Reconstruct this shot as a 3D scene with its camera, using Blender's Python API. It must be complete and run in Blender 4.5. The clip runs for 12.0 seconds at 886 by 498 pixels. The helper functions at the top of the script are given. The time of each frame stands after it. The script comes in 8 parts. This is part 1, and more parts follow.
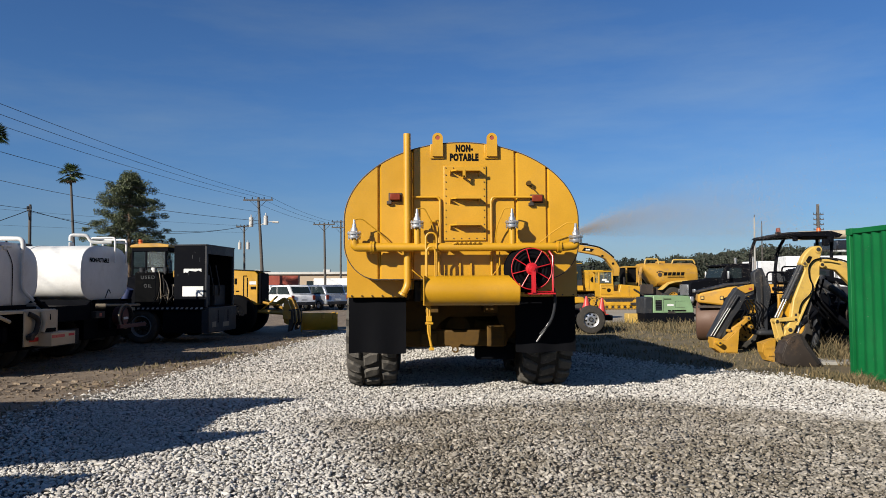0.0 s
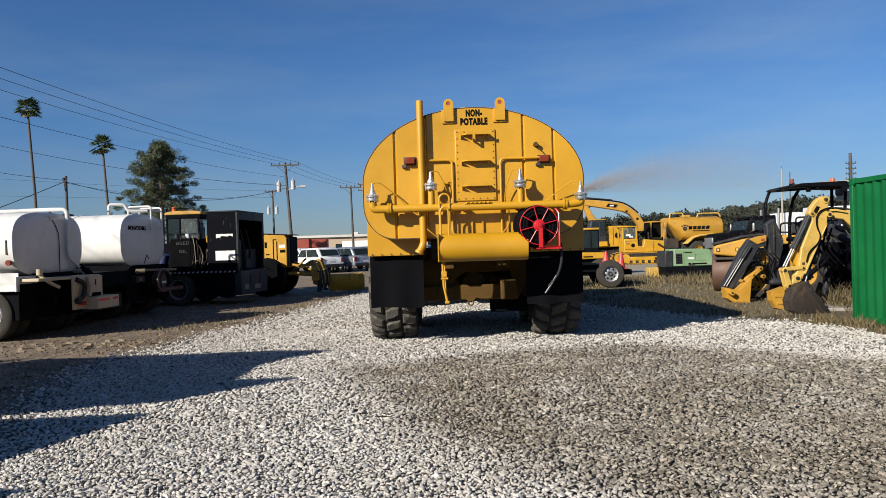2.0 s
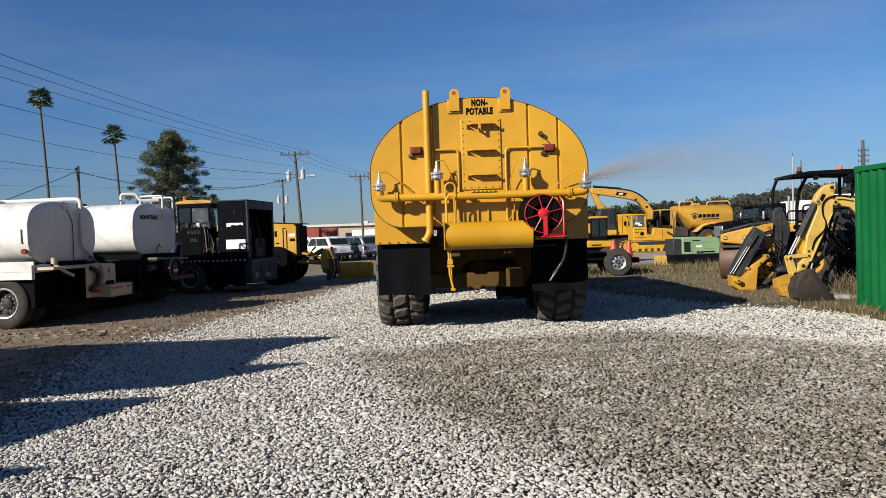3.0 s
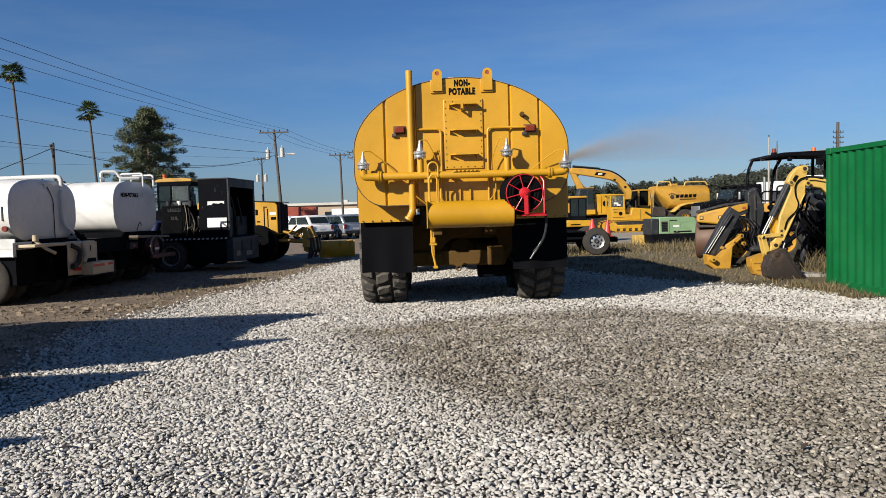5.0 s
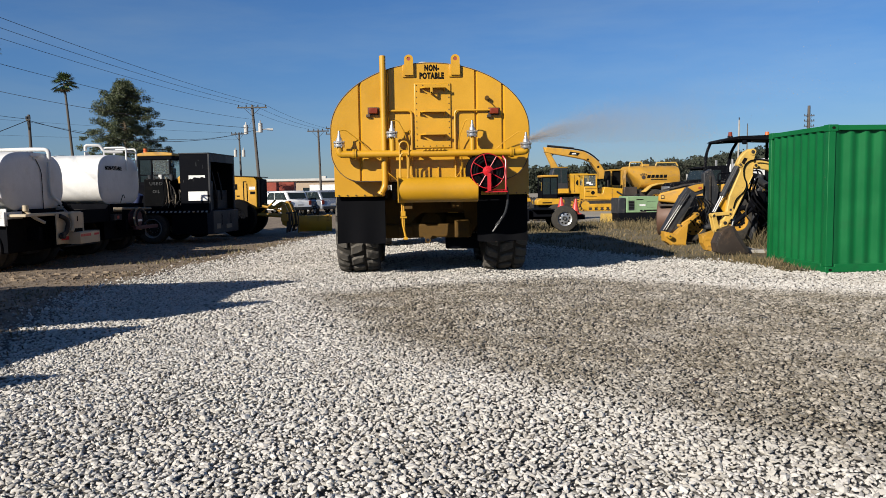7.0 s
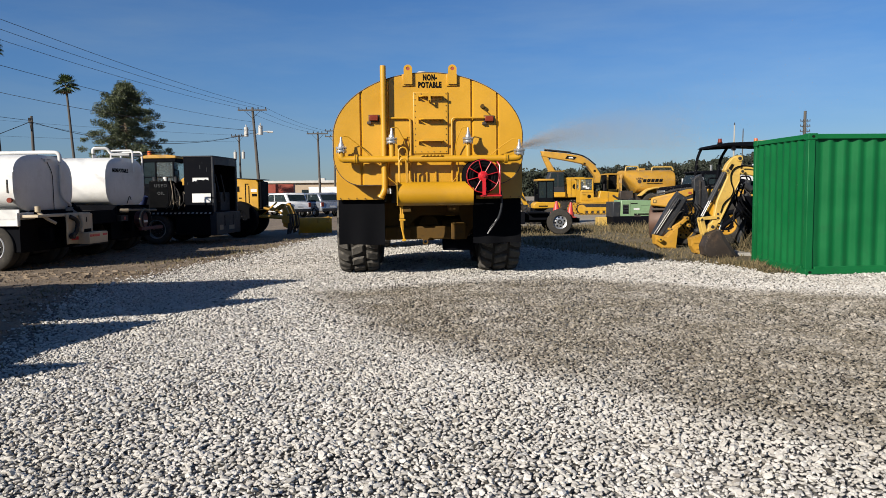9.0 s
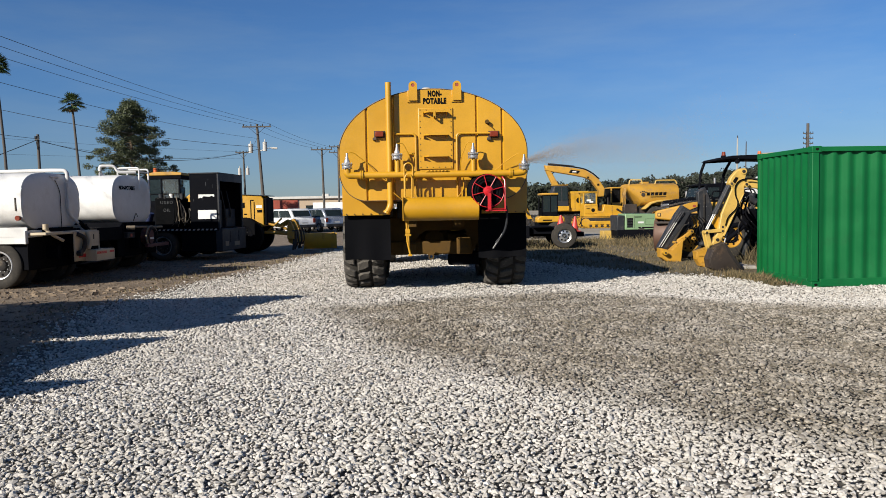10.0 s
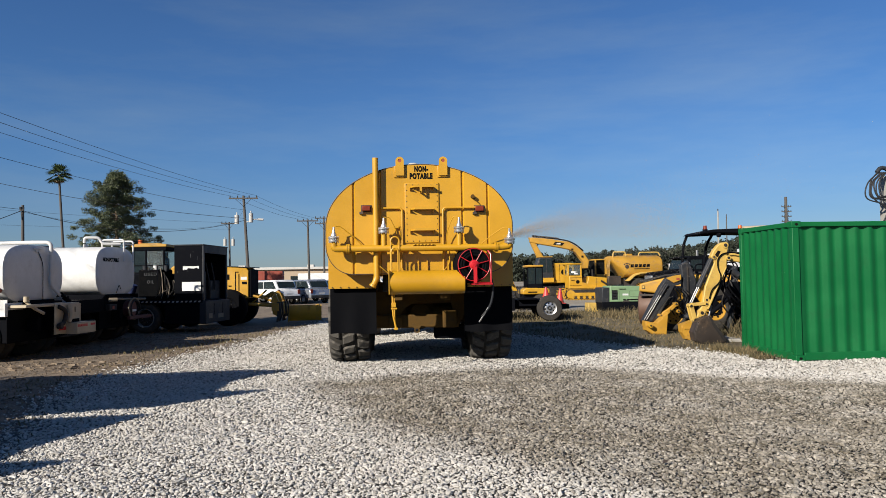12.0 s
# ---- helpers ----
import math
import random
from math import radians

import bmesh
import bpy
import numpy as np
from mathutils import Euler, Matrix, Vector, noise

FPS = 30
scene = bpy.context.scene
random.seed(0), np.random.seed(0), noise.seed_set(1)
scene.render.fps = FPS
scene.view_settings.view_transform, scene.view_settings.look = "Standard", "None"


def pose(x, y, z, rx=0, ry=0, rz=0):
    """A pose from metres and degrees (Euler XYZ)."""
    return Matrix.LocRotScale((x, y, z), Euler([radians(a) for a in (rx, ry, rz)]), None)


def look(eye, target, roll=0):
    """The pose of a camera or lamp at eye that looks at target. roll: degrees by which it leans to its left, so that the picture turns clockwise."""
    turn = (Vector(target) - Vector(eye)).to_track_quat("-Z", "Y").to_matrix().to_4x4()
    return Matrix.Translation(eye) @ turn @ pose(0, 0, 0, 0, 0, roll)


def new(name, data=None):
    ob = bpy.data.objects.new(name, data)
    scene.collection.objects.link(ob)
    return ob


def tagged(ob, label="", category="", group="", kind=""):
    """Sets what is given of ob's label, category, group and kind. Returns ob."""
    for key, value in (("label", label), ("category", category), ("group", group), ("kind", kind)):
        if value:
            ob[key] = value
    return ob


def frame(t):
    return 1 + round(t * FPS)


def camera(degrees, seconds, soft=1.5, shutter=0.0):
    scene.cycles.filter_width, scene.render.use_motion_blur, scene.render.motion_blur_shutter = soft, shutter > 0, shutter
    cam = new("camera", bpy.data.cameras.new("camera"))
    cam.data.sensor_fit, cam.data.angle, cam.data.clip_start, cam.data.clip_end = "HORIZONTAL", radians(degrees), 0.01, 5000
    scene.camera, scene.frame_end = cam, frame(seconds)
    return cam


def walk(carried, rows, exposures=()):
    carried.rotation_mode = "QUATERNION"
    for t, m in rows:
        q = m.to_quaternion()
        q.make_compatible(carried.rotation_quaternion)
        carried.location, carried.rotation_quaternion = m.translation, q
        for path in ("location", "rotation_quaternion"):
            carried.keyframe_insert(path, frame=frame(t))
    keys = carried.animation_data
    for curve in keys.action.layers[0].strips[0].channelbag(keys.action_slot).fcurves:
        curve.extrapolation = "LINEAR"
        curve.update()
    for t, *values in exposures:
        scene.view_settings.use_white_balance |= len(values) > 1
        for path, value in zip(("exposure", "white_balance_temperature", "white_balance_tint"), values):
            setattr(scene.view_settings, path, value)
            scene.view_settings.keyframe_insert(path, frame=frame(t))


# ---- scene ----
cam = camera(62.5, 12.0, soft=0.64)
PATH = [
    (0, (0.038, -0.379, 1.677), (0.107, 1.618, 1.774), -0.3),
    (0.5, (0.187, -0.502, 1.656), (0.238, 1.496, 1.722), -0.8),
    (1, (0.217, -0.726, 1.657), (0.251, 1.273, 1.694), -1.1),
    (1.5, (0.166, -0.867, 1.646), (0.181, 1.133, 1.655), -1.4),
    (2, (0.239, -1.094, 1.638), (0.229, 0.906, 1.627), -1.7),
    (2.5, (0.307, -1.213, 1.625), (0.278, 0.786, 1.596), -1.8),
    (3, (0.298, -1.262, 1.629), (0.26, 0.737, 1.588), -1.8),
    (5, (0.254, -1.464, 1.619), (0.27, 0.533, 1.520), -1.6),
    (5.5, (0.34, -1.732, 1.602), (0.376, 0.264, 1.484), -1.6),
    (6, (0.339, -1.97, 1.579), (0.392, 0.024, 1.443), -1.5),
    (6.5, (0.318, -2.244, 1.586), (0.382, -0.251, 1.436), -1.3),
    (7, (0.393, -2.447, 1.584), (0.467, -0.455, 1.423), -0.9),
    (7.2, (0.414, -2.532, 1.581), (0.487, -0.54, 1.423), -0.7),
    (8.8, (0.385, -3.007, 1.602), (0.468, -1.015, 1.445), -0.5),
    (9, (0.396, -3.031, 1.607), (0.475, -1.039, 1.453), -0.6),
    (9.5, (0.376, -3.074, 1.614), (0.447, -1.081, 1.473), -0.9),
    (10, (0.361, -3.072, 1.615), (0.43, -1.077, 1.501), -1.0),
    (10.5, (0.359, -3.087, 1.626), (0.435, -1.09, 1.556), -0.9),
    (11, (0.351, -3.104, 1.652), (0.439, -1.106, 1.637), -0.8),
    (11.5, (0.342, -3.078, 1.664), (0.446, -1.081, 1.703), -0.8),
    (12, (0.344, -3.085, 1.663), (0.457, -1.09, 1.742), -0.9),
]
walk(cam, [(t, look(eye, target, roll)) for t, eye, target, roll in PATH])

# ---- sky, sun and exposure ----
SUN_EL, SUN_AZ = 27.0, 45.0          # light travels towards +x and +y
scene.view_settings.exposure = 0.70
world = bpy.data.worlds.new("sky")
scene.world = world
world.use_nodes = True
wn = world.node_tree
wn.nodes.clear()
sky = wn.nodes.new("ShaderNodeTexSky")
sky.sky_type = 'NISHITA'
sky.sun_disc = False
sky.sun_elevation = radians(SUN_EL)
sky.sun_rotation = radians(180 + SUN_AZ)
sky.air_density, sky.dust_density, sky.ozone_density = 1.0, 0.2, 4.0
bgn = wn.nodes.new("ShaderNodeBackground")
bgn.inputs["Strength"].default_value = 0.0445
wout = wn.nodes.new("ShaderNodeOutputWorld")
tint = wn.nodes.new("ShaderNodeMix")
tint.data_type, tint.blend_type = 'RGBA', 'MULTIPLY'
tint.inputs[0].default_value = 1.0
way = wn.nodes.new("ShaderNodeTexCoord")
height = wn.nodes.new("ShaderNodeSeparateXYZ")
rise = wn.nodes.new("ShaderNodeMapRange")
rise.interpolation_type = 'SMOOTHSTEP'
rise.inputs["From Min"].default_value, rise.inputs["From Max"].default_value = 0.0, 0.22
haze = wn.nodes.new("ShaderNodeMix")
haze.data_type = 'RGBA'
haze.inputs[6].default_value, haze.inputs[7].default_value = (0.66, 0.80, 1.08, 1), (0.60, 0.90, 1.26, 1)
wn.links.new(way.outputs["Generated"], height.inputs[0])
wn.links.new(height.outputs[2], rise.inputs["Value"])
wn.links.new(rise.outputs[0], haze.inputs[0])
wn.links.new(haze.outputs[2], tint.inputs[7])
wn.links.new(sky.outputs["Color"], tint.inputs[6])
# thin high cirrus
stretch = wn.nodes.new("ShaderNodeMapping")
stretch.inputs["Rotation"].default_value = (0.0, 0.0, radians(24))
stretch.inputs["Scale"].default_value = (1.2, 2.0, 7.0)
wisp = wn.nodes.new("ShaderNodeTexNoise")
wisp.inputs["Scale"].default_value, wisp.inputs["Detail"].default_value, wisp.inputs["Roughness"].default_value = 1.6, 7.0, 0.62
veil = wn.nodes.new("ShaderNodeMapRange")
veil.inputs["From Min"].default_value, veil.inputs["From Max"].default_value, veil.inputs["To Max"].default_value = 0.42, 0.78, 0.26
split = wn.nodes.new("ShaderNodeSeparateColor")
pale = wn.nodes.new("ShaderNodeCombineColor")
soft_r, soft_g = wn.nodes.new("ShaderNodeMath"), wn.nodes.new("ShaderNodeMath")
soft_r.operation = soft_g.operation = 'MULTIPLY'
soft_r.inputs[1].default_value, soft_g.inputs[1].default_value = 0.66, 0.86
cirrus = wn.nodes.new("ShaderNodeMix")
cirrus.data_type = 'RGBA'
wn.links.new(way.outputs["Generated"], stretch.inputs["Vector"])
wn.links.new(stretch.outputs["Vector"], wisp.inputs["Vector"])
wn.links.new(wisp.outputs[0], veil.inputs["Value"])
wn.links.new(tint.outputs[2], split.inputs[0])
wn.links.new(split.outputs[2], soft_r.inputs[0])
wn.links.new(split.outputs[2], soft_g.inputs[0])
wn.links.new(soft_r.outputs[0], pale.inputs[0])
wn.links.new(soft_g.outputs[0], pale.inputs[1])
wn.links.new(split.outputs[2], pale.inputs[2])
wn.links.new(veil.outputs[0], cirrus.inputs[0])
wn.links.new(tint.outputs[2], cirrus.inputs[6])
wn.links.new(pale.outputs[0], cirrus.inputs[7])
wn.links.new(cirrus.outputs[2], bgn.inputs["Color"])
wn.links.new(bgn.outputs["Background"], wout.inputs["Surface"])

sun_data = bpy.data.lights.new("sun", 'SUN')
sun_data.energy, sun_data.angle, sun_data.color = 5.0, radians(0.53), (1.0, 0.93, 0.82)
sun = new("sun", sun_data)
sd = Vector((math.cos(radians(SUN_EL)) * math.sin(radians(SUN_AZ)), math.cos(radians(SUN_EL)) * math.cos(radians(SUN_AZ)), -math.sin(radians(SUN_EL))))
sun.matrix_world = look((-40, -40, 40), Vector((-40, -40, 40)) + sd)


# ---- materials ----
def nodes_of(name):
    m = bpy.data.materials.new(name)
    m.use_nodes = True
    nt = m.node_tree
    return m, nt, nt.nodes["Principled BSDF"]


def mixcol(nt, fac, a, b, mode='MIX'):
    n = nt.nodes.new("ShaderNodeMix")
    n.data_type, n.blend_type = 'RGBA', mode
    for sock, v in ((n.inputs[0], fac), (n.inputs[6], a), (n.inputs[7], b)):
        if isinstance(v, (int, float)):
            sock.default_value = v
        elif isinstance(v, tuple):
            sock.default_value = (*v[:3], 1)
        else:
            nt.links.new(v, sock)
    return n.outputs[2]


def noise_of(nt, scale, detail=4, rough=0.55, coords=None):
    n = nt.nodes.new("ShaderNodeTexNoise")
    n.inputs["Scale"].default_value, n.inputs["Detail"].default_value, n.inputs["Roughness"].default_value = scale, detail, rough
    if coords is not None:
        nt.links.new(coords, n.inputs["Vector"])
    return n.outputs["Fac"]


def ramp(nt, fac, lo, hi, a=0.0, b=1.0):
    n = nt.nodes.new("ShaderNodeMapRange")
    n.interpolation_type = 'SMOOTHSTEP'
    for k, v in zip(("From Min", "From Max", "To Min", "To Max"), (lo, hi, a, b)):
        n.inputs[k].default_value = v
    nt.links.new(fac, n.inputs["Value"])
    return n.outputs["Result"]


def mathn(nt, op, a, b=0.0):
    n = nt.nodes.new("ShaderNodeMath")
    n.operation = op
    for sock, v in ((n.inputs[0], a), (n.inputs[1], b)):
        if isinstance(v, (int, float)):
            sock.default_value = v
        else:
            nt.links.new(v, sock)
    return n.outputs[0]


def bump(nt, bsdf, height, strength=0.2, dist=0.01):
    n = nt.nodes.new("ShaderNodeBump")
    n.inputs["Strength"].default_value, n.inputs["Distance"].default_value = strength, dist
    nt.links.new(height, n.inputs["Height"])
    nt.links.new(n.outputs["Normal"], bsdf.inputs["Normal"])


def surface(name, col, rough=0.5, metal=0.0, dirt=0.25, dirt_col=(0.16, 0.12, 0.08), grain=30.0, relief=0.05, coat=0.0, big=1.3, spots=0.0, spec=0.5):
    """Paint, rubber, metal: two scales of tone, dirt in patches, fine relief."""
    m, nt, b = nodes_of(name)
    tc = nt.nodes.new("ShaderNodeTexCoord").outputs["Object"]
    large, fine = noise_of(nt, big, 5, 0.6, tc), noise_of(nt, grain, 3, 0.6, tc)
    c = mixcol(nt, ramp(nt, large, 0.3, 0.7), tuple(0.86 * v for v in col), tuple(min(1, 1.08 * v) for v in col))
    c = mixcol(nt, ramp(nt, fine, 0.35, 0.75, 0.0, 0.22), c, tuple(0.72 * v for v in col))
    patch = mathn(nt, 'MULTIPLY', ramp(nt, noise_of(nt, big * 2.7, 6, 0.7, tc), 0.5, 0.72), dirt)
    c = mixcol(nt, patch, c, dirt_col)
    if spots:
        chip = ramp(nt, noise_of(nt, 14, 6, 0.75, tc), 0.66, 0.7, 0, spots)
        c = mixcol(nt, chip, c, (0.1, 0.05, 0.03))
    nt.links.new(c, b.inputs["Base Color"])
    nt.links.new(ramp(nt, large, 0.25, 0.75, max(0.03, rough - 0.08), min(1, rough + 0.14)), b.inputs["Roughness"])
    b.inputs["Metallic"].default_value = metal
    b.inputs["Specular IOR Level"].default_value = spec
    b.inputs["Coat Weight"].default_value = coat
    bump(nt, b, fine, relief, 0.01)
    return m


YELLOW = surface("truck_yellow_paint", (0.462, 0.238, 0.008), 0.40, dirt=0.12, coat=0.06, grain=45, relief=0.03, big=0.8)
YELLOW_DULL = surface("worn_yellow_paint", (0.410, 0.215, 0.020), 0.55, dirt=0.6, spots=0.5)
YELLOW_CAT = surface("machine_yellow_paint", (0.455, 0.240, 0.011), 0.45, dirt=0.4, spots=0.2)
YELLOW_PALE = surface("pale_yellow_paint", (0.490, 0.318, 0.070), 0.5, dirt=0.55, spots=0.6, big=2.2)
# Dirty frame yellow, its base darkened to hold the shade under the tank.
FRAME_SHADED = surface("dirty_shaded_frame_yellow", (0.082, 0.044, 0.009), 0.75, dirt=0.6, dirt_col=(0.035, 0.025, 0.016), big=2.5, spec=0.18)
RUBBER = surface("tyre_rubber", (0.036, 0.033, 0.029), 0.9, dirt=0.5, dirt_col=(0.085, 0.072, 0.058), grain=60, relief=0.15, big=3, spec=0.18)
FLAP = surface("mud_flap_rubber", (0.0032, 0.0034, 0.0045), 0.75, dirt=0.05, dirt_col=(0.010, 0.010, 0.010), big=2, spec=0.05)
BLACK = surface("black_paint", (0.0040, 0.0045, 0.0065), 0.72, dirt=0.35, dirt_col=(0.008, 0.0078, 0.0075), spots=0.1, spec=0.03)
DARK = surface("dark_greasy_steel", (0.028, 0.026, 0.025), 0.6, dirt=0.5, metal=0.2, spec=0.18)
MATT_BLACK = surface("matt_black_paint", (0.0040, 0.0043, 0.0050), 0.8, dirt=0.4, dirt_col=(0.010, 0.009, 0.008), spec=0.02)
CHARCOAL = surface("charcoal_paint", (0.024, 0.026, 0.030), 0.5, dirt=0.4, dirt_col=(0.12, 0.10, 0.08), spec=0.18)
WHITE = surface("white_tank_paint", (0.60, 0.595, 0.575), 0.45, dirt=0.30, dirt_col=(0.36, 0.33, 0.28), big=0.9, coat=0.05, spec=0.3)
OFFWHITE = surface("cream_paint", (0.42, 0.35, 0.24), 0.5, dirt=0.35, dirt_col=(0.3, 0.22, 0.14))
RED = surface("red_paint", (0.446, 0.009, 0.014), 0.35, dirt=0.1)
RED_LENS = surface("red_lens", (0.165, 0.024, 0.009), 0.4, dirt=0.3, dirt_col=(0.06, 0.03, 0.012), big=9, spec=0.25)
ORANGE = surface("orange_plastic", (0.612, 0.115, 0.014), 0.4, dirt=0.15)
CONE = surface("cone_plastic", (0.50, 0.045, 0.036), 0.45, dirt=0.15)
STEEL = surface("ram_steel", (0.30, 0.30, 0.30), 0.4, metal=0.8, dirt=0.3)
CHROME = surface("cast_aluminium", (0.576, 0.576, 0.576), 0.32, metal=0.85, dirt=0.15, dirt_col=(0.4, 0.4, 0.4))
RIM = surface("polished_rim", (0.528, 0.528, 0.528), 0.38, metal=0.6, dirt=0.35, dirt_col=(0.2, 0.18, 0.16))
GREEN_BOX = surface("container_green_paint", (0.002, 0.102, 0.027), 0.5, dirt=0.3, dirt_col=(0.008, 0.058, 0.020), big=1.1, relief=0.05, spec=0.3)
GREEN_PALE = surface("compressor_green_paint", (0.173, 0.274, 0.144), 0.5, dirt=0.25)
BROWN = surface("worn_bucket_steel", (0.046, 0.036, 0.030), 0.6, metal=0.35, dirt=0.5, dirt_col=(0.16, 0.10, 0.06))
RUST = surface("rusty_drum_steel", (0.095, 0.050, 0.033), 0.6, metal=0.2, dirt=0.5, dirt_col=(0.10, 0.06, 0.04))
WOOD_POLE = surface("weathered_pole_wood", (0.070, 0.062, 0.055), 0.85, dirt=0.3, grain=20, relief=0.3)
BARK = surface("tree_bark", (0.104, 0.072, 0.048), 0.9, dirt=0.4, grain=12, relief=0.5)
WIRE = surface("cable_black", (0.016, 0.016, 0.018), 0.6, dirt=0.0)
INK = surface("black_lettering", (0.006, 0.006, 0.006), 0.9, dirt=0.05, spec=0.04)
INK_WHITE = surface("white_lettering", (0.600, 0.600, 0.584), 0.5, dirt=0.2)
SILVER_CAR = surface("silver_car_paint", (0.336, 0.360, 0.400), 0.25, metal=0.6, dirt=0.1, coat=0.5)
WHITE_CAR = surface("white_car_paint", (0.70, 0.70, 0.69), 0.25, dirt=0.08, coat=0.5)
DARK_CAR = surface("dark_car_paint", (0.010, 0.011, 0.016), 0.2, dirt=0.08, coat=0.6)
TAN_WALL = surface("tan_metal_wall", (0.374, 0.288, 0.202), 0.7, dirt=0.2, big=0.1, grain=3)
ROOF = surface("pale_metal_roof", (0.446, 0.432, 0.403), 0.5, dirt=0.2, big=0.2, grain=3)
RED_RUST = surface("red_oxide_paint", (0.26, 0.045, 0.024), 0.6, dirt=0.3)
CONCRETE = surface("concrete", (0.302, 0.288, 0.259), 0.85, dirt=0.3)
BLUE = surface("blue_hose_plastic", (0.010, 0.022, 0.085), 0.6)

DUSTY_CREAM = surface("dusty_cream_paint", (0.20, 0.165, 0.115), 0.7, dirt=0.6, dirt_col=(0.08, 0.06, 0.045), big=4)
RED_DARK = surface("dull_red_paint", (0.075, 0.016, 0.012), 0.6, dirt=0.6, dirt_col=(0.03, 0.022, 0.018))
RIM_DARK = surface("dusty_steel_rim", (0.24, 0.235, 0.225), 0.6, metal=0.4, dirt=0.7, dirt_col=(0.05, 0.042, 0.035), big=4)
INK_DIM = surface("dim_grey_stencil", (0.075, 0.078, 0.082), 0.8, dirt=0.8, dirt_col=(0.02, 0.02, 0.022), big=14, spec=0.05)
INK_HALF = surface("worn_white_paint", (0.34, 0.34, 0.33), 0.6, dirt=0.6, dirt_col=(0.1, 0.1, 0.1), big=6)
TREAD = surface("dusty_tread_rubber", (0.080, 0.074, 0.066), 0.95, dirt=0.7, dirt_col=(0.17, 0.15, 0.125), grain=60, relief=0.2, big=4, spec=0.15)

GLASS, gnt, gb = nodes_of("tinted_glass")
gb.inputs["Base Color"].default_value = (0.03, 0.045, 0.05, 1)
gb.inputs["Roughness"].default_value = 0.06
gb.inputs["Transmission Weight"].default_value = 0.55
gb.inputs["IOR"].default_value = 1.3


GLASS_CLEAR, cnt, cb = nodes_of("clear_cab_glass")
cb.inputs["Base Color"].default_value = (0.62, 0.70, 0.70, 1)
cb.inputs["Roughness"].default_value = 0.03
cb.inputs["Transmission Weight"].default_value = 0.92
cb.inputs["IOR"].default_value = 1.1


def ground_zones(nt):
    """Position-driven masks for the yard floor: gravel, grass verge, bare dirt, wet patch."""
    pos = nt.nodes.new("ShaderNodeNewGeometry").outputs["Position"]
    sep = nt.nodes.new("ShaderNodeSeparateXYZ")
    nt.links.new(pos, sep.inputs[0])
    x, y = sep.outputs[0], sep.outputs[1]
    wob = mathn(nt, 'MULTIPLY', mathn(nt, 'SUBTRACT', noise_of(nt, 0.7, 6, 0.65, pos), 0.5), 2.4)
    fine = mathn(nt, 'MULTIPLY', mathn(nt, 'SUBTRACT', noise_of(nt, 5.0, 4, 0.7, pos), 0.5), 1.6)
    return pos, x, y, wob, fine


def lin(nt, x, y, a, b, c):
    return mathn(nt, 'ADD', mathn(nt, 'ADD', mathn(nt, 'MULTIPLY', x, a), mathn(nt, 'MULTIPLY', y, b)), c)


def wet_mask(nt, x, y, wob, fine):
    rag = mathn(nt, 'ADD', mathn(nt, 'MULTIPLY', wob, 0.45), mathn(nt, 'MULTIPLY', fine, 0.55))
    near = mathn(nt, 'MINIMUM', lin(nt, x, y, 0.76, 0.65, -2.95), lin(nt, x, y, 0.95, 0.31, -1.3))
    far = mathn(nt, 'MINIMUM', lin(nt, x, y, 0.38, -0.92, 8.75), lin(nt, x, y, -0.56, -0.83, 10.3))
    m = mathn(nt, 'ADD', mathn(nt, 'MINIMUM', near, far), rag)
    return ramp(nt, m, -0.25, 0.75)


def gravel_material():
    m, nt, b = nodes_of("limestone_gravel")
    pos, x, y, wob, fine = ground_zones(nt)
    isl = nt.nodes.new("ShaderNodeNewGeometry").outputs["Random Per Island"]
    c = mixcol(nt, ramp(nt, isl, 0.0, 0.75), (0.350, 0.330, 0.298), (0.520, 0.496, 0.460))
    c = mixcol(nt, ramp(nt, isl, 0.94, 0.98), c, (0.180, 0.160, 0.138))
    c = mixcol(nt, ramp(nt, noise_of(nt, 45, 4, 0.6, pos), 0.35, 0.75, 0, 0.45), c, (0.294, 0.272, 0.236))
    c = mixcol(nt, ramp(nt, noise_of(nt, 0.45, 4, 0.6, pos), 0.4, 0.7, 0, 0.3), c, (0.339, 0.309, 0.258))
    w = wet_mask(nt, x, y, wob, fine)
    w = mathn(nt, 'MULTIPLY', w, ramp(nt, noise_of(nt, 1.1, 5, 0.7, pos), 0.25, 0.6, 0.55, 1.0))
    wetc = mixcol(nt, ramp(nt, isl, 0.2, 0.95), mixcol(nt, 1.0, c, (0.325, 0.298, 0.245), 'MULTIPLY'), mixcol(nt, 1.0, c, (0.60, 0.555, 0.485), 'MULTIPLY'))
    c = mixcol(nt, w, c, wetc)
    nt.links.new(c, b.inputs["Base Color"])
    nt.links.new(ramp(nt, w, 0.0, 1.0, 0.92, 0.45), b.inputs["Roughness"])
    bump(nt, b, noise_of(nt, 90, 3, 0.6, pos), 0.35, 0.006)
    return m


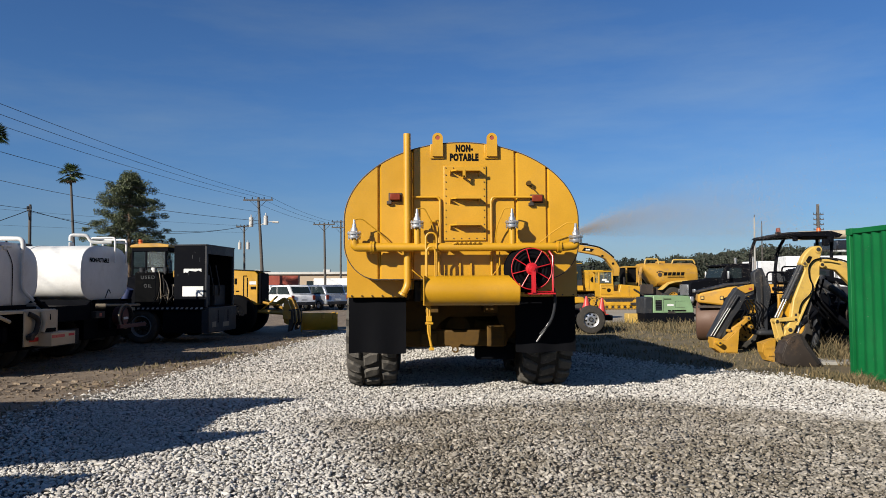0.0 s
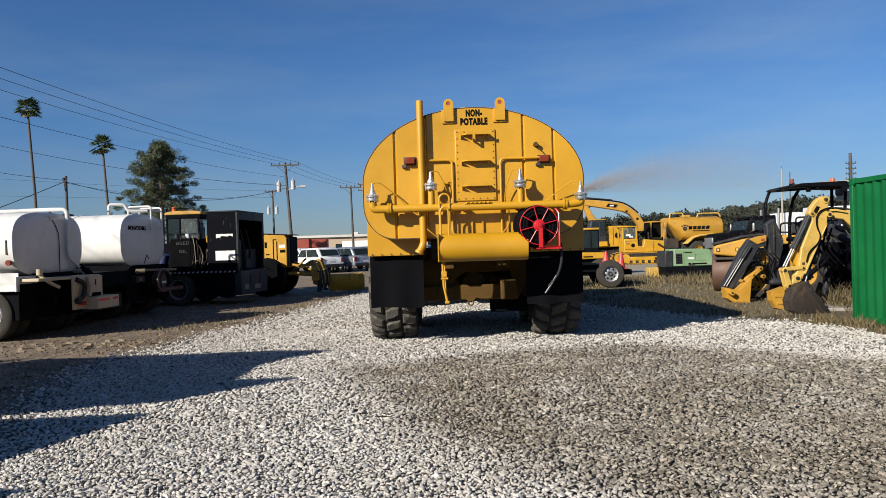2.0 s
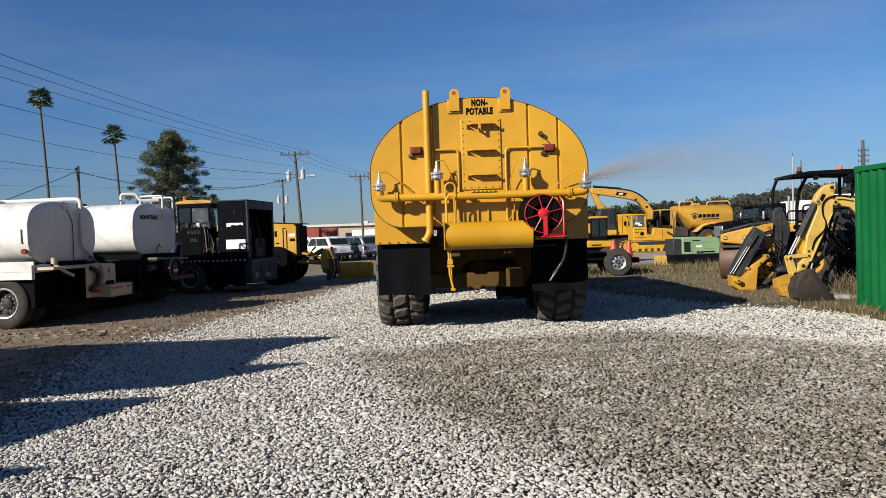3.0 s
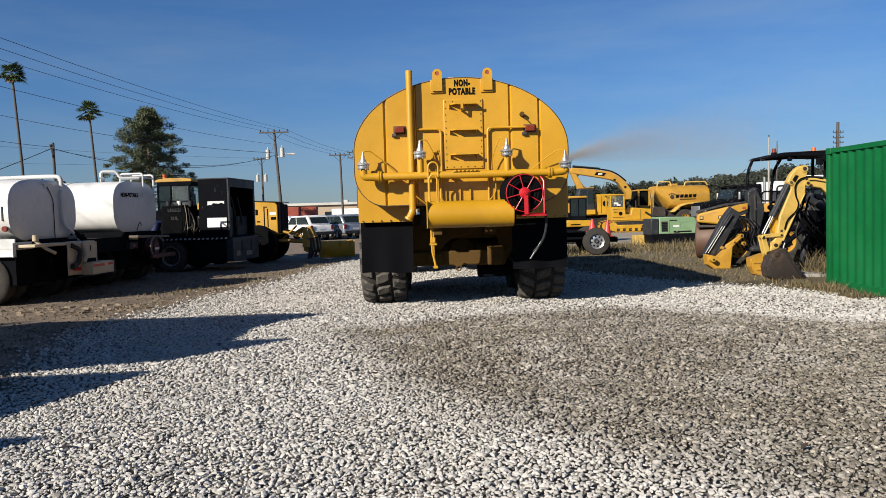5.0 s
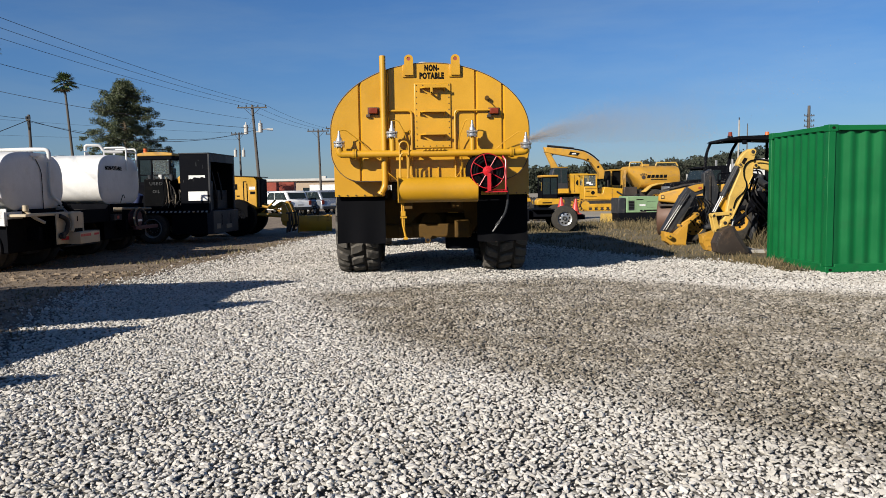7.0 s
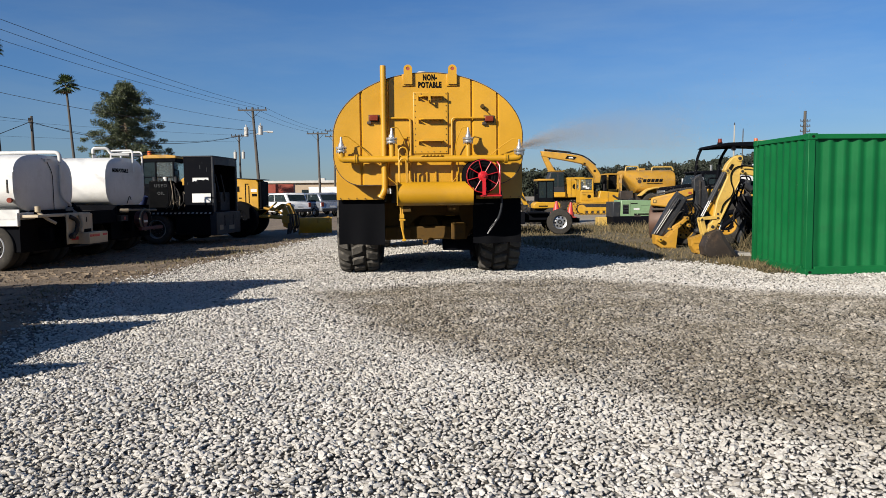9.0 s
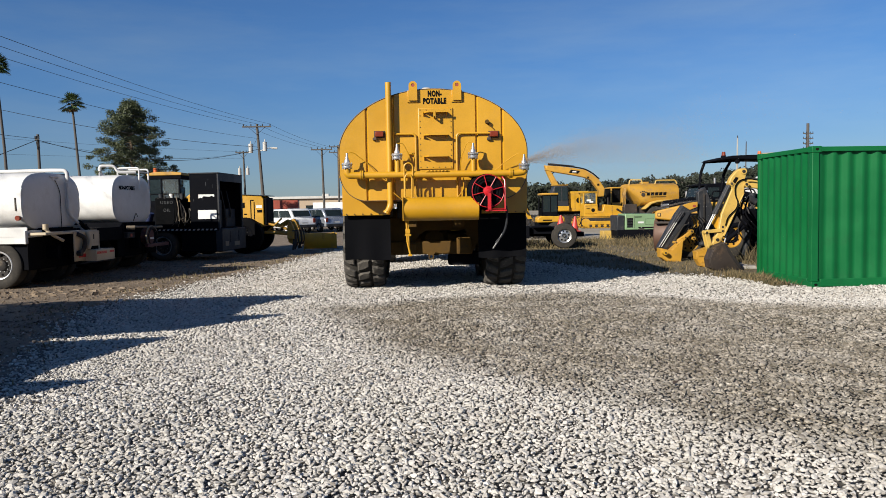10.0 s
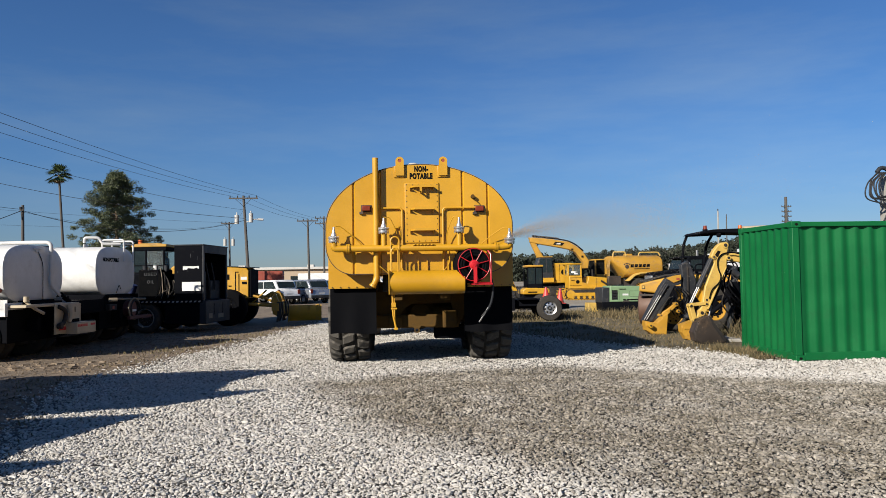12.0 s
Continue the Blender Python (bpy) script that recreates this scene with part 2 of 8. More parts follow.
def yard_material():
    m, nt, b = nodes_of("yard_ground")
    pos, x, y, wob, fine = ground_zones(nt)
    vor = nt.nodes.new("ShaderNodeTexVoronoi")
    vor.inputs["Scale"].default_value = 17.0
    nt.links.new(pos, vor.inputs["Vector"])
    cell, dist = vor.outputs["Color"], vor.outputs["Distance"]
    sepc = nt.nodes.new("ShaderNodeSeparateColor")
    nt.links.new(cell, sepc.inputs[0])
    # Ground under the stones coloured dark to deepen the shade in their gaps.
    grav = mixcol(nt, sepc.outputs[0], (0.100, 0.091, 0.079), (0.200, 0.188, 0.168))
    grav = mixcol(nt, ramp(nt, dist, 0.35, 0.75), grav, (0.050, 0.045, 0.039))
    # Towards and behind y = 0 the ground goes back to plain gravel tone.
    loose = ramp(nt, y, -0.2, 0.9, 1.0, 0.0)
    grav = mixcol(nt, loose, grav, mixcol(nt, sepc.outputs[0], (0.250, 0.228, 0.199), (0.456, 0.434, 0.397)))
    w = wet_mask(nt, x, y, wob, fine)
    grav = mixcol(nt, w, grav, mixcol(nt, 1.0, grav, (0.31, 0.284, 0.232), 'MULTIPLY'))
    # bare dirt along the parked trucks and beyond the gravel
    dirt = mixcol(nt, ramp(nt, noise_of(nt, 1.6, 8, 0.75, pos), 0.3, 0.7), (0.092, 0.064, 0.040), (0.195, 0.145, 0.094))
    dirt = mixcol(nt, ramp(nt, noise_of(nt, 26, 5, 0.75, pos), 0.48, 0.66, 0, 0.7), dirt, (0.27, 0.225, 0.175))
    dirt = mixcol(nt, ramp(nt, noise_of(nt, 60, 3, 0.7, pos), 0.55, 0.7, 0, 0.6), dirt, (0.05, 0.04, 0.03))
    tread = nt.nodes.new("ShaderNodeTexWave")
    tread.wave_type, tread.bands_direction = 'BANDS', 'X'
    tread.inputs["Scale"].default_value, tread.inputs["Distortion"].default_value, tread.inputs["Detail"].default_value = 0.9, 6.0, 3.0
    nt.links.new(pos, tread.inputs["Vector"])
    dirt = mixcol(nt, ramp(nt, tread.outputs["Fac"], 0.7, 0.95, 0, 0.14), dirt, (0.065, 0.05, 0.036))
    edge_l = mathn(nt, 'ADD', mathn(nt, 'MAXIMUM', lin(nt, x, y, -1.0, 0.155, -6.6), lin(nt, x, y, -1.0, -0.25, -2.75)), mathn(nt, 'ADD', mathn(nt, 'MULTIPLY', wob, 0.55), mathn(nt, 'MULTIPLY', fine, 0.6)))
    far_l = mathn(nt, 'ADD', lin(nt, x, y, 0.0, 1.0, -27.0), mathn(nt, 'MULTIPLY', wob, 3.0))
    dmask = ramp(nt, mathn(nt, 'MAXIMUM', edge_l, far_l), -0.2, 0.35)
    base = mixcol(nt, dmask, grav, dirt)
    # dry grass verge by the container and machines
    grass = mixcol(nt, ramp(nt, noise_of(nt, 2.2, 6, 0.7, pos), 0.35, 0.65), (0.120, 0.092, 0.050), (0.066, 0.056, 0.026))
    grass = mixcol(nt, ramp(nt, noise_of(nt, 30, 4, 0.7, pos), 0.4, 0.7, 0, 0.7), grass, (0.185, 0.142, 0.080))
    edge_g = mathn(nt, 'ADD', mathn(nt, 'MINIMUM', mathn(nt, 'MINIMUM', lin(nt, x, y, 0.866, 0.5, -11.85), lin(nt, x, y, 0.0, 1.0, -10.45)), lin(nt, x, y, 1.0, -0.04, -2.6)), mathn(nt, 'ADD', mathn(nt, 'MULTIPLY', wob, 0.35), mathn(nt, 'MULTIPLY', fine, 0.5)))
    gmask = ramp(nt, edge_g, -0.15, 0.3)
    gfar = ramp(nt, mathn(nt, 'ADD', lin(nt, x, y, 0.0, 1.0, -31.0), wob), -0.4, 0.4)
    far_g = mixcol(nt, ramp(nt, noise_of(nt, 0.05, 4, 0.6, pos), 0.4, 0.6), (0.265, 0.236, 0.191), (0.184, 0.147, 0.096))
    grass = mixcol(nt, gfar, grass, far_g)
    base = mixcol(nt, gmask, base, grass)
    nt.links.new(base, b.inputs["Base Color"])
    nt.links.new(ramp(nt, w, 0, 1, 0.95, 0.5), b.inputs["Roughness"])
    stony = mathn(nt, 'SUBTRACT', mathn(nt, 'MULTIPLY', mathn(nt, 'MAXIMUM', dmask, gmask), 0.92), 1.0)
    h = mathn(nt, 'ADD', mathn(nt, 'MULTIPLY', dist, stony), mathn(nt, 'MULTIPLY', noise_of(nt, 9, 6, 0.7, pos), 0.9))
    bump(nt, b, h, 0.8, 0.03)
    return m


def leaf_material(name, dark, light, rough=0.6):
    m, nt, b = nodes_of(name)
    isl = nt.nodes.new("ShaderNodeNewGeometry").outputs["Random Per Island"]
    nt.links.new(mixcol(nt, isl, dark, light), b.inputs["Base Color"])
    b.inputs["Roughness"].default_value = rough
    return m


GRAVEL, YARD = gravel_material(), yard_material()
PINE = leaf_material("pine_needles", (0.024, 0.038, 0.015), (0.085, 0.100, 0.038))
PALM = leaf_material("palm_leaf", (0.03, 0.06, 0.02), (0.09, 0.13, 0.04))
FROND_DRY = leaf_material("dry_palm_leaf", (0.16, 0.12, 0.07), (0.25, 0.19, 0.11))
WOODS = leaf_material("far_woods", (0.017, 0.022, 0.014), (0.027, 0.034, 0.020), 0.95)
DRY_GRASS = leaf_material("dry_grass", (0.040, 0.038, 0.016), (0.185, 0.135, 0.066), 0.9)
WEED = leaf_material("weeds", (0.06, 0.055, 0.022), (0.21, 0.165, 0.085), 0.85)


# ---- mesh helpers ----
def V(*a):
    return Vector(a)


def mesh_of(name, bm, material, smooth=True, angle=38):
    me = bpy.data.meshes.new(name)
    bm.normal_update()
    bm.to_mesh(me)
    bm.free()
    me.materials.append(material)
    if smooth:
        me.polygons.foreach_set("use_smooth", [True] * len(me.polygons))
        me.set_sharp_from_angle(angle=radians(angle))
    return me


def part(name, bm, material, parent, label="", bevel=0.0, smooth=True, kind=""):
    ob = new(name, mesh_of(name, bm, material, smooth))
    ob.parent = parent
    if bevel:
        mod = ob.modifiers.new("edge", 'BEVEL')
        mod.width, mod.segments, mod.limit_method, mod.angle_limit = bevel, 2, 'ANGLE', radians(40)
    return tagged(ob, label, kind=kind)


def thing(name, at, label, category, group="", kind="", rz=0.0):
    ob = new(name)
    ob.empty_display_size = 0.2
    ob.matrix_world = pose(*at, 0, 0, rz)
    return tagged(ob, label, category, group, kind)


def box(bm, x0, x1, y0, y1, z0, z1, m=None):
    vs = [bm.verts.new((x, y, z)) for z in (z0, z1) for y in (y0, y1) for x in (x0, x1)]
    for f in ((0, 2, 3, 1), (4, 5, 7, 6), (0, 1, 5, 4), (2, 6, 7, 3), (0, 4, 6, 2), (1, 3, 7, 5)):
        bm.faces.new([vs[i] for i in f])
    if m is not None:
        for v in vs:
            v.co = m @ v.co
    return vs


def prism(bm, poly, a, b, axis='y', m=None):
    """A polygon pushed along an axis from a to b. axis y: poly in x, z; axis x: poly in y, z; axis z: poly in x, y."""
    def at(p, d):
        return {'y': (p[0], d, p[1]), 'x': (d, p[0], p[1]), 'z': (p[0], p[1], d)}[axis]
    lo, hi = [bm.verts.new(at(p, a)) for p in poly], [bm.verts.new(at(p, b)) for p in poly]
    n = len(poly)
    bm.faces.new(lo)
    bm.faces.new(list(reversed(hi)))
    for i in range(n):
        bm.faces.new((lo[i], hi[i], hi[(i + 1) % n], lo[(i + 1) % n]))
    if m is not None:
        for v in lo + hi:
            v.co = m @ v.co
    bmesh.ops.recalc_face_normals(bm, faces=list(bm.faces)) if len(bm.faces) < 4000 else None


def tube(bm, pts, r, seg=10, caps=True, r_end=None):
    """A round bar along points, with mitred bends."""
    pts = [Vector(p) for p in pts]
    rings = []
    n = len(pts)
    ref = None
    for i, p in enumerate(pts):
        d = (pts[min(i + 1, n - 1)] - pts[max(i - 1, 0)])
        if d.length < 1e-6:
            d = Vector((0, 0, 1))
        d.normalize()
        if ref is None:
            ref = Vector((0, 0, 1)) if abs(d.z) < 0.9 else Vector((1, 0, 0))
        u = d.cross(ref)
        if u.length < 1e-4:
            u = d.cross(Vector((0.3, 0.9, 0.2)))
        u.normalize()
        v = u.cross(d).normalized()
        ref = v
        k = 1.0
        if 0 < i < n - 1:
            a = (pts[i] - pts[i - 1]).normalized().dot((pts[i + 1] - pts[i]).normalized())
            k = 1 / max(0.5, math.sqrt(max(0.05, (1 + a) / 2)))
        rr = r if r_end is None else r + (r_end - r) * i / (n - 1)
        side = u
        ring = []
        for s in range(seg):
            t = 2 * math.pi * s / seg
            ring.append(bm.verts.new(p + rr * (math.cos(t) * side + math.sin(t) * v)))
        rings.append(ring)
    for a, b in zip(rings, rings[1:]):
        for s in range(seg):
            bm.faces.new((a[s], a[(s + 1) % seg], b[(s + 1) % seg], b[s]))
    if caps:
        bm.faces.new(list(reversed(rings[0])))
        bm.faces.new(rings[-1])


def bent(pts, radius=0.1, steps=5):
    """Points of a polyline with its corners rounded."""
    pts = [Vector(p) for p in pts]
    out = [pts[0]]
    for a, b, c in zip(pts, pts[1:], pts[2:]):
        r = min(radius, (b - a).length * 0.49, (c - b).length * 0.49)
        p, q = b + (a - b).normalized() * r, b + (c - b).normalized() * r
        for i in range(steps + 1):
            t = i / steps
            out.append((1 - t) ** 2 * p + 2 * t * (1 - t) * b + t * t * q)
    out.append(pts[-1])
    return out


def lathe(bm, profile, seg=24, m=None, close=False, caps=True):
    """Turn (radius, height) pairs about z."""
    rings = []
    for r, h in profile:
        if r < 1e-5:
            rings.append([bm.verts.new((0, 0, h))])
        else:
            rings.append([bm.verts.new((r * math.cos(2 * math.pi * s / seg), r * math.sin(2 * math.pi * s / seg), h)) for s in range(seg)])
    pairs = list(zip(rings, rings[1:])) + ([(rings[-1], rings[0])] if close else [])
    for a, b in pairs:
        for s in range(seg):
            t = (s + 1) % seg
            if len(a) == 1 and len(b) > 1:
                bm.faces.new((a[0], b[t], b[s]))
            elif len(b) == 1 and len(a) > 1:
                bm.faces.new((a[s], a[t], b[0]))
            elif len(a) > 1:
                bm.faces.new((a[s], a[t], b[t], b[s]))
    if caps and not close:
        if len(rings[0]) > 1:
            bm.faces.new(list(reversed(rings[0])))
        if len(rings[-1]) > 1:
            bm.faces.new(rings[-1])
    if m is not None:
        for ring in rings:
            for v in ring:
                v.co = m @ v.co


def B():
    return bmesh.new()


def boxes(*specs):
    bm = B()
    for s in specs:
        box(bm, *s)
    return bm


def tubes(*specs):
    bm = B()
    for s in specs:
        tube(bm, *s)
    return bm


def each(name, specs, material, parent, label="", bevel=0.0):
    """One object for each box."""
    return [part(name, boxes(s), material, parent, label, bevel) for s in specs]


def S(*specs):
    return specs


def letters(name, text, width, height, m, material, parent, label="", depth=0.004, heavy=0.042, spacing=1.0):
    """Raised lettering in the built-in font, fitted into width x height; m places it, x along the line, y up."""
    cu = bpy.data.curves.new(name, 'FONT')
    cu.space_character = spacing
    cu.body, cu.extrude, cu.offset, cu.resolution_u = text, 0.01, heavy, 3
    tmp = bpy.data.objects.new(name, cu)
    scene.collection.objects.link(tmp)
    dg = bpy.context.evaluated_depsgraph_get()
    me = bpy.data.meshes.new_from_object(tmp.evaluated_get(dg))
    bpy.data.objects.remove(tmp)
    co = np.empty(len(me.vertices) * 3)
    me.vertices.foreach_get("co", co)
    co = co.reshape(-1, 3)
    lo, hi = co.min(0), co.max(0)
    co = (co - (lo + hi) / 2) / (hi - lo) * np.array((width, height, depth))
    me.vertices.foreach_set("co", co.ravel())
    me.transform(m)
    me.materials.clear()
    me.materials.append(material)
    ob = new(name, me)
    ob.parent = parent
    return tagged(ob, label)


UPRIGHT = Matrix.Rotation(radians(90), 4, 'X')          # lettering that faces -y


def wheel(parent, at, R, W, axis='x', tyre_mat=None, rim_mat=None, lugs=0, rim_r=0.58, hub=True, seg=36, loose_blocks=False, deep=False):
    """Wheel with a tyre part and its rim, axle along x or y."""
    turn = Matrix.Rotation(radians(90), 4, 'Y') if axis == 'x' else Matrix.Rotation(radians(90), 4, 'X')
    m = Matrix.Translation(at) @ turn
    bm = B()
    h = W / 2
    ri = R * rim_r
    lathe(bm, [(ri, -h * 0.80), (ri * 1.08, -h * 0.95), (R * 0.80, -h), (R * 0.93, -h * 0.93), (R * 0.985, -h * 0.75), (R, -h * 0.3), (R, h * 0.3), (R * 0.985, h * 0.75),
               (R * 0.93, h * 0.93), (R * 0.80, h), (ri * 1.08, h * 0.95), (ri, h * 0.80)], seg, m, close=True)
    w = part("wheel", bm, tyre_mat or RUBBER, parent, "black rubber tyre")
    if lugs:
        joined = B()
        for i in range(lugs):
            for col, (w0, w1, sk) in enumerate(((-0.98, -0.40, 0.50), (-0.31, 0.31, -0.60), (0.40, 0.98, 0.50))):
                bm = B() if loose_blocks else joined
                da = 2 * math.pi / lugs
                a0 = da * (i + 0.5 * (col % 2) + 0.06 * math.sin(5.3 * i + 2.1 * col))
                wm, ring = (w0 + w1) / 2, []
                for rr, grow in ((R * 0.93, 1.0), (R * 1.030, 0.95), (R * 1.052, 0.74)):
                    loop = []
                    for ww, ss in ((w0, -0.33), (wm, -0.38), (w1, -0.24), (w1, 0.30), (wm, 0.36), (w0, 0.30)):
                        ws = wm + (ww - wm) * grow
                        an = a0 + da * (ss * grow + sk * (ws - wm))
                        r2 = rr * (1 - 0.055 * max(0.0, abs(ws) - 0.62) / 0.35)
                        loop.append(bm.verts.new(m @ Vector((r2 * math.cos(an), r2 * math.sin(an), ws * h))))
                    ring.append(loop)
                for lo, hi in zip(ring, ring[1:]):
                    for k in range(6):
                        bm.faces.new((lo[k], lo[(k + 1) % 6], hi[(k + 1) % 6], hi[k]))
                bm.faces.new(ring[-1])
                if loose_blocks:
                    bmesh.ops.recalc_face_normals(bm, faces=list(bm.faces))
                    part("tread_block", bm, TREAD, w, smooth=False)
        if not loose_blocks:
            bmesh.ops.recalc_face_normals(joined, faces=list(joined.faces))
            part("tread_blocks", joined, TREAD, w, smooth=False, kind="stuff")
    if deep:
        bm = B()
        for sd in (-1, 1):
            lathe(bm, [(ri * 1.02, sd * h * 0.80), (ri * 0.97, sd * h * 0.90), (ri * 0.90, sd * h * 0.84), (ri * 0.87, sd * h * 0.30), (ri * 0.86, -sd * h * 0.05)], 28, m, caps=False)
        part("rim", bm, rim_mat or RIM, w, "pale steel rim")
        # Disc coloured dark for the shade inside the deep rim.
        bm = B()
        for sd in (-1, 1):
            lathe(bm, [(ri * 0.87, sd * h * 0.02), (ri * 0.62, sd * h * 0.10), (ri * 0.40, sd * h * 0.04), (ri * 0.36, sd * h * 0.34), (ri * 0.30, sd * h * 0.40), (0, sd * h * 0.42)], 28, m, caps=False)
        disc = part("wheel_disc", bm, DARK, w, "wheel disc in a dark colour for the shade of its dish")
        for i in range(8):
            a = 2 * math.pi * i / 8
            bm = B()
            lathe(bm, [(ri * 0.085, 0), (ri * 0.085, h * 0.03), (0, h * 0.03)], 10, m @ Matrix.Translation((ri * 0.66 * math.cos(a), ri * 0.66 * math.sin(a), h * 0.085)))
            part("hand_hole", bm, INK, w)
        bm = B()
        for i in range(10):
            a = 2 * math.pi * i / 10
            lathe(bm, [(ri * 0.045, 0), (ri * 0.045, h * 0.10), (0, h * 0.11)], 6, m @ Matrix.Translation((ri * 0.46 * math.cos(a), ri * 0.46 * math.sin(a), h * 0.04)))
        part("wheel_nuts", bm, STEEL, w, kind="stuff")
        return w
    bm = B()
    lathe(bm, [(ri * 1.02, -h * 0.8), (ri * 0.95, -h * 0.84), (ri * 0.86, -h * 0.55), (ri * 0.55, -h * 0.42), (ri * 0.34, -h * 0.50), (ri * 0.30, -h * 0.72), (0, -h * 0.74)], 24, m, caps=False)
    lathe(bm, [(0, h * 0.74), (ri * 0.30, h * 0.72), (ri * 0.34, h * 0.50), (ri * 0.55, h * 0.42), (ri * 0.86, h * 0.55), (ri * 0.95, h * 0.84), (ri * 1.02, h * 0.8)], 24, m, caps=False)
    part("rim", bm, rim_mat or RIM, w)
    if hub:
        bm = B()
        for side in (-1, 1):
            for i in range(8):
                a = 2 * math.pi * i / 8
                c = m @ Matrix.Translation((ri * 0.46 * math.cos(a), ri * 0.46 * math.sin(a), side * h * 0.46))
                lathe(bm, [(ri * 0.05, -0.02), (ri * 0.05, 0.02), (0, 0.025)], 6, c)
        part("wheel_nuts", bm, DARK, w, kind="stuff")
        bm = B()
        for side in (-1, 1):
            for i in range(8):
                an = 2 * math.pi * (i + 0.5) / 8
                c = m @ Matrix.Translation((ri * 0.72 * math.cos(an), ri * 0.72 * math.sin(an), side * h * 0.53))
                lathe(bm, [(ri * 0.10, -0.012 * R), (ri * 0.10, 0.012 * R), (0, 0.013 * R)], 10, c)
        part("hand_holes", bm, INK, w, kind="stuff")
    return w


# ---- the water truck ----
def tank_half(x):
    """Top and bottom of the tank's cross-section at x from its middle."""
    x += 0.025
    u = min(1.0, abs(x) / 1.69)
    top = 2.60 + 1.13 * math.sqrt(max(0.0, 1 - u * u))
    e = max(0.0, abs(x) - 1.21) / 0.48
    bot = 2.28 - 0.53 * math.sqrt(max(0.0, 1 - min(1, e) ** 2))
    return top, bot


def tank_outline(n=64, grow=0.0):
    """The closed outline of the cross-section, anticlockwise in x, z."""
    pts = []
    for i in range(n + 1):
        a = math.pi * i / n
        pts.append(((1.69 + grow) * math.cos(a) - 0.025, 2.60 + (1.13 + grow) * math.sin(a)))
    for i in range(13):
        a = math.pi / 2 * i / 12
        pts.append((-1.235 - (0.48 + grow) * math.cos(a), 2.28 - (0.53 + grow) * math.sin(a)))
    for i in range(13):
        a = math.pi / 2 * (1 - i / 12)
        pts.append((1.185 + (0.48 + grow) * math.cos(a), 2.28 - (0.53 + grow) * math.sin(a)))
    return pts


def ring_band(bm, outer, inner, y0, y1):
    """A band between two outlines, from y0 to y1."""
    n = len(outer)
    vs = [[bm.verts.new((p[0], y, p[1])) for p in line] for line, y in ((outer, y0), (outer, y1), (inner, y1), (inner, y0))]
    for a, b in zip(vs, vs[1:] + vs[:1]):
        for i in range(n):
            j = (i + 1) % n
            bm.faces.new((a[i], a[j], b[j], b[i]))


def nozzle(parent, x, y, z, scale=1.0):
    """Spray head: riser flange, bolted discs, cone and stem."""
    s = scale
    bm = B()
    lathe(bm, [(0.045 * s, -0.02), (0.10 * s, -0.015), (0.105 * s, 0.0), (0.105 * s, 0.022), (0.07 * s, 0.027), (0.07 * s, 0.042), (0.115 * s, 0.046), (0.118 * s, 0.066), (0.09 * s, 0.075), (0.062 * s, 0.09),
               (0.056 * s, 0.125), (0.036 * s, 0.145), (0.030 * s, 0.19), (0.024 * s, 0.195), (0.022 * s, 0.25), (0.0, 0.252)], 20, Matrix.Translation((x, y, z)))
    nz = part("spray_nozzle", bm, CHROME, parent, "cast metal spray nozzle head")
    for i in range(6):
        a = 2 * math.pi * i / 6
        bm = B()
        lathe(bm, [(0.010, -0.03), (0.010, 0.085), (0, 0.088)], 6, Matrix.Translation((x + 0.092 * s * math.cos(a), y + 0.092 * s * math.sin(a), z)))
        part("bolt", bm, CHROME, nz)
    return nz


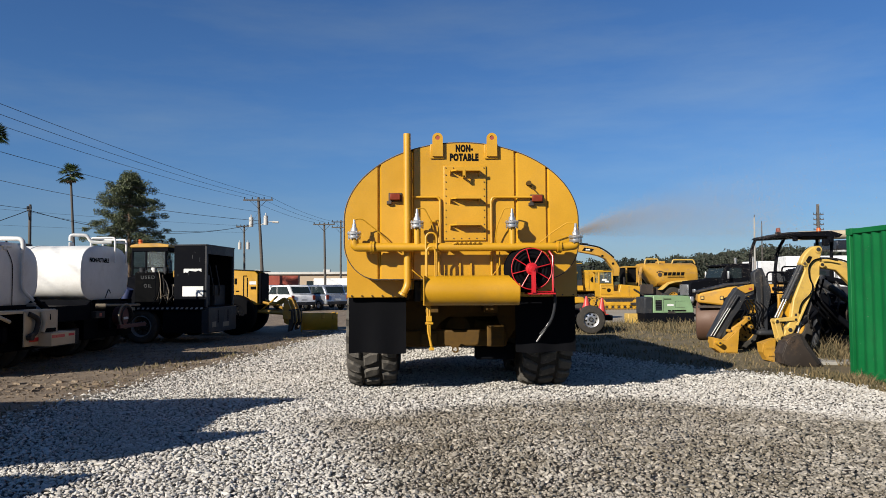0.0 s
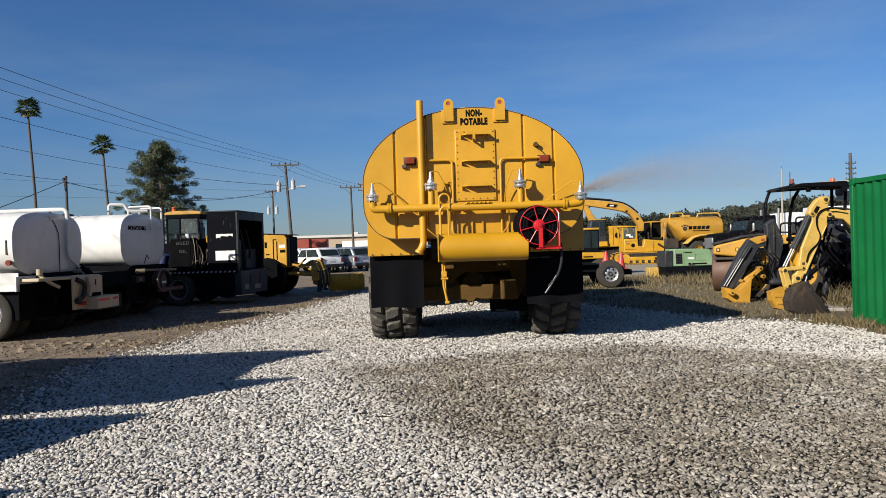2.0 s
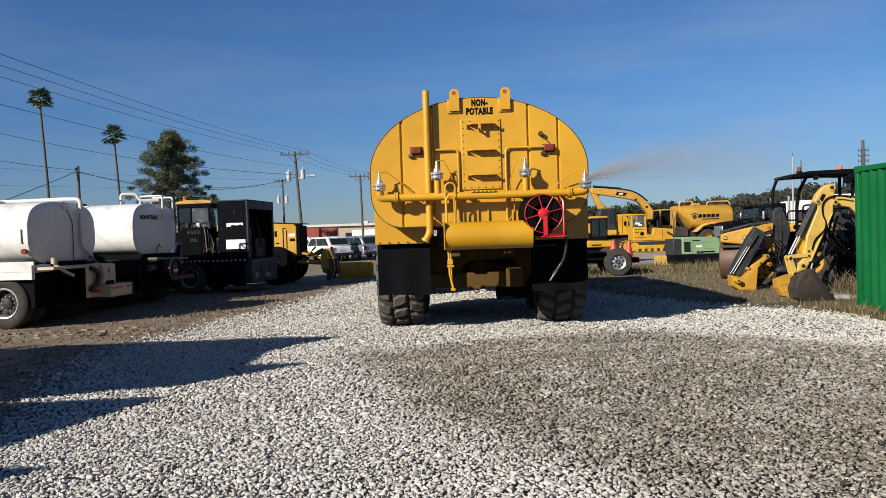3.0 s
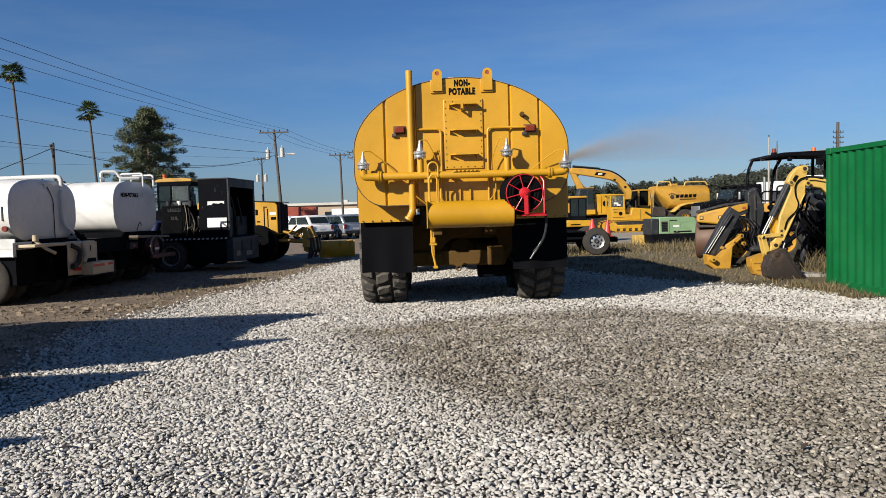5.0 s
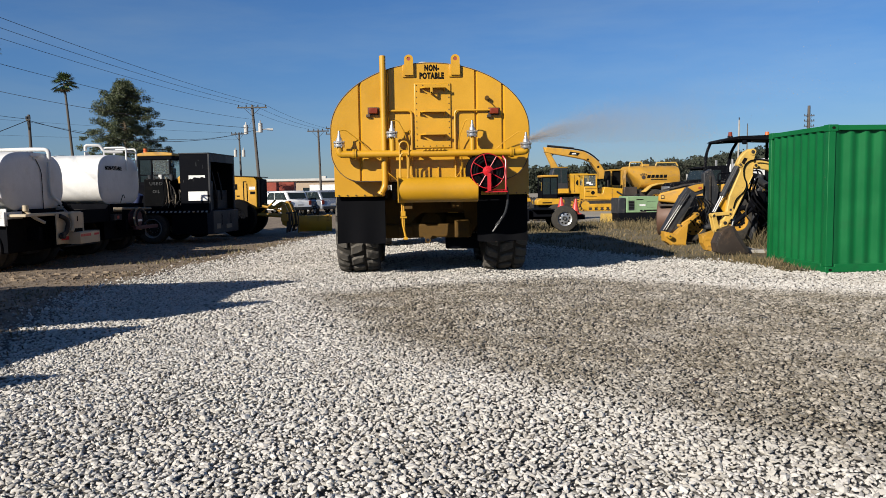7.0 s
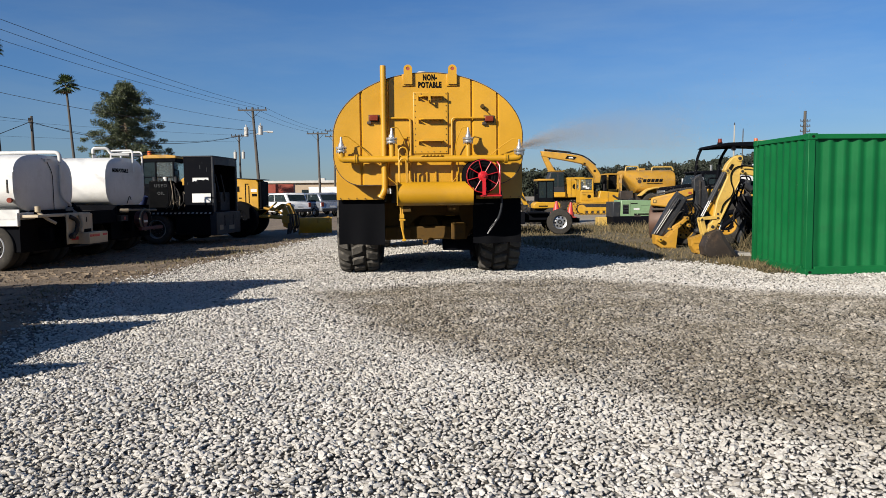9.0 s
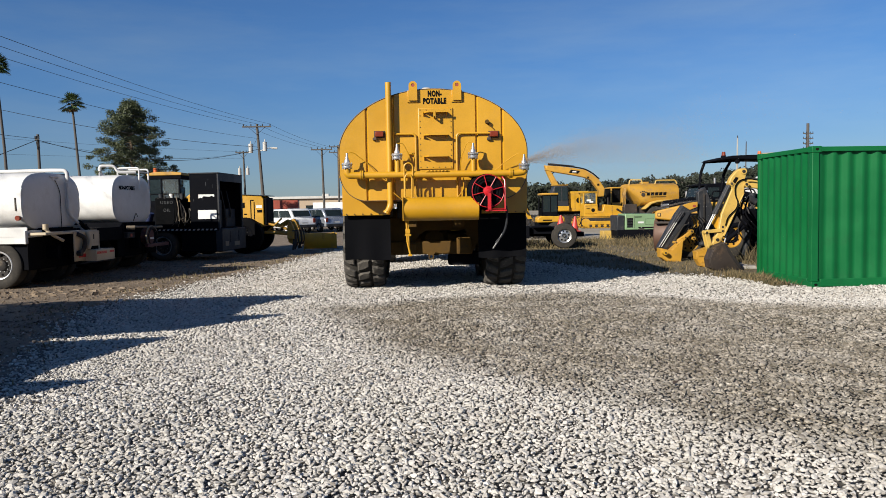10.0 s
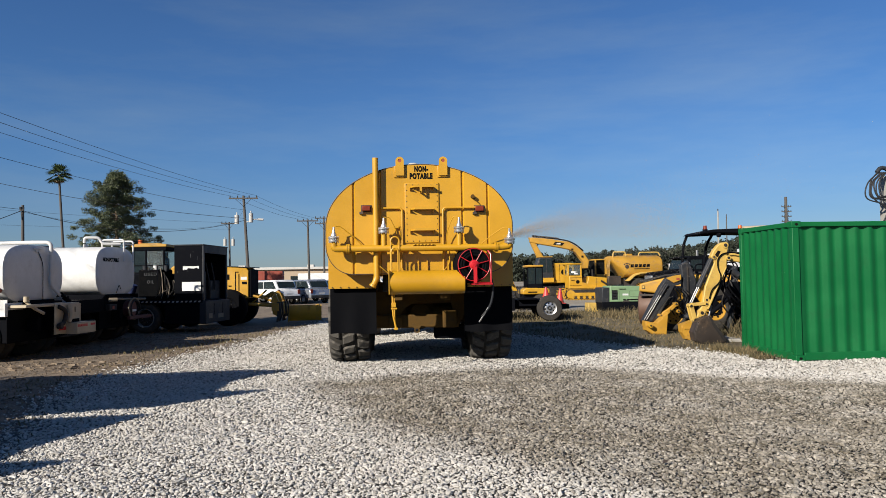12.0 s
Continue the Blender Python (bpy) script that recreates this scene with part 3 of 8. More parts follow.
def water_truck():
    t = thing("water_truck", (0.70, 10.1, 0), "yellow articulated water tanker truck with rear spray bar", "truck")
    # tank shell, rim and pressed head
    outline = tank_outline()
    bm = B()
    n = len(outline)
    rows = [[bm.verts.new((p[0], y, p[1])) for p in outline] for y in (0.03, 2.2, 4.4, 6.6)]
    for a, b in zip(rows, rows[1:]):
        for i in range(n):
            bm.faces.new((a[i], b[i], b[(i + 1) % n], a[(i + 1) % n]))
    bm.faces.new(rows[-1])
    shell = part("tank", bm, YELLOW, t, "yellow painted oval steel water tank")
    for y in (1.6, 3.3, 5.0):
        bm = B()
        ring_band(bm, tank_outline(grow=0.03), tank_outline(grow=-0.01), y, y + 0.08)
        part("band", bm, YELLOW, shell)
    bm = B()
    ring_band(bm, tank_outline(grow=0.010), tank_outline(grow=-0.006), 0.012, 0.07)
    part("rim_flange", bm, YELLOW, shell)
    bm = B()
    xs = set(round(-1.705 + 3.36 * i / 70, 4) for i in range(71))
    grooves = (-1.21, -0.74, 0.76, 1.22)
    for g in grooves:
        xs = {x for x in xs if abs(x - g) > 0.06} | {g - 0.030, g - 0.012, g + 0.004, g + 0.026}
    cols = []
    for x in sorted(xs):
        top, bot = tank_half(x)
        d = 0.0
        for g in grooves:
            if -0.02 < x - g < 0.01:
                d = 0.034
        cols.append((bm.verts.new((x, -0.004 + d, bot + 0.004)), bm.verts.new((x, -0.004 + d, (top + bot) / 2)), bm.verts.new((x, -0.004 + d, top - 0.004))))
    for a, b in zip(cols, cols[1:]):
        bm.faces.new((a[0], b[0], b[1], a[1]))
        bm.faces.new((a[1], b[1], b[2], a[2]))
    head = part("tank_head", bm, YELLOW, t, "flat yellow rear tank head with pressed vertical grooves", smooth=False)
    bm = B()
    ring_band(bm, tank_outline(grow=0.004), tank_outline(grow=-0.008), -0.0075, 0.012)
    part("head_seam", bm, BROWN, shell, "dark seam round the tank head")
    bm = B()
    lathe(bm, [(0.10, -0.16), (0.10, 0.05), (0.07, 0.075), (0, 0.08)], 18, Matrix.Translation((-0.12, 0.8, 3.80)))
    part("vent_cap", bm, ROOF, shell, "pale vent cap on the tank")
    # manway plate, its bolts and the climbing rungs
    bm = boxes((-0.29, 0.33, -0.028, 0.004, 2.30, 3.39))
    man = part("manway_plate", bm, YELLOW, t, "bolted yellow access plate", bevel=0.012)
    bolt = B()
    lathe(bolt, [(0.009, 0), (0.009, 0.008), (0.005, 0.010), (0, 0.010)], 6, Matrix.Rotation(radians(90), 4, 'X'))
    bolt_me = mesh_of("bolt", bolt, BROWN)
    spots = [(x, z) for x in (-0.255, 0.295) for z in [2.335 + 0.102 * i for i in range(11)]] + [(-0.255 + 0.11 * i, z) for i in range(1, 5) for z in (2.335, 3.355)]
    for x, z in spots:
        ob = new("bolt", bolt_me)
        ob.parent, ob.location = man, (x, -0.028, z)
    for z in (3.31, 2.91, 2.53):
        bm = B()
        prism(bm, [(-0.20, -0.03), (0.24, -0.03), (0.22, -0.16), (-0.10, -0.16)], z - 0.012, z + 0.006, 'z')
        box(bm, -0.11, 0.23, -0.165, -0.155, z - 0.014, z + 0.032)
        prism(bm, [(-0.03, z - 0.01), (-0.155, z - 0.012), (-0.03, z - 0.075)], -0.195, -0.185, 'x')
        prism(bm, [(-0.03, z - 0.01), (-0.155, z - 0.012), (-0.03, z - 0.075)], 0.215, 0.225, 'x')
        part("rung", bm, YELLOW, man, "yellow folded steel step")
    bm = boxes((-0.02, 0.02, -0.17, -0.15, 3.20, 3.31), (-0.012, 0.012, -0.17, -0.03, 3.20, 3.225))
    part("latch", bm, YELLOW, man)
    # lifting lugs
    for x in (-0.372, 0.412):
        bm = boxes((x - 0.105, x + 0.09, -0.03, 0.004, 3.49, 3.70))
        lug = part("lifting_lug", bm, YELLOW, t, "yellow lifting lug on a doubler plate", bevel=0.006)
        bm = B()
        outer = [(x - 0.075, 3.52)] + [(x + 0.075 * math.cos(a), 3.785 + 0.075 * math.sin(a)) for a in [math.pi - math.pi * i / 14 for i in range(15)]] + [(x + 0.075, 3.52)]
        # two halves round the hole
        for y0, y1 in ((-0.062, -0.03),):
            lft = [outer[0]] + outer[1:9] + [(x, 3.823)] + [(x + 0.033 * math.cos(a), 3.79 + 0.033 * math.sin(a)) for a in [math.pi / 2 + math.pi * i / 8 for i in range(1, 9)]] + [(x, 3.52)]
            rgt = [(x, 3.52)] + [(x + 0.033 * math.cos(a), 3.79 + 0.033 * math.sin(a)) for a in [-math.pi / 2 + math.pi * i / 8 for i in range(0, 9)]] + outer[8:]
            prism(bm, lft, y0, y1, 'y')
            prism(bm, rgt, y0, y1, 'y')
        part("eye_plate", bm, YELLOW, lug)
        part("pin", tubes(([(x, -0.055, 3.79), (x, 0.02, 3.79)], 0.034, 14)), RED_RUST, lug, "rusty pin in the lifting eye")
    letters("lettering", "NON-", 0.250, 0.112, Matrix.Translation((0.015, -0.007, 3.645)) @ UPRIGHT, INK, head, "black stencilled warning words", heavy=0.064, spacing=1.18)
    letters("lettering", "POTABLE", 0.415, 0.112, Matrix.Translation((0.012, -0.007, 3.515)) @ UPRIGHT, INK, head, "black stencilled warning words", heavy=0.064, spacing=1.18)
    # overflow standpipe with its outlet elbow
    bm = tubes((bent([(-0.81, -0.12, 3.83), (-0.81, -0.12, 1.66), (-0.87, -0.15, 1.55)], 0.10), 0.052, 16))
    sp = part("standpipe", bm, YELLOW, t, "tall yellow overflow pipe")
    bm = B()
    lathe(bm, [(0.050, 0), (0.066, 0), (0.066, 0.035), (0.050, 0.035)], 16, Matrix.Translation((-0.885, -0.155, 1.525)) @ Matrix.Rotation(radians(30), 4, 'Y'), close=True)
    part("pipe_flange", bm, YELLOW, sp)
    each("stay", S((-0.82, -0.80, -0.10, 0.0, 3.20, 3.24), (-0.82, -0.80, -0.10, 0.0, 2.45, 2.49)), YELLOW, sp)
    # spray bar with four heads
    yb = -0.24
    bm = tubes((bent([(-1.55, yb, 2.33), (-1.55, yb, 2.20), (1.42, yb, 2.20), (1.57, yb, 2.22), (1.57, yb, 2.29)], 0.13, 6), 0.060, 16))
    bar = part("spray_bar", bm, YELLOW, t, "yellow steel spray bar across the tank")
    for x in (-1.30, 1.33):
        bm = B()
        lathe(bm, [(0.06, -0.03), (0.085, -0.03), (0.085, -0.004), (0.062, -0.004), (0.062, 0.004), (0.085, 0.004), (0.085, 0.03), (0.06, 0.03)], 16, Matrix.Translation((x, yb, 2.2)) @ Matrix.Rotation(radians(90), 4, 'Y'), close=True)
        part("coupling", bm, YELLOW, bar)
    for x in (-0.67, 0.67):
        part("riser", tubes(([(x, yb, 2.2), (x, yb, 2.50)], 0.047, 14)), YELLOW, bar)
    for x, z in ((-1.55, 2.34), (-0.67, 2.49), (0.67, 2.49), (1.57, 2.28)):
        nozzle(t, x, yb, z, 0.86)
    for x in (-1.1, -0.2, 0.6, 1.15):
        part("bracket", boxes((x - 0.03, x + 0.03, yb + 0.02, 0.0, 2.17, 2.23)), YELLOW, bar, bevel=0.004)
    bm = tubes(*[([(x, yb - 0.04, 2.24), (x + 0.05, yb - 0.075, 2.262), (x + 0.10, yb - 0.04, 2.24)], 0.012, 6) for x in [-0.17 + 0.062 * i for i in range(6)]])
    part("weld_loops", bm, YELLOW, bar)
    # air lines and thin cables
    for pts in ([(-0.72, -0.05, 2.93), (-0.34, -0.05, 2.93), (-0.34, -0.05, 2.14)], [(0.99, -0.05, 2.93), (0.395, -0.05, 2.93), (0.395, -0.05, 1.78)], [(-0.48, -0.05, 2.58), (-0.36, -0.05, 2.58), (-0.36, -0.05, 1.85)]):
        part("conduit", tubes((bent(pts, 0.07), 0.018, 8)), YELLOW, t, "thin yellow conduit")
    for a, b, sag in (((-1.55, yb, 2.59), (-0.93, -0.04, 2.16), 0.05), ((-0.67, yb, 2.74), (-0.44, -0.05, 2.20), 0.12), ((0.67, yb, 2.74), (0.45, -0.05, 2.20), -0.10), ((1.57, yb, 2.53), (0.98, -0.04, 2.22), -0.03)):
        a, b = Vector(a), Vector(b)
        pts = [a, a + Vector((0.10 * (1 if b.x > a.x else -1), 0.02, 0.02)), a.lerp(b, 0.5) + Vector((sag, 0, 0.03)), a.lerp(b, 0.8) + Vector((sag * 0.5, 0, -0.02)), b]
        part("cable", tubes((bent(pts, 0.2, 6), 0.0085, 6)), YELLOW, t, "thin yellow control cable")
    for a, b in (((-0.86, -0.1, 1.99), (-0.62, -0.12, 1.78)), ((0.40, -0.12, 1.80), (0.50, -0.12, 2.14))):
        part("cable", tubes((bent([a, (Vector(a) + Vector(b)) / 2 + Vector((0.05, -0.03, -0.05)), b], 0.15, 6), 0.0085, 6)), YELLOW, t)
    # tail lamps
    for x, z in ((-0.985, 2.93), (1.06, 2.905)):
        lamp = part("tail_lamp", boxes((x - 0.074, x + 0.074, -0.10, -0.02, z - 0.045, z + 0.048)), RED_LENS, t, "red tail lamp", bevel=0.01)
        part("lamp_bracket", boxes((x - 0.095, x + 0.095, -0.022, 0.004, z - 0.06, z + 0.065), (x - 0.12, x - 0.05, -0.06, 0.0, z - 0.10, z - 0.055)), BROWN, lamp, bevel=0.004)
    bm = tubes(([(0.94, 0, 3.13), (0.94, -0.09, 3.13)], 0.035, 12), ([(0.94, -0.05, 3.12), (1.03, -0.06, 3.02)], 0.009, 6))
    part("work_lamp", bm, FRAME_SHADED, t, "small overpainted work lamp")
    # catch box, hoops, drain
    prof = [(-0.10, 1.41), (-0.10, 1.80), (-0.30, 1.80)] + [(-0.30 - 0.21 * math.sin(a), 1.59 + 0.21 * math.cos(a)) for a in [math.pi * i / 16 for i in range(1, 16)]] + [(-0.30, 1.40)]
    bm = B()
    prism(bm, prof, -0.575, 0.745, 'x')
    cb = part("rear_bumper_tank", bm, YELLOW, t, "rounded yellow rear bumper box", bevel=0.008)
    part("end_flange", boxes((-0.59, -0.575, -0.52, -0.09, 1.39, 1.81)), YELLOW, cb)
    for x0, x1, z1, y in ((-0.55, -0.40, 2.40, -0.30), (-0.54, -0.42, 2.20, -0.36)):
        pts = [(x0, y, 1.78), (x0, y, z1 - 0.075)] + [((x0 + x1) / 2 - (x1 - x0) / 2 * math.cos(a), y, z1 - 0.075 + 0.075 * math.sin(a)) for a in [math.pi * i / 10 for i in range(1, 10)]] + [(x1, y, z1 - 0.075), (x1, y, 1.78)]
        part("grab_hoop", tubes((pts, 0.014, 8)), YELLOW, t, "yellow grab hoop")
    for x in (-0.06, 0.10, 0.48):
        part("stiffener", boxes((x - 0.012, x + 0.012, -0.045, 0.004, 1.78, 1.98)), YELLOW, t)
    bm = tubes(([(-0.53, -0.25, 1.40), (-0.52, -0.25, 1.02), (-0.47, -0.26, 0.78)], 0.018, 8), ([(-0.50, -0.25, 1.40), (-0.49, -0.25, 0.82)], 0.011, 8))
    dr = part("drain_valve", bm, YELLOW, t, "yellow drain pipe with valve handle")
    each("handle", S((-0.56, -0.45, -0.27, -0.23, 1.12, 1.15), (-0.55, -0.47, -0.28, -0.22, 1.16, 1.24), (-0.51, -0.44, -0.28, -0.24, 0.76, 0.80)), YELLOW, dr, bevel=0.004)
    # hose reel
    c = Vector((0.89, -0.33, 1.885))
    tilt = Matrix.Translation(c) @ Matrix.Rotation(radians(4), 4, 'Z') @ Matrix.Rotation(radians(90), 4, 'X')
    bm = B()
    lathe(bm, [(0.25, -0.14), (0.25, 0.10)], 32, tilt)
    hose = part("hose_reel", bm, FLAP, t, "black rubber hose wound on a reel")
    for k, r in ((-0.10, 0.27), (-0.05, 0.275), (0.0, 0.27), (0.05, 0.275), (0.10, 0.265), (0.13, 0.22), (0.13, 0.175), (-0.13, 0.29), (0.12, 0.25)):
        ring = [tilt @ Vector((r * math.cos(a), r * math.sin(a), k)) for a in [2 * math.pi * i / 40 for i in range(41)]]
        part("hose_turn", tubes((ring, 0.027, 8, False)), FLAP, hose)
    bm = B()
    lathe(bm, [(0.20, -0.17), (0.33, -0.175), (0.33, -0.155), (0.20, -0.15)], 36, tilt, close=True)
    part("back_disc", bm, FLAP, hose)
    bm = B()
    for rr in (0.282,):
        tube(bm, [tilt @ Vector((rr * math.cos(a), rr * math.sin(a), 0.17)) for a in [2 * math.pi * i / 40 for i in range(41)]], 0.007, 8, caps=False)
    for i in range(8):
        a = 2 * math.pi * i / 8 + 0.25
        part("spoke", tubes(([tilt @ Vector((0.05 * math.cos(a), 0.05 * math.sin(a), 0.18)), tilt @ Vector((0.282 * math.cos(a), 0.282 * math.sin(a), 0.172))], 0.008, 6)), RED, hose)
    lathe(bm, [(0.085, 0.15), (0.085, 0.185), (0.065, 0.19), (0.06, 0.215), (0.03, 0.22), (0.028, 0.26), (0, 0.262)], 20, tilt)
    part("reel_disc", bm, RED, hose, "red spoked reel disc")
    bm = tubes(([(0.915, -0.56, 1.90), (0.915, -0.56, 1.57), (1.20, -0.46, 1.57), (1.20, -0.46, 2.06), (1.16, -0.40, 2.13)], 0.016, 8), ([(0.915, -0.56, 1.57), (0.915, -0.15, 1.57)], 0.016, 8), ([(1.20, -0.46, 1.57), (1.20, -0.1, 1.57)], 0.016, 8))
    for b in ((0.885, 0.945, -0.575, -0.555, 1.56, 1.90), (0.86, 1.22, -0.55, -0.05, 1.535, 1.555)):
        box(bm, *b)
    part("reel_frame", bm, RED, hose, "red welded reel frame")
    bm = tubes((bent([(1.22, -0.42, 1.62), (1.25, -0.36, 1.40), (1.20, -0.30, 1.15), (1.05, -0.25, 0.97)], 0.15), 0.020, 8))
    whip = part("loose_hose", bm, CHARCOAL, t, "loose black hose with a pale metal tip")
    part("hose_tip", tubes(([(1.17, -0.29, 1.13), (1.00, -0.24, 0.87)], 0.019, 8, True, 0.012)), STEEL, whip)
    # fenders and mud flaps
    for s in (-1, 1):
        bm = B()
        prism(bm, [(s * 1.71, 1.49), (s * 1.71, 2.20), (s * 1.60, 2.3), (s * 0.86, 1.9), (s * 0.86, 1.49)], 0.36, 0.39, 'y')
        box(bm, min(s * 1.71, s * 1.66), max(s * 1.71, s * 1.66), 0.39, 3.0, 1.75, 2.2)
        fen = part("fender", bm, YELLOW, t, "yellow sheet-steel fender panel", bevel=0.004)
        bm = B()
        nx, nz = 12, 10
        x0, x1 = (-1.69, -0.84) if s < 0 else (0.80, 1.70)
        grid = [[(x0 + (x1 - x0) * i / nx, 0.47 + 0.02 * math.sin(i * 0.9 + s) * (j / nz) - 0.01 * (j / nz) ** 2, 1.56 - (0.90 + (0.012 * s * math.sin(i * 0.5))) * j / nz) for i in range(nx + 1)] for j in range(nz + 1)]
        for d in (0.0, 0.016):
            vv = [[bm.verts.new((p[0], p[1] + d, p[2])) for p in row] for row in grid]
            for j in range(nz):
                for i in range(nx):
                    q = (vv[j][i], vv[j][i + 1], vv[j + 1][i + 1], vv[j + 1][i])
                    bm.faces.new(q if d else tuple(reversed(q)))
        part("mud_flap", bm, FLAP, t, "black rubber mud flap")
        bm = B()
        for i in range(6):
            x = x0 + 0.05 + (x1 - x0 - 0.1) * i / 5
            lathe(bm, [(0.012, 0), (0.012, 0.014), (0, 0.016)], 6, Matrix.Translation((x, 0.355, 1.515)) @ Matrix.Rotation(radians(90), 4, 'X'))
        part("rivet_row", bm, DARK, fen)
    # chassis under the tank
    # The frame colour has the underside shade mixed into it, along with dirt.
    bm = B()
    arch = [(-0.88, 1.42), (0.96, 1.42), (0.96, 1.10), (0.73, 0.72), (0.66, 0.95), (0.63, 1.05), (0.59, 1.19), (0.36, 1.235), (0.12, 1.23), (-0.05, 1.205), (-0.19, 1.155), (-0.30, 1.08), (-0.38, 0.98), (-0.41, 0.90), (-0.88, 0.90)]
    prism(bm, arch, 1.16, 1.24, 'y')
    fr = part("rear_frame", bm, FRAME_SHADED, t, "dirty yellow rear chassis frame, colour darkened for shade", bevel=0.008)
    part("cross_beam", boxes((-0.88, 0.74, 1.06, 1.30, 0.70, 0.96)), FRAME_SHADED, fr, bevel=0.03)
    part("cross_beam", boxes((-0.86, 0.78, 1.24, 1.34, 1.16, 1.30)), FRAME_SHADED, fr, bevel=0.02)
    each("beam_bracket", S((0.42, 0.70, 0.98, 1.2, 0.70, 1.03), (-0.62, -0.36, 1.0, 1.2, 0.72, 0.92)), FRAME_SHADED, fr, bevel=0.02)
    each("frame_rail", S((-0.55, -0.35, 0.6, 7.0, 1.25, 1.72), (0.35, 0.55, 0.6, 7.0, 1.25, 1.72)), FRAME_SHADED, fr, bevel=0.01)
    each("side_support", S((-0.95, -0.72, 1.2, 1.5, 0.95, 1.6)), FRAME_SHADED, fr, bevel=0.02)
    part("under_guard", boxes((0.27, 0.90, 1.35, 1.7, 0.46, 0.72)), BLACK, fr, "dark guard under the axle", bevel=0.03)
    part("mount_hole", tubes(([(-0.42, 1.150, 1.30), (-0.42, 1.158, 1.30)], 0.028, 12)), INK, fr)
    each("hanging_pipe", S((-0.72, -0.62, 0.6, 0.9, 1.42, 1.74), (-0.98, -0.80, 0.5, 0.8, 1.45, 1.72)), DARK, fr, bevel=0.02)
    bm = B()
    lathe(bm, [(0.032, 0.0), (0.055, 0.0), (0.055, 0.03), (0.032, 0.03)], 14, Matrix.Translation((-0.08, 1.02, 0.66)) @ Matrix.Rotation(radians(90), 4, 'X'), close=True)
    prism(bm, [(-0.24, 0.80), (0.02, 0.76), (-0.04, 0.69), (-0.13, 0.69)], 1.0, 1.02, 'y')
    part("tow_eye", bm, FRAME_SHADED, fr, "dirty tow eye, colour darkened for shade")
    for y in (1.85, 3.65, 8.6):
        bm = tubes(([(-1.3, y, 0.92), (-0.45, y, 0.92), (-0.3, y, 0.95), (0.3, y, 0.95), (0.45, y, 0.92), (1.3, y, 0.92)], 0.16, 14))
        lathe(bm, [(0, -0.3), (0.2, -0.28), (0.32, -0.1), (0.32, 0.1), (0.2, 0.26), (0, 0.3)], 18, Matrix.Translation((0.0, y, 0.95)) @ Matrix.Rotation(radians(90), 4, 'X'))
        part("axle", bm, FRAME_SHADED, t, "dirty axle housing, colour darkened for shade")
        for s in (-1, 1):
            wheel(t, (s * 1.40, y, 0.905), 0.865, 0.80, 'x', rim_mat=YELLOW_CAT, lugs=20, rim_r=0.42, loose_blocks=y < 3)
    # front tractor unit
    bm = B()
    prism(bm, [(6.9, 1.3), (6.9, 2.3), (7.5, 2.35), (9.9, 2.15), (10.3, 1.9), (10.35, 1.1), (9.6, 0.9), (7.2, 0.9)], -0.85, 0.85, 'x')
    part("engine_hood", bm, YELLOW_CAT, t, bevel=0.05)
    bm = B()
    prism(bm, [(7.0, 2.25), (7.05, 3.55), (8.4, 3.6), (8.85, 2.2)], -0.8, 0.8, 'x')
    cabp = part("cab", bm, YELLOW_CAT, t, bevel=0.05)
    each("window", S((-0.82, -0.805, 7.2, 8.35, 2.55, 3.4), (0.805, 0.82, 7.2, 8.35, 2.55, 3.4), (-0.7, 0.7, 6.99, 7.0, 2.7, 3.35)), GLASS, cabp)
    return t


water_truck()


# ---- the ground ----
def left_edge(y):
    """Where the gravel ends on the side of the parked trucks."""
    return float(np.interp(y, (0, 3, 4, 6.5, 9.6, 28), (-2.9, -3.2, -3.5, -4.35, -4.95, -2.2)))


def grass_edge(x, y):
    return min(0.866 * x + 0.5 * y - 11.85, x - 0.04 * y - 2.6, y - 10.45)


def ground():
    bm = B()
    bmesh.ops.create_grid(bm, x_segments=8, y_segments=8, size=1500)
    for v in bm.verts:
        v.co.y += 1200
    ob = new("ground", mesh_of("ground", bm, YARD, smooth=False))
    tagged(ob, "yard floor of pale gravel, bare dirt and dry grass", "ground", kind="structure")


def stone_shapes(rng, n):
    """Angular pebble shapes: vertices and triangles of squashed, jittered icosahedra."""
    p = (1 + 5 ** 0.5) / 2
    v = np.array([(-1, p, 0), (1, p, 0), (-1, -p, 0), (1, -p, 0), (0, -1, p), (0, 1, p), (0, -1, -p), (0, 1, -p), (p, 0, -1), (p, 0, 1), (-p, 0, -1), (-p, 0, 1)]) / math.hypot(1, p)
    f = np.array([0, 11, 5, 0, 5, 1, 0, 1, 7, 0, 7, 10, 0, 10, 11, 1, 5, 9, 5, 11, 4, 11, 10, 2, 10, 7, 6, 7, 1, 8, 3, 9, 4, 3, 4, 2, 3, 2, 6, 3, 6, 8, 3, 8, 9, 4, 9, 5, 2, 4, 11, 6, 2, 10, 8, 6, 7, 9, 8, 1]).reshape(-1, 3)
    return [v * rng.uniform(0.68, 1.24, (12, 1)) * rng.uniform((0.9, 0.55, 0.40), (1.42, 0.95, 0.64)) for _ in range(n)], f


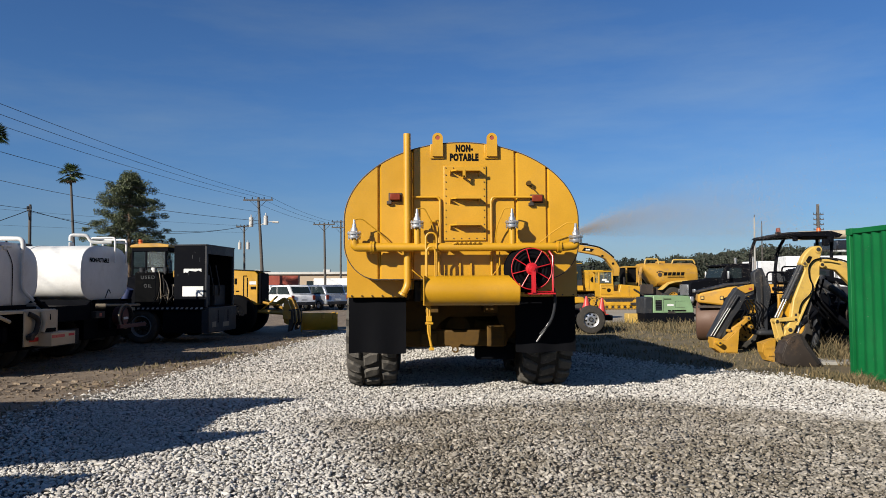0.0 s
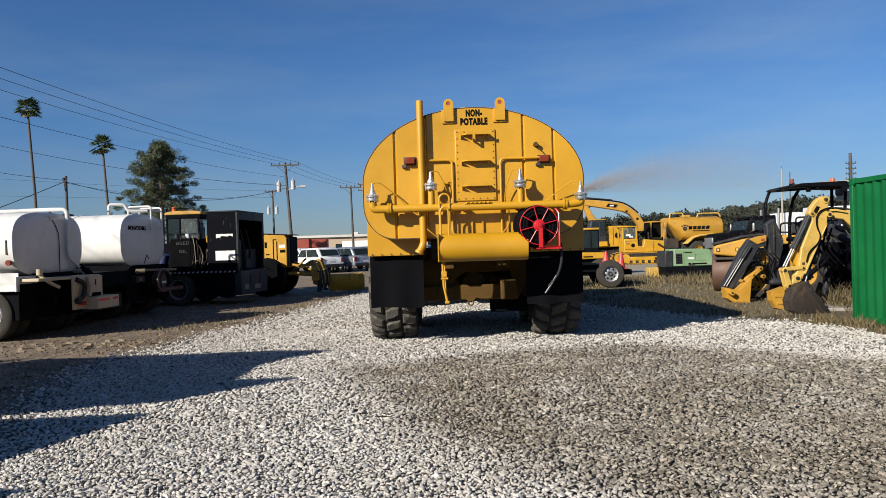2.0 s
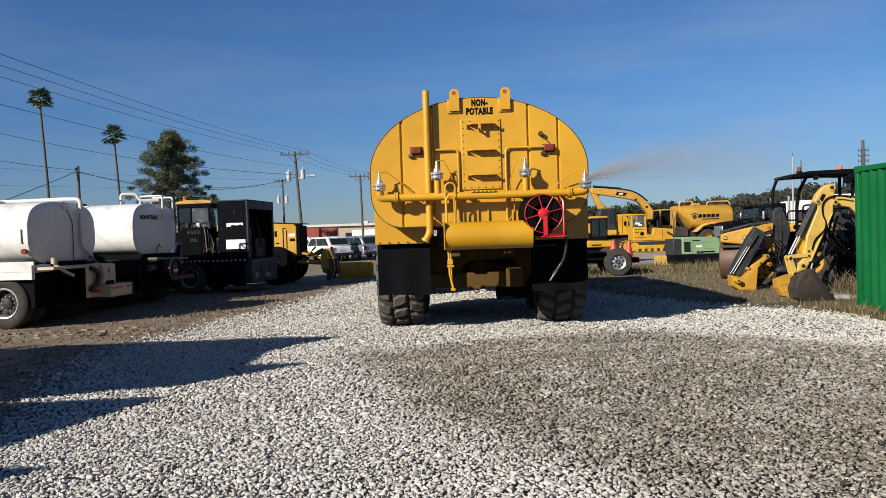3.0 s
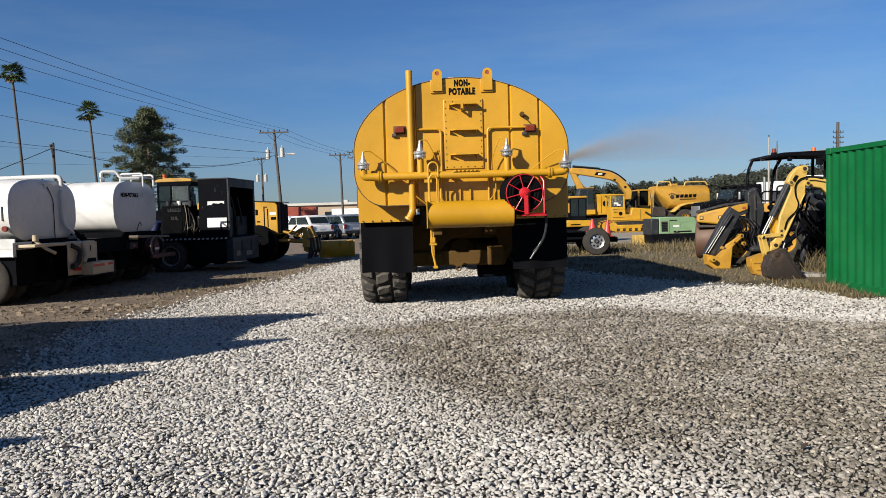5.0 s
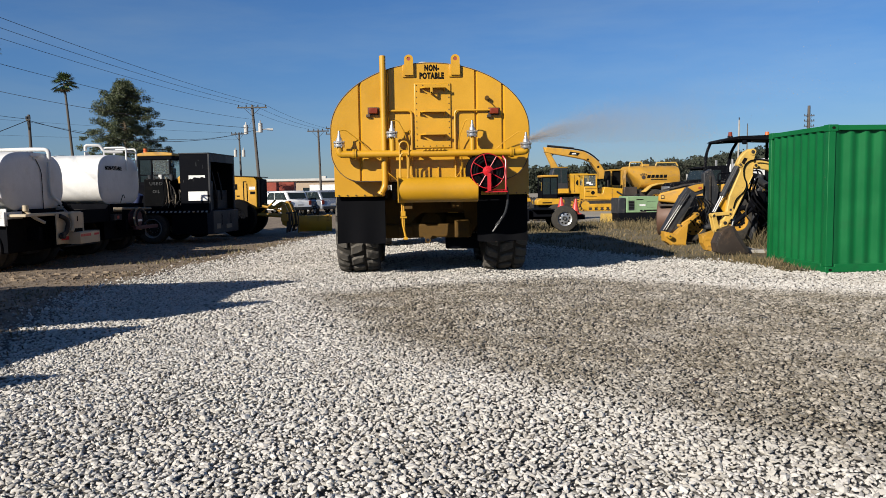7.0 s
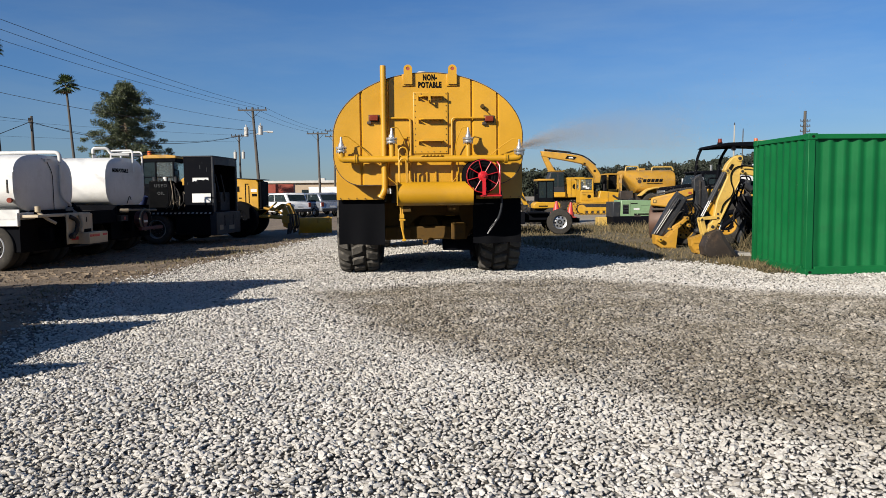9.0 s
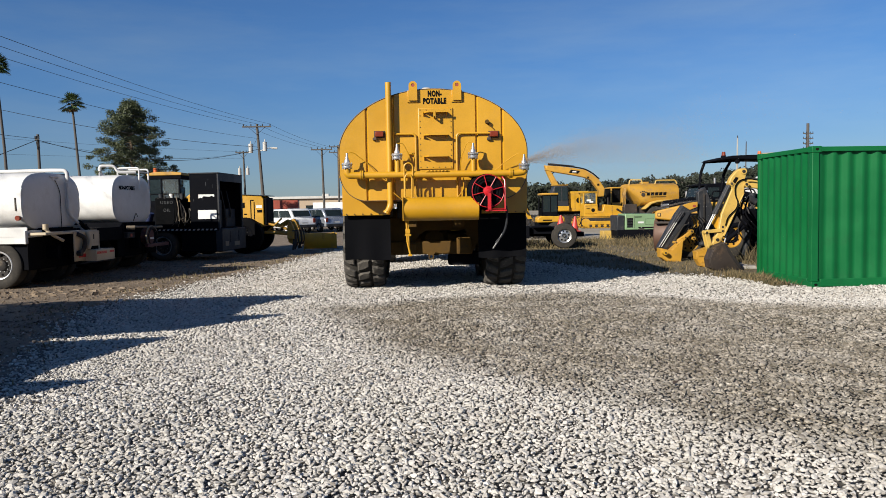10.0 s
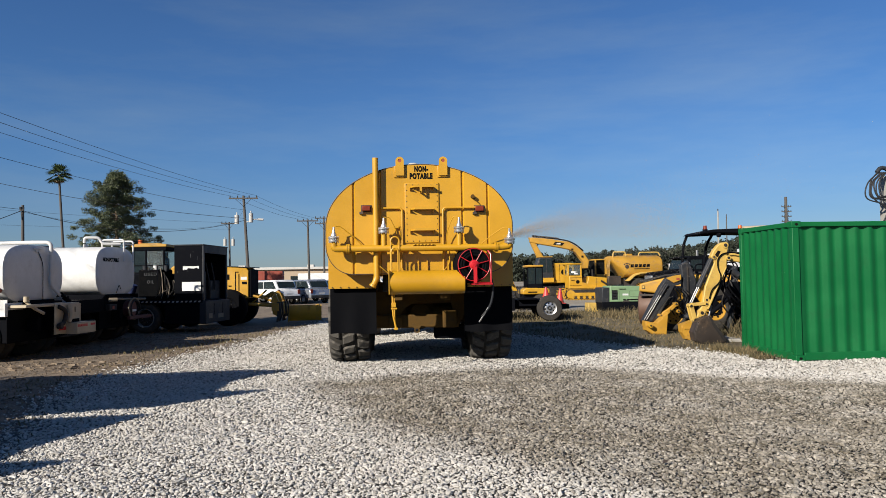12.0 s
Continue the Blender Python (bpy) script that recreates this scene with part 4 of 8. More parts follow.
def scatter_stones(name, spots, sizes, material, rng, label, coarse=False):
    """One mesh of loose stones at the given places."""
    shapes, tri = stone_shapes(rng, 24)
    if coarse:
        o = np.array(((1, 0, 0), (0, 1, 0), (-1, 0, 0), (0, -1, 0), (0, 0, 1), (0, 0, -1)))
        tri = np.array(((0, 1, 4), (1, 2, 4), (2, 3, 4), (3, 0, 4), (1, 0, 5), (2, 1, 5), (3, 2, 5), (0, 3, 5)))
        shapes = [o * rng.uniform(0.8, 1.35, (6, 1)) * rng.uniform((0.95, 0.6, 0.4), (1.5, 1.0, 0.7)) + rng.normal(0, 0.10, (6, 3)) for _ in range(24)]
    nv, nt = len(shapes[0]), len(tri)
    n = len(spots)
    shapes = np.array(shapes)[rng.integers(0, 24, n)]
    yaw, pit, rol = rng.uniform(0, 6.283, n), rng.normal(0, 0.28, n), rng.normal(0, 0.28, n)
    cz, sz, cp, sp, cr, sr = np.cos(yaw), np.sin(yaw), np.cos(pit), np.sin(pit), np.cos(rol), np.sin(rol)
    R = np.empty((n, 3, 3))
    R[:, 0] = np.stack((cz * cp, cz * sp * sr - sz * cr, cz * sp * cr + sz * sr), 1)
    R[:, 1] = np.stack((sz * cp, sz * sp * sr + cz * cr, sz * sp * cr - cz * sr), 1)
    R[:, 2] = np.stack((-sp, cp * sr, cp * cr), 1)
    co = np.einsum('nij,nvj->nvi', R, shapes * sizes[:, None, None]) + spots[:, None, :]
    faces = (tri[None] + (np.arange(n) * nv)[:, None, None]).reshape(-1)
    me = bpy.data.meshes.new(name)
    me.vertices.add(n * nv)
    me.vertices.foreach_set("co", co.astype(np.float32).ravel())
    nf = n * nt
    me.loops.add(nf * 3)
    me.loops.foreach_set("vertex_index", faces.astype(np.int32))
    me.polygons.add(nf)
    me.polygons.foreach_set("loop_start", np.arange(0, nf * 3, 3, dtype=np.int32))
    me.polygons.foreach_set("use_smooth", np.zeros(nf, dtype=bool))
    me.update(calc_edges=True)
    me.materials.append(material)
    return tagged(new(name, me), label, "gravel", kind="stuff")


def gravel():
    rng = np.random.default_rng(7)
    spots, sizes = [], []
    for y0, y1, x0, x1, gap, r0, r1 in ((0.4, 5.5, -5.5, 6.5, 0.0295, 0.011, 0.027), (5.5, 9.0, -7.5, 9.5, 0.038, 0.013, 0.031), (9.0, 13.6, -7.0, 11.5, 0.045, 0.014, 0.032), (13.6, 26.0, -5.2, 6.0, 0.066, 0.019, 0.038), (-4.6, 0.4, -3.6, 5.6, 0.060, 0.018, 0.040)):
        gx, gy = np.meshgrid(np.arange(x0, x1, gap), np.arange(y0, y1, gap))
        p = np.stack((gx.ravel(), gy.ravel()), 1) + rng.uniform(-gap * 0.55, gap * 0.55, (gx.size, 2))
        half = 0.64 * (p[:, 1] + 3.4) + 0.6
        le = np.vectorize(left_edge)(p[:, 1]) + rng.normal(0, 0.30, len(p))
        ge = np.minimum(0.866 * p[:, 0] + 0.5 * p[:, 1] - 11.85, np.minimum(p[:, 0] - 0.04 * p[:, 1] - 2.6, p[:, 1] - 10.45)) + rng.normal(0, 0.22, len(p))
        ok = ((np.abs(p[:, 0] - 0.4) < half) | (y0 < 0)) & (p[:, 0] > le) & (ge < 0.0) & ~((p[:, 0] > 7.66) & (p[:, 1] > 10.14 + 0.026 * (p[:, 0] - 7.64)))
        p = p[ok]
        r = r0 + (r1 - r0) * rng.random(len(p)) ** 2.2
        big = rng.random(len(p)) < 0.012
        r[big] *= 1.5
        z = r * 0.28 + rng.random(len(p)) * 0.013 + 0.012 * np.sin(p[:, 0] * 2.1 + np.sin(p[:, 1] * 1.3)) + 0.010
        spots.append(np.column_stack((p, z)))
        sizes.append(r)
    scatter_stones("gravel", np.vstack(spots[:2]), np.concatenate(sizes[:2]), GRAVEL, rng, "loose pale crushed limestone gravel, partly wet")
    scatter_stones("far_gravel", np.vstack(spots[2:]), np.concatenate(sizes[2:]), GRAVEL, rng, "pale crushed limestone gravel round the tanker truck", True)


def blades(name, regions, material, label, seed, category="grass"):
    """Thin leaning grass blades, one mesh."""
    rng = np.random.default_rng(seed)
    verts, faces = [], []
    for n, inside, x0, x1, y0, y1, h0, h1 in regions:
        x, y = rng.uniform(x0, x1, n * 3), rng.uniform(y0, y1, n * 3)
        clump = np.sin(x * 3.1 + 1.7 * np.sin(y * 2.3)) + np.sin(y * 2.7 + 1.3 * np.sin(x * 1.9)) + rng.normal(0, 0.8, n * 3)
        k = 0
        for a, b, c in zip(x, y, clump):
            if k >= n:
                break
            if c < -0.3 or not inside(a, b):
                continue
            k += 1
            h = rng.uniform(h0, h1) * (0.6 + 0.3 * max(0.0, min(2.0, c)))
            t, w = rng.uniform(0, 6.283), rng.uniform(0.006, 0.014)
            lean = rng.normal(0, 0.45, 2) * h
            dx, dy = w * math.cos(t), w * math.sin(t)
            i = len(verts)
            verts += [(a - dx, b - dy, 0), (a + dx, b + dy, 0), (a + dx * 0.7 + lean[0] * 0.4, b + dy * 0.7 + lean[1] * 0.4, h * 0.6), (a - dx * 0.7 + lean[0] * 0.4, b - dy * 0.7 + lean[1] * 0.4, h * 0.6), (a + lean[0], b + lean[1], h)]
            faces += [(i, i + 1, i + 2, i + 3), (i + 3, i + 2, i + 4)]
    me = bpy.data.meshes.new(name)
    me.from_pydata(verts, [], faces)
    me.materials.append(material)
    return tagged(new(name, me), label, category, kind="stuff")


ground()
gravel()
blades("dry_grass", [(10500, lambda x, y: grass_edge(x, y) > 0.0 and not (x > 7.5 and 10.1 < y < 12.8), 3.2, 12.5, 10.2, 31.0, 0.03, 0.12),
                     (1100, lambda x, y: True, 7.05, 7.6, 10.35, 12.7, 0.06, 0.22), (700, lambda x, y: True, 8.5, 10.0, 13.6, 15.6, 0.2, 0.55), (2500, lambda x, y: True, 4.5, 11.5, 24.0, 29.2, 0.12, 0.34)], DRY_GRASS, "dry tan grass on the verge", 3)
def tyre_prints():
    """Low ridges of dried mud pressed up by truck tyres."""
    rng = np.random.default_rng(17)
    bm = B()
    for line in range(4):
        for i in range(30):
            u = i / 29
            x, y = -9.4 + 4.6 * u + 0.1 * line, 11.05 + 0.40 * line + 0.75 * u + 0.10 * math.sin(3 * u + line)
            if rng.random() < 0.18:
                continue
            m = Matrix.Translation((x + rng.normal(0, 0.04), y + rng.normal(0, 0.05), 0.0)) @ Matrix.Rotation(radians(16 + (38 if i % 2 else -38) + rng.normal(0, 15)), 4, 'Z')
            a, b, h = 0.085 * rng.uniform(0.5, 1.3), 0.028 * rng.uniform(0.6, 1.5), 0.026 * rng.uniform(0.5, 1.4)
            v = [bm.verts.new(m @ Vector(p)) for p in ((-a, -b, -0.01), (a, -b, -0.01), (a, b, -0.01), (-a, b, -0.01), (-a * 0.75, -b * 0.3, h), (a * 0.8, -b * 0.2, h * 0.8), (a * 0.7, b * 0.4, h), (-a * 0.8, b * 0.3, h * 0.9))]
            for f in ((4, 5, 6, 7), (0, 1, 5, 4), (1, 2, 6, 5), (2, 3, 7, 6), (3, 0, 4, 7)):
                bm.faces.new([v[k] for k in f])
    tagged(new("tyre_prints", mesh_of("tyre_prints", bm, YARD, smooth=False)), "dried mud ridges of tyre prints in the dirt", "tyre prints", kind="stuff")


tyre_prints()


def dirt_clods():
    """Small clods and stones loose on the bare dirt."""
    rng = np.random.default_rng(41)
    x, y = rng.uniform(-13.0, -3.0, 26000), rng.uniform(5.0, 24.0, 26000)
    keep = x < np.interp(y, (5, 9.6, 28), (-3.9, -4.7, -2.0)) + rng.normal(0, 0.25, len(x))
    x, y = x[keep], y[keep]
    r = 0.006 + 0.030 * rng.random(len(x)) ** 4
    ob = scatter_stones("dirt_clods", np.column_stack((x, y, r * 0.2)), r, YARD, rng, "small brown clods and stones on the bare dirt", True)
    tagged(ob, "small brown clods and stones on the bare dirt", "clods", kind="stuff")


dirt_clods()


def debris():
    """Dead leaves and twigs lying on the stones."""
    rng = np.random.default_rng(23)
    bm = B()
    for i in range(110):
        y = rng.uniform(3.0, 12.5)
        x = rng.uniform(-3.2, 6.0)
        a, w, tw = rng.uniform(0.02, 0.075), rng.uniform(0.004, 0.022), rng.uniform(0, 6.283)
        m = Matrix.Translation((x, y, 0.045)) @ Matrix.Rotation(tw, 4, 'Z') @ Matrix.Rotation(rng.normal(0, 0.2), 4, 'Y')
        v = [bm.verts.new(m @ Vector(p)) for p in ((-a, 0, 0), (0, -w, 0.006), (a, 0, 0.004), (0, w, 0.010), (0, 0, -0.004))]
        for f in ((0, 1, 3), (1, 2, 3), (0, 4, 1), (1, 4, 2), (2, 4, 3), (3, 4, 0)):
            bm.faces.new([v[k] for k in f])
    tagged(new("leaf_litter", mesh_of("leaf_litter", bm, BROWN, smooth=False)), "dark dead leaves and twigs on the gravel", "leaves", kind="stuff")


debris()
blades("weed_strip", [(1500, lambda x, y: abs(x - left_edge(y) + 0.4) < 0.9, -7.0, -2.0, 11.5, 27.0, 0.02, 0.07), (420, lambda x, y: abs(x - left_edge(y) + 1.1) < 0.55, -6.4, -3.5, 14.5, 19.2, 0.04, 0.13), (260, lambda x, y: True, -8.6, -5.2, 14.3, 15.4, 0.02, 0.07), (420, lambda x, y: abs(x - left_edge(y) + 0.5) < 0.7, -6.5, -2.8, 2.6, 10.4, 0.02, 0.08)], WEED, "sparse weeds along the dirt edge", 4)


# ---- green shipping container ----
def container():
    t = thing("shipping_container", (7.64, 10.16, 0), "green painted corrugated steel shipping container", "container", rz=1.5)
    L, W, H = 6.06, 2.06, 2.62

    def corrugated(along, length, depth, pitch, z0, z1):
        """A wall whose plates step in and out; along x at y=0, or along y at x=0."""
        bm = B()
        pts, s = [], 0.0
        while s < length - pitch * 0.5:
            pts += [(s, 0), (s + pitch * 0.26, 0), (s + pitch * 0.5, depth), (s + pitch * 0.76, depth)]
            s += pitch
        pts.append((length, 0))
        for th in (0.0, 0.02):
            vs = []
            for a, d in pts:
                d = d + th
                p = (a, d) if along == 'x' else (d, a)
                vs.append([bm.verts.new((p[0], p[1], z0 + (z1 - z0) * k / 3)) for k in range(4)])
            for c, e in zip(vs, vs[1:]):
                for k in range(3):
                    q = (c[k], e[k], e[k + 1], c[k + 1])
                    bm.faces.new(q if (th == 0) == (along == 'x') else tuple(reversed(q)))
        return bm
    def shifted(bm, dx, dy):
        bmesh.ops.translate(bm, verts=bm.verts, vec=(dx, dy, 0))
        return bm
    part("side_wall", shifted(corrugated('x', L - 0.24, 0.048, 0.28, 0.16, H - 0.10), 0.12, 0.034), GREEN_BOX, t, "corrugated green side panel")
    part("side_wall", shifted(corrugated('x', L - 0.24, -0.05, 0.28, 0.16, H - 0.10), 0.12, W - 0.04), GREEN_BOX, t)
    part("end_wall", shifted(corrugated('y', W - 0.20, 0.032, 0.245, 0.16, H - 0.10), 0.015, 0.10), GREEN_BOX, t, "corrugated green end panel")
    part("end_wall", boxes((L - 0.06, L - 0.02, 0.1, W - 0.1, 0.16, H - 0.1)), GREEN_BOX, t)
    for x in (0, L):
        for y in (0, W):
            sx, sy = (1 if x == 0 else -1), (1 if y == 0 else -1)
            xa, xb = sorted((x, x + sx * 0.13))
            ya, yb = sorted((y, y + sy * 0.10))
            part("corner_post", boxes((xa, xb, ya, yb, 0.12, H - 0.12)), GREEN_BOX, t, bevel=0.008)
            for z in (0, H - 0.118):
                xa2, xb2 = sorted((x - sx * 0.006, x + sx * 0.172))
                ya2, yb2 = sorted((y - sy * 0.006, y + sy * 0.156))
                cc = part("corner_casting", boxes((xa2, xb2, ya2, yb2, z, z + 0.118)), GREEN_BOX, t, bevel=0.008)
                bm = B()
                yy = y - sy * 0.0075
                prism(bm, [(x + sx * 0.085 + 0.032 * math.cos(a), z + 0.06 + 0.024 * math.sin(a)) for a in [2 * math.pi * i / 12 for i in range(12)]], yy - 0.002, yy + 0.002, 'y')
                part("hole", bm, INK, cc)
    for y0 in (0.0, W - 0.06):
        part("top_rail", boxes((0.17, L - 0.17, y0, y0 + 0.06, H - 0.10, H - 0.012)), GREEN_BOX, t, bevel=0.006)
        part("bottom_rail", boxes((0.17, L - 0.17, y0, y0 + 0.05, 0.02, 0.165)), GREEN_BOX, t, bevel=0.006)
    for x0 in (0.0, L - 0.06):
        part("top_rail", boxes((x0, x0 + 0.06, 0.15, W - 0.15, H - 0.10, H - 0.012)), GREEN_BOX, t, bevel=0.006)
        part("bottom_rail", boxes((x0, x0 + 0.06, 0.15, W - 0.15, 0.02, 0.165)), GREEN_BOX, t, bevel=0.006)
    bm = B()
    xs = [0.05 + (L - 0.1) * i / 22 for i in range(23)]
    for a, b in zip(xs, xs[1:]):
        box(bm, a + 0.02, b - 0.02, 0.055, W - 0.055, H - 0.04, H - 0.018)
    box(bm, 0.05, L - 0.05, 0.05, W - 0.05, H - 0.06, H - 0.03)
    part("roof", bm, GREEN_BOX, t)
    part("floor_panel", boxes((0.05, L - 0.05, 0.05, W - 0.05, 0.1, 0.16)), WOOD_POLE, t)
    return t


container()


# ---- trucks parked in a row, rear ends towards the yard (local +x is rearward) ----
FACE_REAR = Matrix(((0, 0, 1, 0), (1, 0, 0, 0), (0, 1, 0, 0), (0, 0, 0, 1)))     # lettering that faces +x


def super_oval(a, b, n=2.7, cz=0.0, seg=56):
    pts = []
    for i in range(seg):
        t = 2 * math.pi * i / seg
        c, s = math.cos(t), math.sin(t)
        pts.append((a * math.copysign(abs(c) ** (2 / n), c), cz + b * math.copysign(abs(s) ** (2 / n), s)))
    return pts


def loft_x(bm, sections):
    """Skin between closed outlines in y, z, each at its x."""
    rings = [[bm.verts.new((x, p[0], p[1])) for p in pts] for x, pts in sections]
    n = len(rings[0])
    for a, b in zip(rings, rings[1:]):
        for i in range(n):
            bm.faces.new((a[i], b[i], b[(i + 1) % n], a[(i + 1) % n]))
    bm.faces.new(rings[0])
    bm.faces.new(list(reversed(rings[-1])))
    bmesh.ops.recalc_face_normals(bm, faces=list(bm.faces))


def tank_truck(at, rz, label, zc, hw, hh, paint, style, length=4.6):
    t = thing("tank_truck", at, label, "truck", rz=rz)
    bm = B()
    full, small = super_oval(hw, hh, 3.2, zc), super_oval(hw - 0.14, hh - 0.14, 3.2, zc)
    loft_x(bm, [(-length - 0.05, small), (-length, full), (-0.022, full), (0.0, super_oval(hw - 0.024, hh - 0.024, 3.2, zc)), (0.026, small), (0.031, super_oval(hw - 0.40, hh - 0.30, 3.0, zc))])
    tank = part("tank", bm, paint, t, "oval white steel tank")
    for x in (-1.5, -3.0):
        bm = B()
        loft_x(bm, [(x, super_oval(hw + 0.012, hh + 0.012, 3.2, zc)), (x + 0.05, super_oval(hw + 0.012, hh + 0.012, 3.2, zc))])
        part("band", bm, paint, tank)
    bm = B()
    r = 0.30 if style == 1 else 0.20
    lathe(bm, [(r, -0.05), (r, 0.06), (r - 0.04, 0.08), (0.0, 0.09)], 22, Matrix.Translation((-1.7 if style == 1 else -2.2, 0, zc + hh)))
    part("manhole", bm, paint if style == 1 else CHARCOAL, tank)
    # Added block: keeps sunlight from passing under the tank.
    part("rear_light_block", boxes((-0.30, 0.05, -hw + 0.1, hw - 0.1, 0.40, 1.27)), BLACK, t, "black block added behind the flaps to stop light underneath", bevel=0.02)
    # chassis and running gear
    each("chassis", S((-7.6, 0.35, -0.45, -0.33, 0.62, 0.92), (-7.6, 0.35, 0.33, 0.45, 0.62, 0.92), (-4.5, 0.1, -0.6, 0.6, 0.92, zc - hh + 0.06)), BLACK, t, bevel=0.01)
    each("tool_skirt", S((-3.9, -2.6, -hw + 0.1, -0.5, 0.55, 1.0), (-3.9, -2.6, 0.5, hw - 0.1, 0.55, 1.0)), DARK, t, bevel=0.02)
    # Added dark filler that stands for the deep shade under the truck.
    part("underside_fill", boxes((-7.2, -0.15, -0.30, 0.30, 0.32, 1.15)), DARK, t, "dark block added under the tank to fill it with shade", bevel=0.03)
    each("spring_pack", S((-2.6, -0.1, 0.62, 0.74, 0.5, 1.1), (-2.6, -0.1, -0.74, -0.62, 0.5, 1.1)), DARK, t, bevel=0.02)
    for x in (-0.62, -1.90, -6.3):
        part("axle", tubes(([(x, -1.0, 0.52), (x, 1.0, 0.52)], 0.1, 10)), DARK, t)
        for s in (-1, 1):
            wheel(t, (x, s * (hw - 0.17), 0.515), 0.515, 0.30, 'y', rim_mat=RIM if style == 1 else DARK, rim_r=0.60, deep=True)
            if x > -5:
                wheel(t, (x, s * (hw - 0.52), 0.515), 0.515, 0.28, 'y', rim_mat=DARK, rim_r=0.56, hub=False)
    for s in (-1, 1):
        y0, y1 = sorted((s * (hw + 0.02), s * (hw - 0.62)))
        bm = boxes((-2.6, 0.10, y0, y1, 1.12, 1.15))
        yo0, yo1 = sorted((s * (hw + 0.02), s * (hw - 0.01)))
        box(bm, -2.6, 0.10, yo0, yo1, 0.98, 1.34)
        part("fender", bm, paint if style == 1 else BLACK, t, "white fender skirt" if style == 1 else "black fender skirt", bevel=0.01)
        part("mud_flap", boxes((0.08, 0.095, y0, y1, 0.42, 1.12)), FLAP, t, "black mud flap")
    # cab
    bm = B()
    prism(bm, [(-7.9, 0.7), (-7.9, 1.5), (-6.9, 1.75), (-6.75, 2.55), (-5.3, 2.6), (-5.2, 0.7)], -1.1, 1.1, 'y')
    cabp = part("cab", bm, paint, t, bevel=0.06)
    each("window", S((-6.5, -5.6, -1.112, -1.10, 1.75, 2.35), (-6.5, -5.6, 1.10, 1.112, 1.75, 2.35), (-5.19, -5.18, -0.7, 0.7, 1.8, 2.3)), GLASS, cabp)
    ztop = zc + hh
    if style == 1:
        part("rear_apron", boxes((0.06, 0.09, -1.18, -0.12, 0.98, 1.27)), paint, t, "white apron plate under the tank", bevel=0.006)
        bm = tubes((bent([(-3.6, 0.35, ztop + 0.06), (-0.25, 0.40, ztop + 0.09), (0.12, 0.42, ztop + 0.08), (0.12, 0.42, ztop - 0.16)], 0.12), 0.045, 12))
        part("fill_pipe", bm, paint, t, "white fill pipe over the tank")
        part("fill_pipe", tubes((bent([(0.10, 0.44, ztop - 0.2), (0.08, 0.46, zc - 0.28), (0.16, 0.80, zc - 0.55)], 0.15), 0.035, 10)), paint, t)
        part("hose", tubes((bent([(0.16, 0.75, zc - 0.48), (0.2, 1.02, zc - 0.66)], 0.1), 0.055, 10)), FLAP, t, "short black hose")
        part("seam_line", tubes((bent([(0.04, 0.05, ztop - 0.15), (0.05, 0.22, zc + 0.25), (0.05, 0.22, zc - 0.6)], 0.2), 0.009, 6)), DARK, t)
        part("hatch_bar", boxes((-0.10, 0.05, -0.12, 0.20, ztop - 0.10, ztop - 0.06), (-0.02, 0.06, -0.05, 0.02, ztop - 0.16, ztop - 0.06)), paint, t, bevel=0.01)
        bm = boxes((0.50, 0.53, -0.10, 0.98, 0.52, 1.20), (0.30, 0.53, 0.94, 0.98, 0.7, 1.20))
        cabn = part("valve_panel", bm, OFFWHITE, t, "cream painted rear valve panel", bevel=0.008)
        each("slot", S((0.53, 0.537, 0.52, 0.90, 0.62, 0.84)), INK, cabn)
        part("digit_mark", boxes((0.53, 0.535, 0.70, 0.73, 1.0, 1.12)), INK, cabn)
        each("under_tray", S((0.06, 0.5, -1.1, 0.95, 1.16, 1.22)), OFFWHITE, t, bevel=0.01)
        bp = part("rear_bumper", boxes((0.42, 0.80, 0.34, 1.16, 0.50, 0.76)), OFFWHITE, t, "cream steel bumper step with red tape", bevel=0.01)
        each("reflective_tape", S((0.80, 0.804, 0.36, 0.78, 0.66, 0.72), (0.80, 0.804, 0.92, 1.12, 0.67, 0.72), (0.53, 0.534, 0.05, 0.34, 0.60, 0.68)), RED, bp)
        part("valve", tubes((bent([(0.3, -0.82, 1.30), (0.45, -0.78, 1.15), (0.55, -0.55, 1.02)], 0.1), 0.034, 10), ([(0.32, -0.82, 1.28), (0.32, -0.82, 1.40)], 0.06, 12)), OFFWHITE, t, "cream pipe fitting")
        part("valve", tubes((bent([(0.55, 0.0, 1.15), (0.62, 0.22, 1.05), (0.6, 0.14, 0.76), (0.58, -0.02, 0.72)], 0.15), 0.05, 10), ([(0.56, -0.03, 0.70), (0.66, -0.03, 0.70)], 0.06, 10)), DARK, t)
        part("elbow", tubes((bent([(0.56, 0.40, 1.18), (0.62, 0.42, 0.95), (0.6, 0.34, 0.78)], 0.1), 0.05, 10)), OFFWHITE, t)
        part("side_marker", tubes(([(-0.10, -hw - 0.035, 1.54), (-0.10, -hw + 0.02, 1.54)], 0.055, 16)), RED_LENS, t, "round red marker lamp")
        part("plate_mark", boxes((-0.16, -0.13, -hw - 0.01, -hw + 0.03, 1.7, 1.98)), DARK, t)
    else:
        letters("lettering", "NON-POTABLE", 0.88, 0.115, Matrix.Translation((0.036, -0.38, ztop - 0.37)) @ FACE_REAR, INK, tank, "black stencilled warning words")
        part("hoop_rail", tubes((bent([(-3.3, -0.5, ztop - 0.03), (-3.3, -0.5, ztop + 0.16), (-2.3, -0.5, ztop + 0.16), (-2.3, -0.5, ztop - 0.03)], 0.1), 0.022, 8)), BLACK, t, "black hoop rail on the tank")
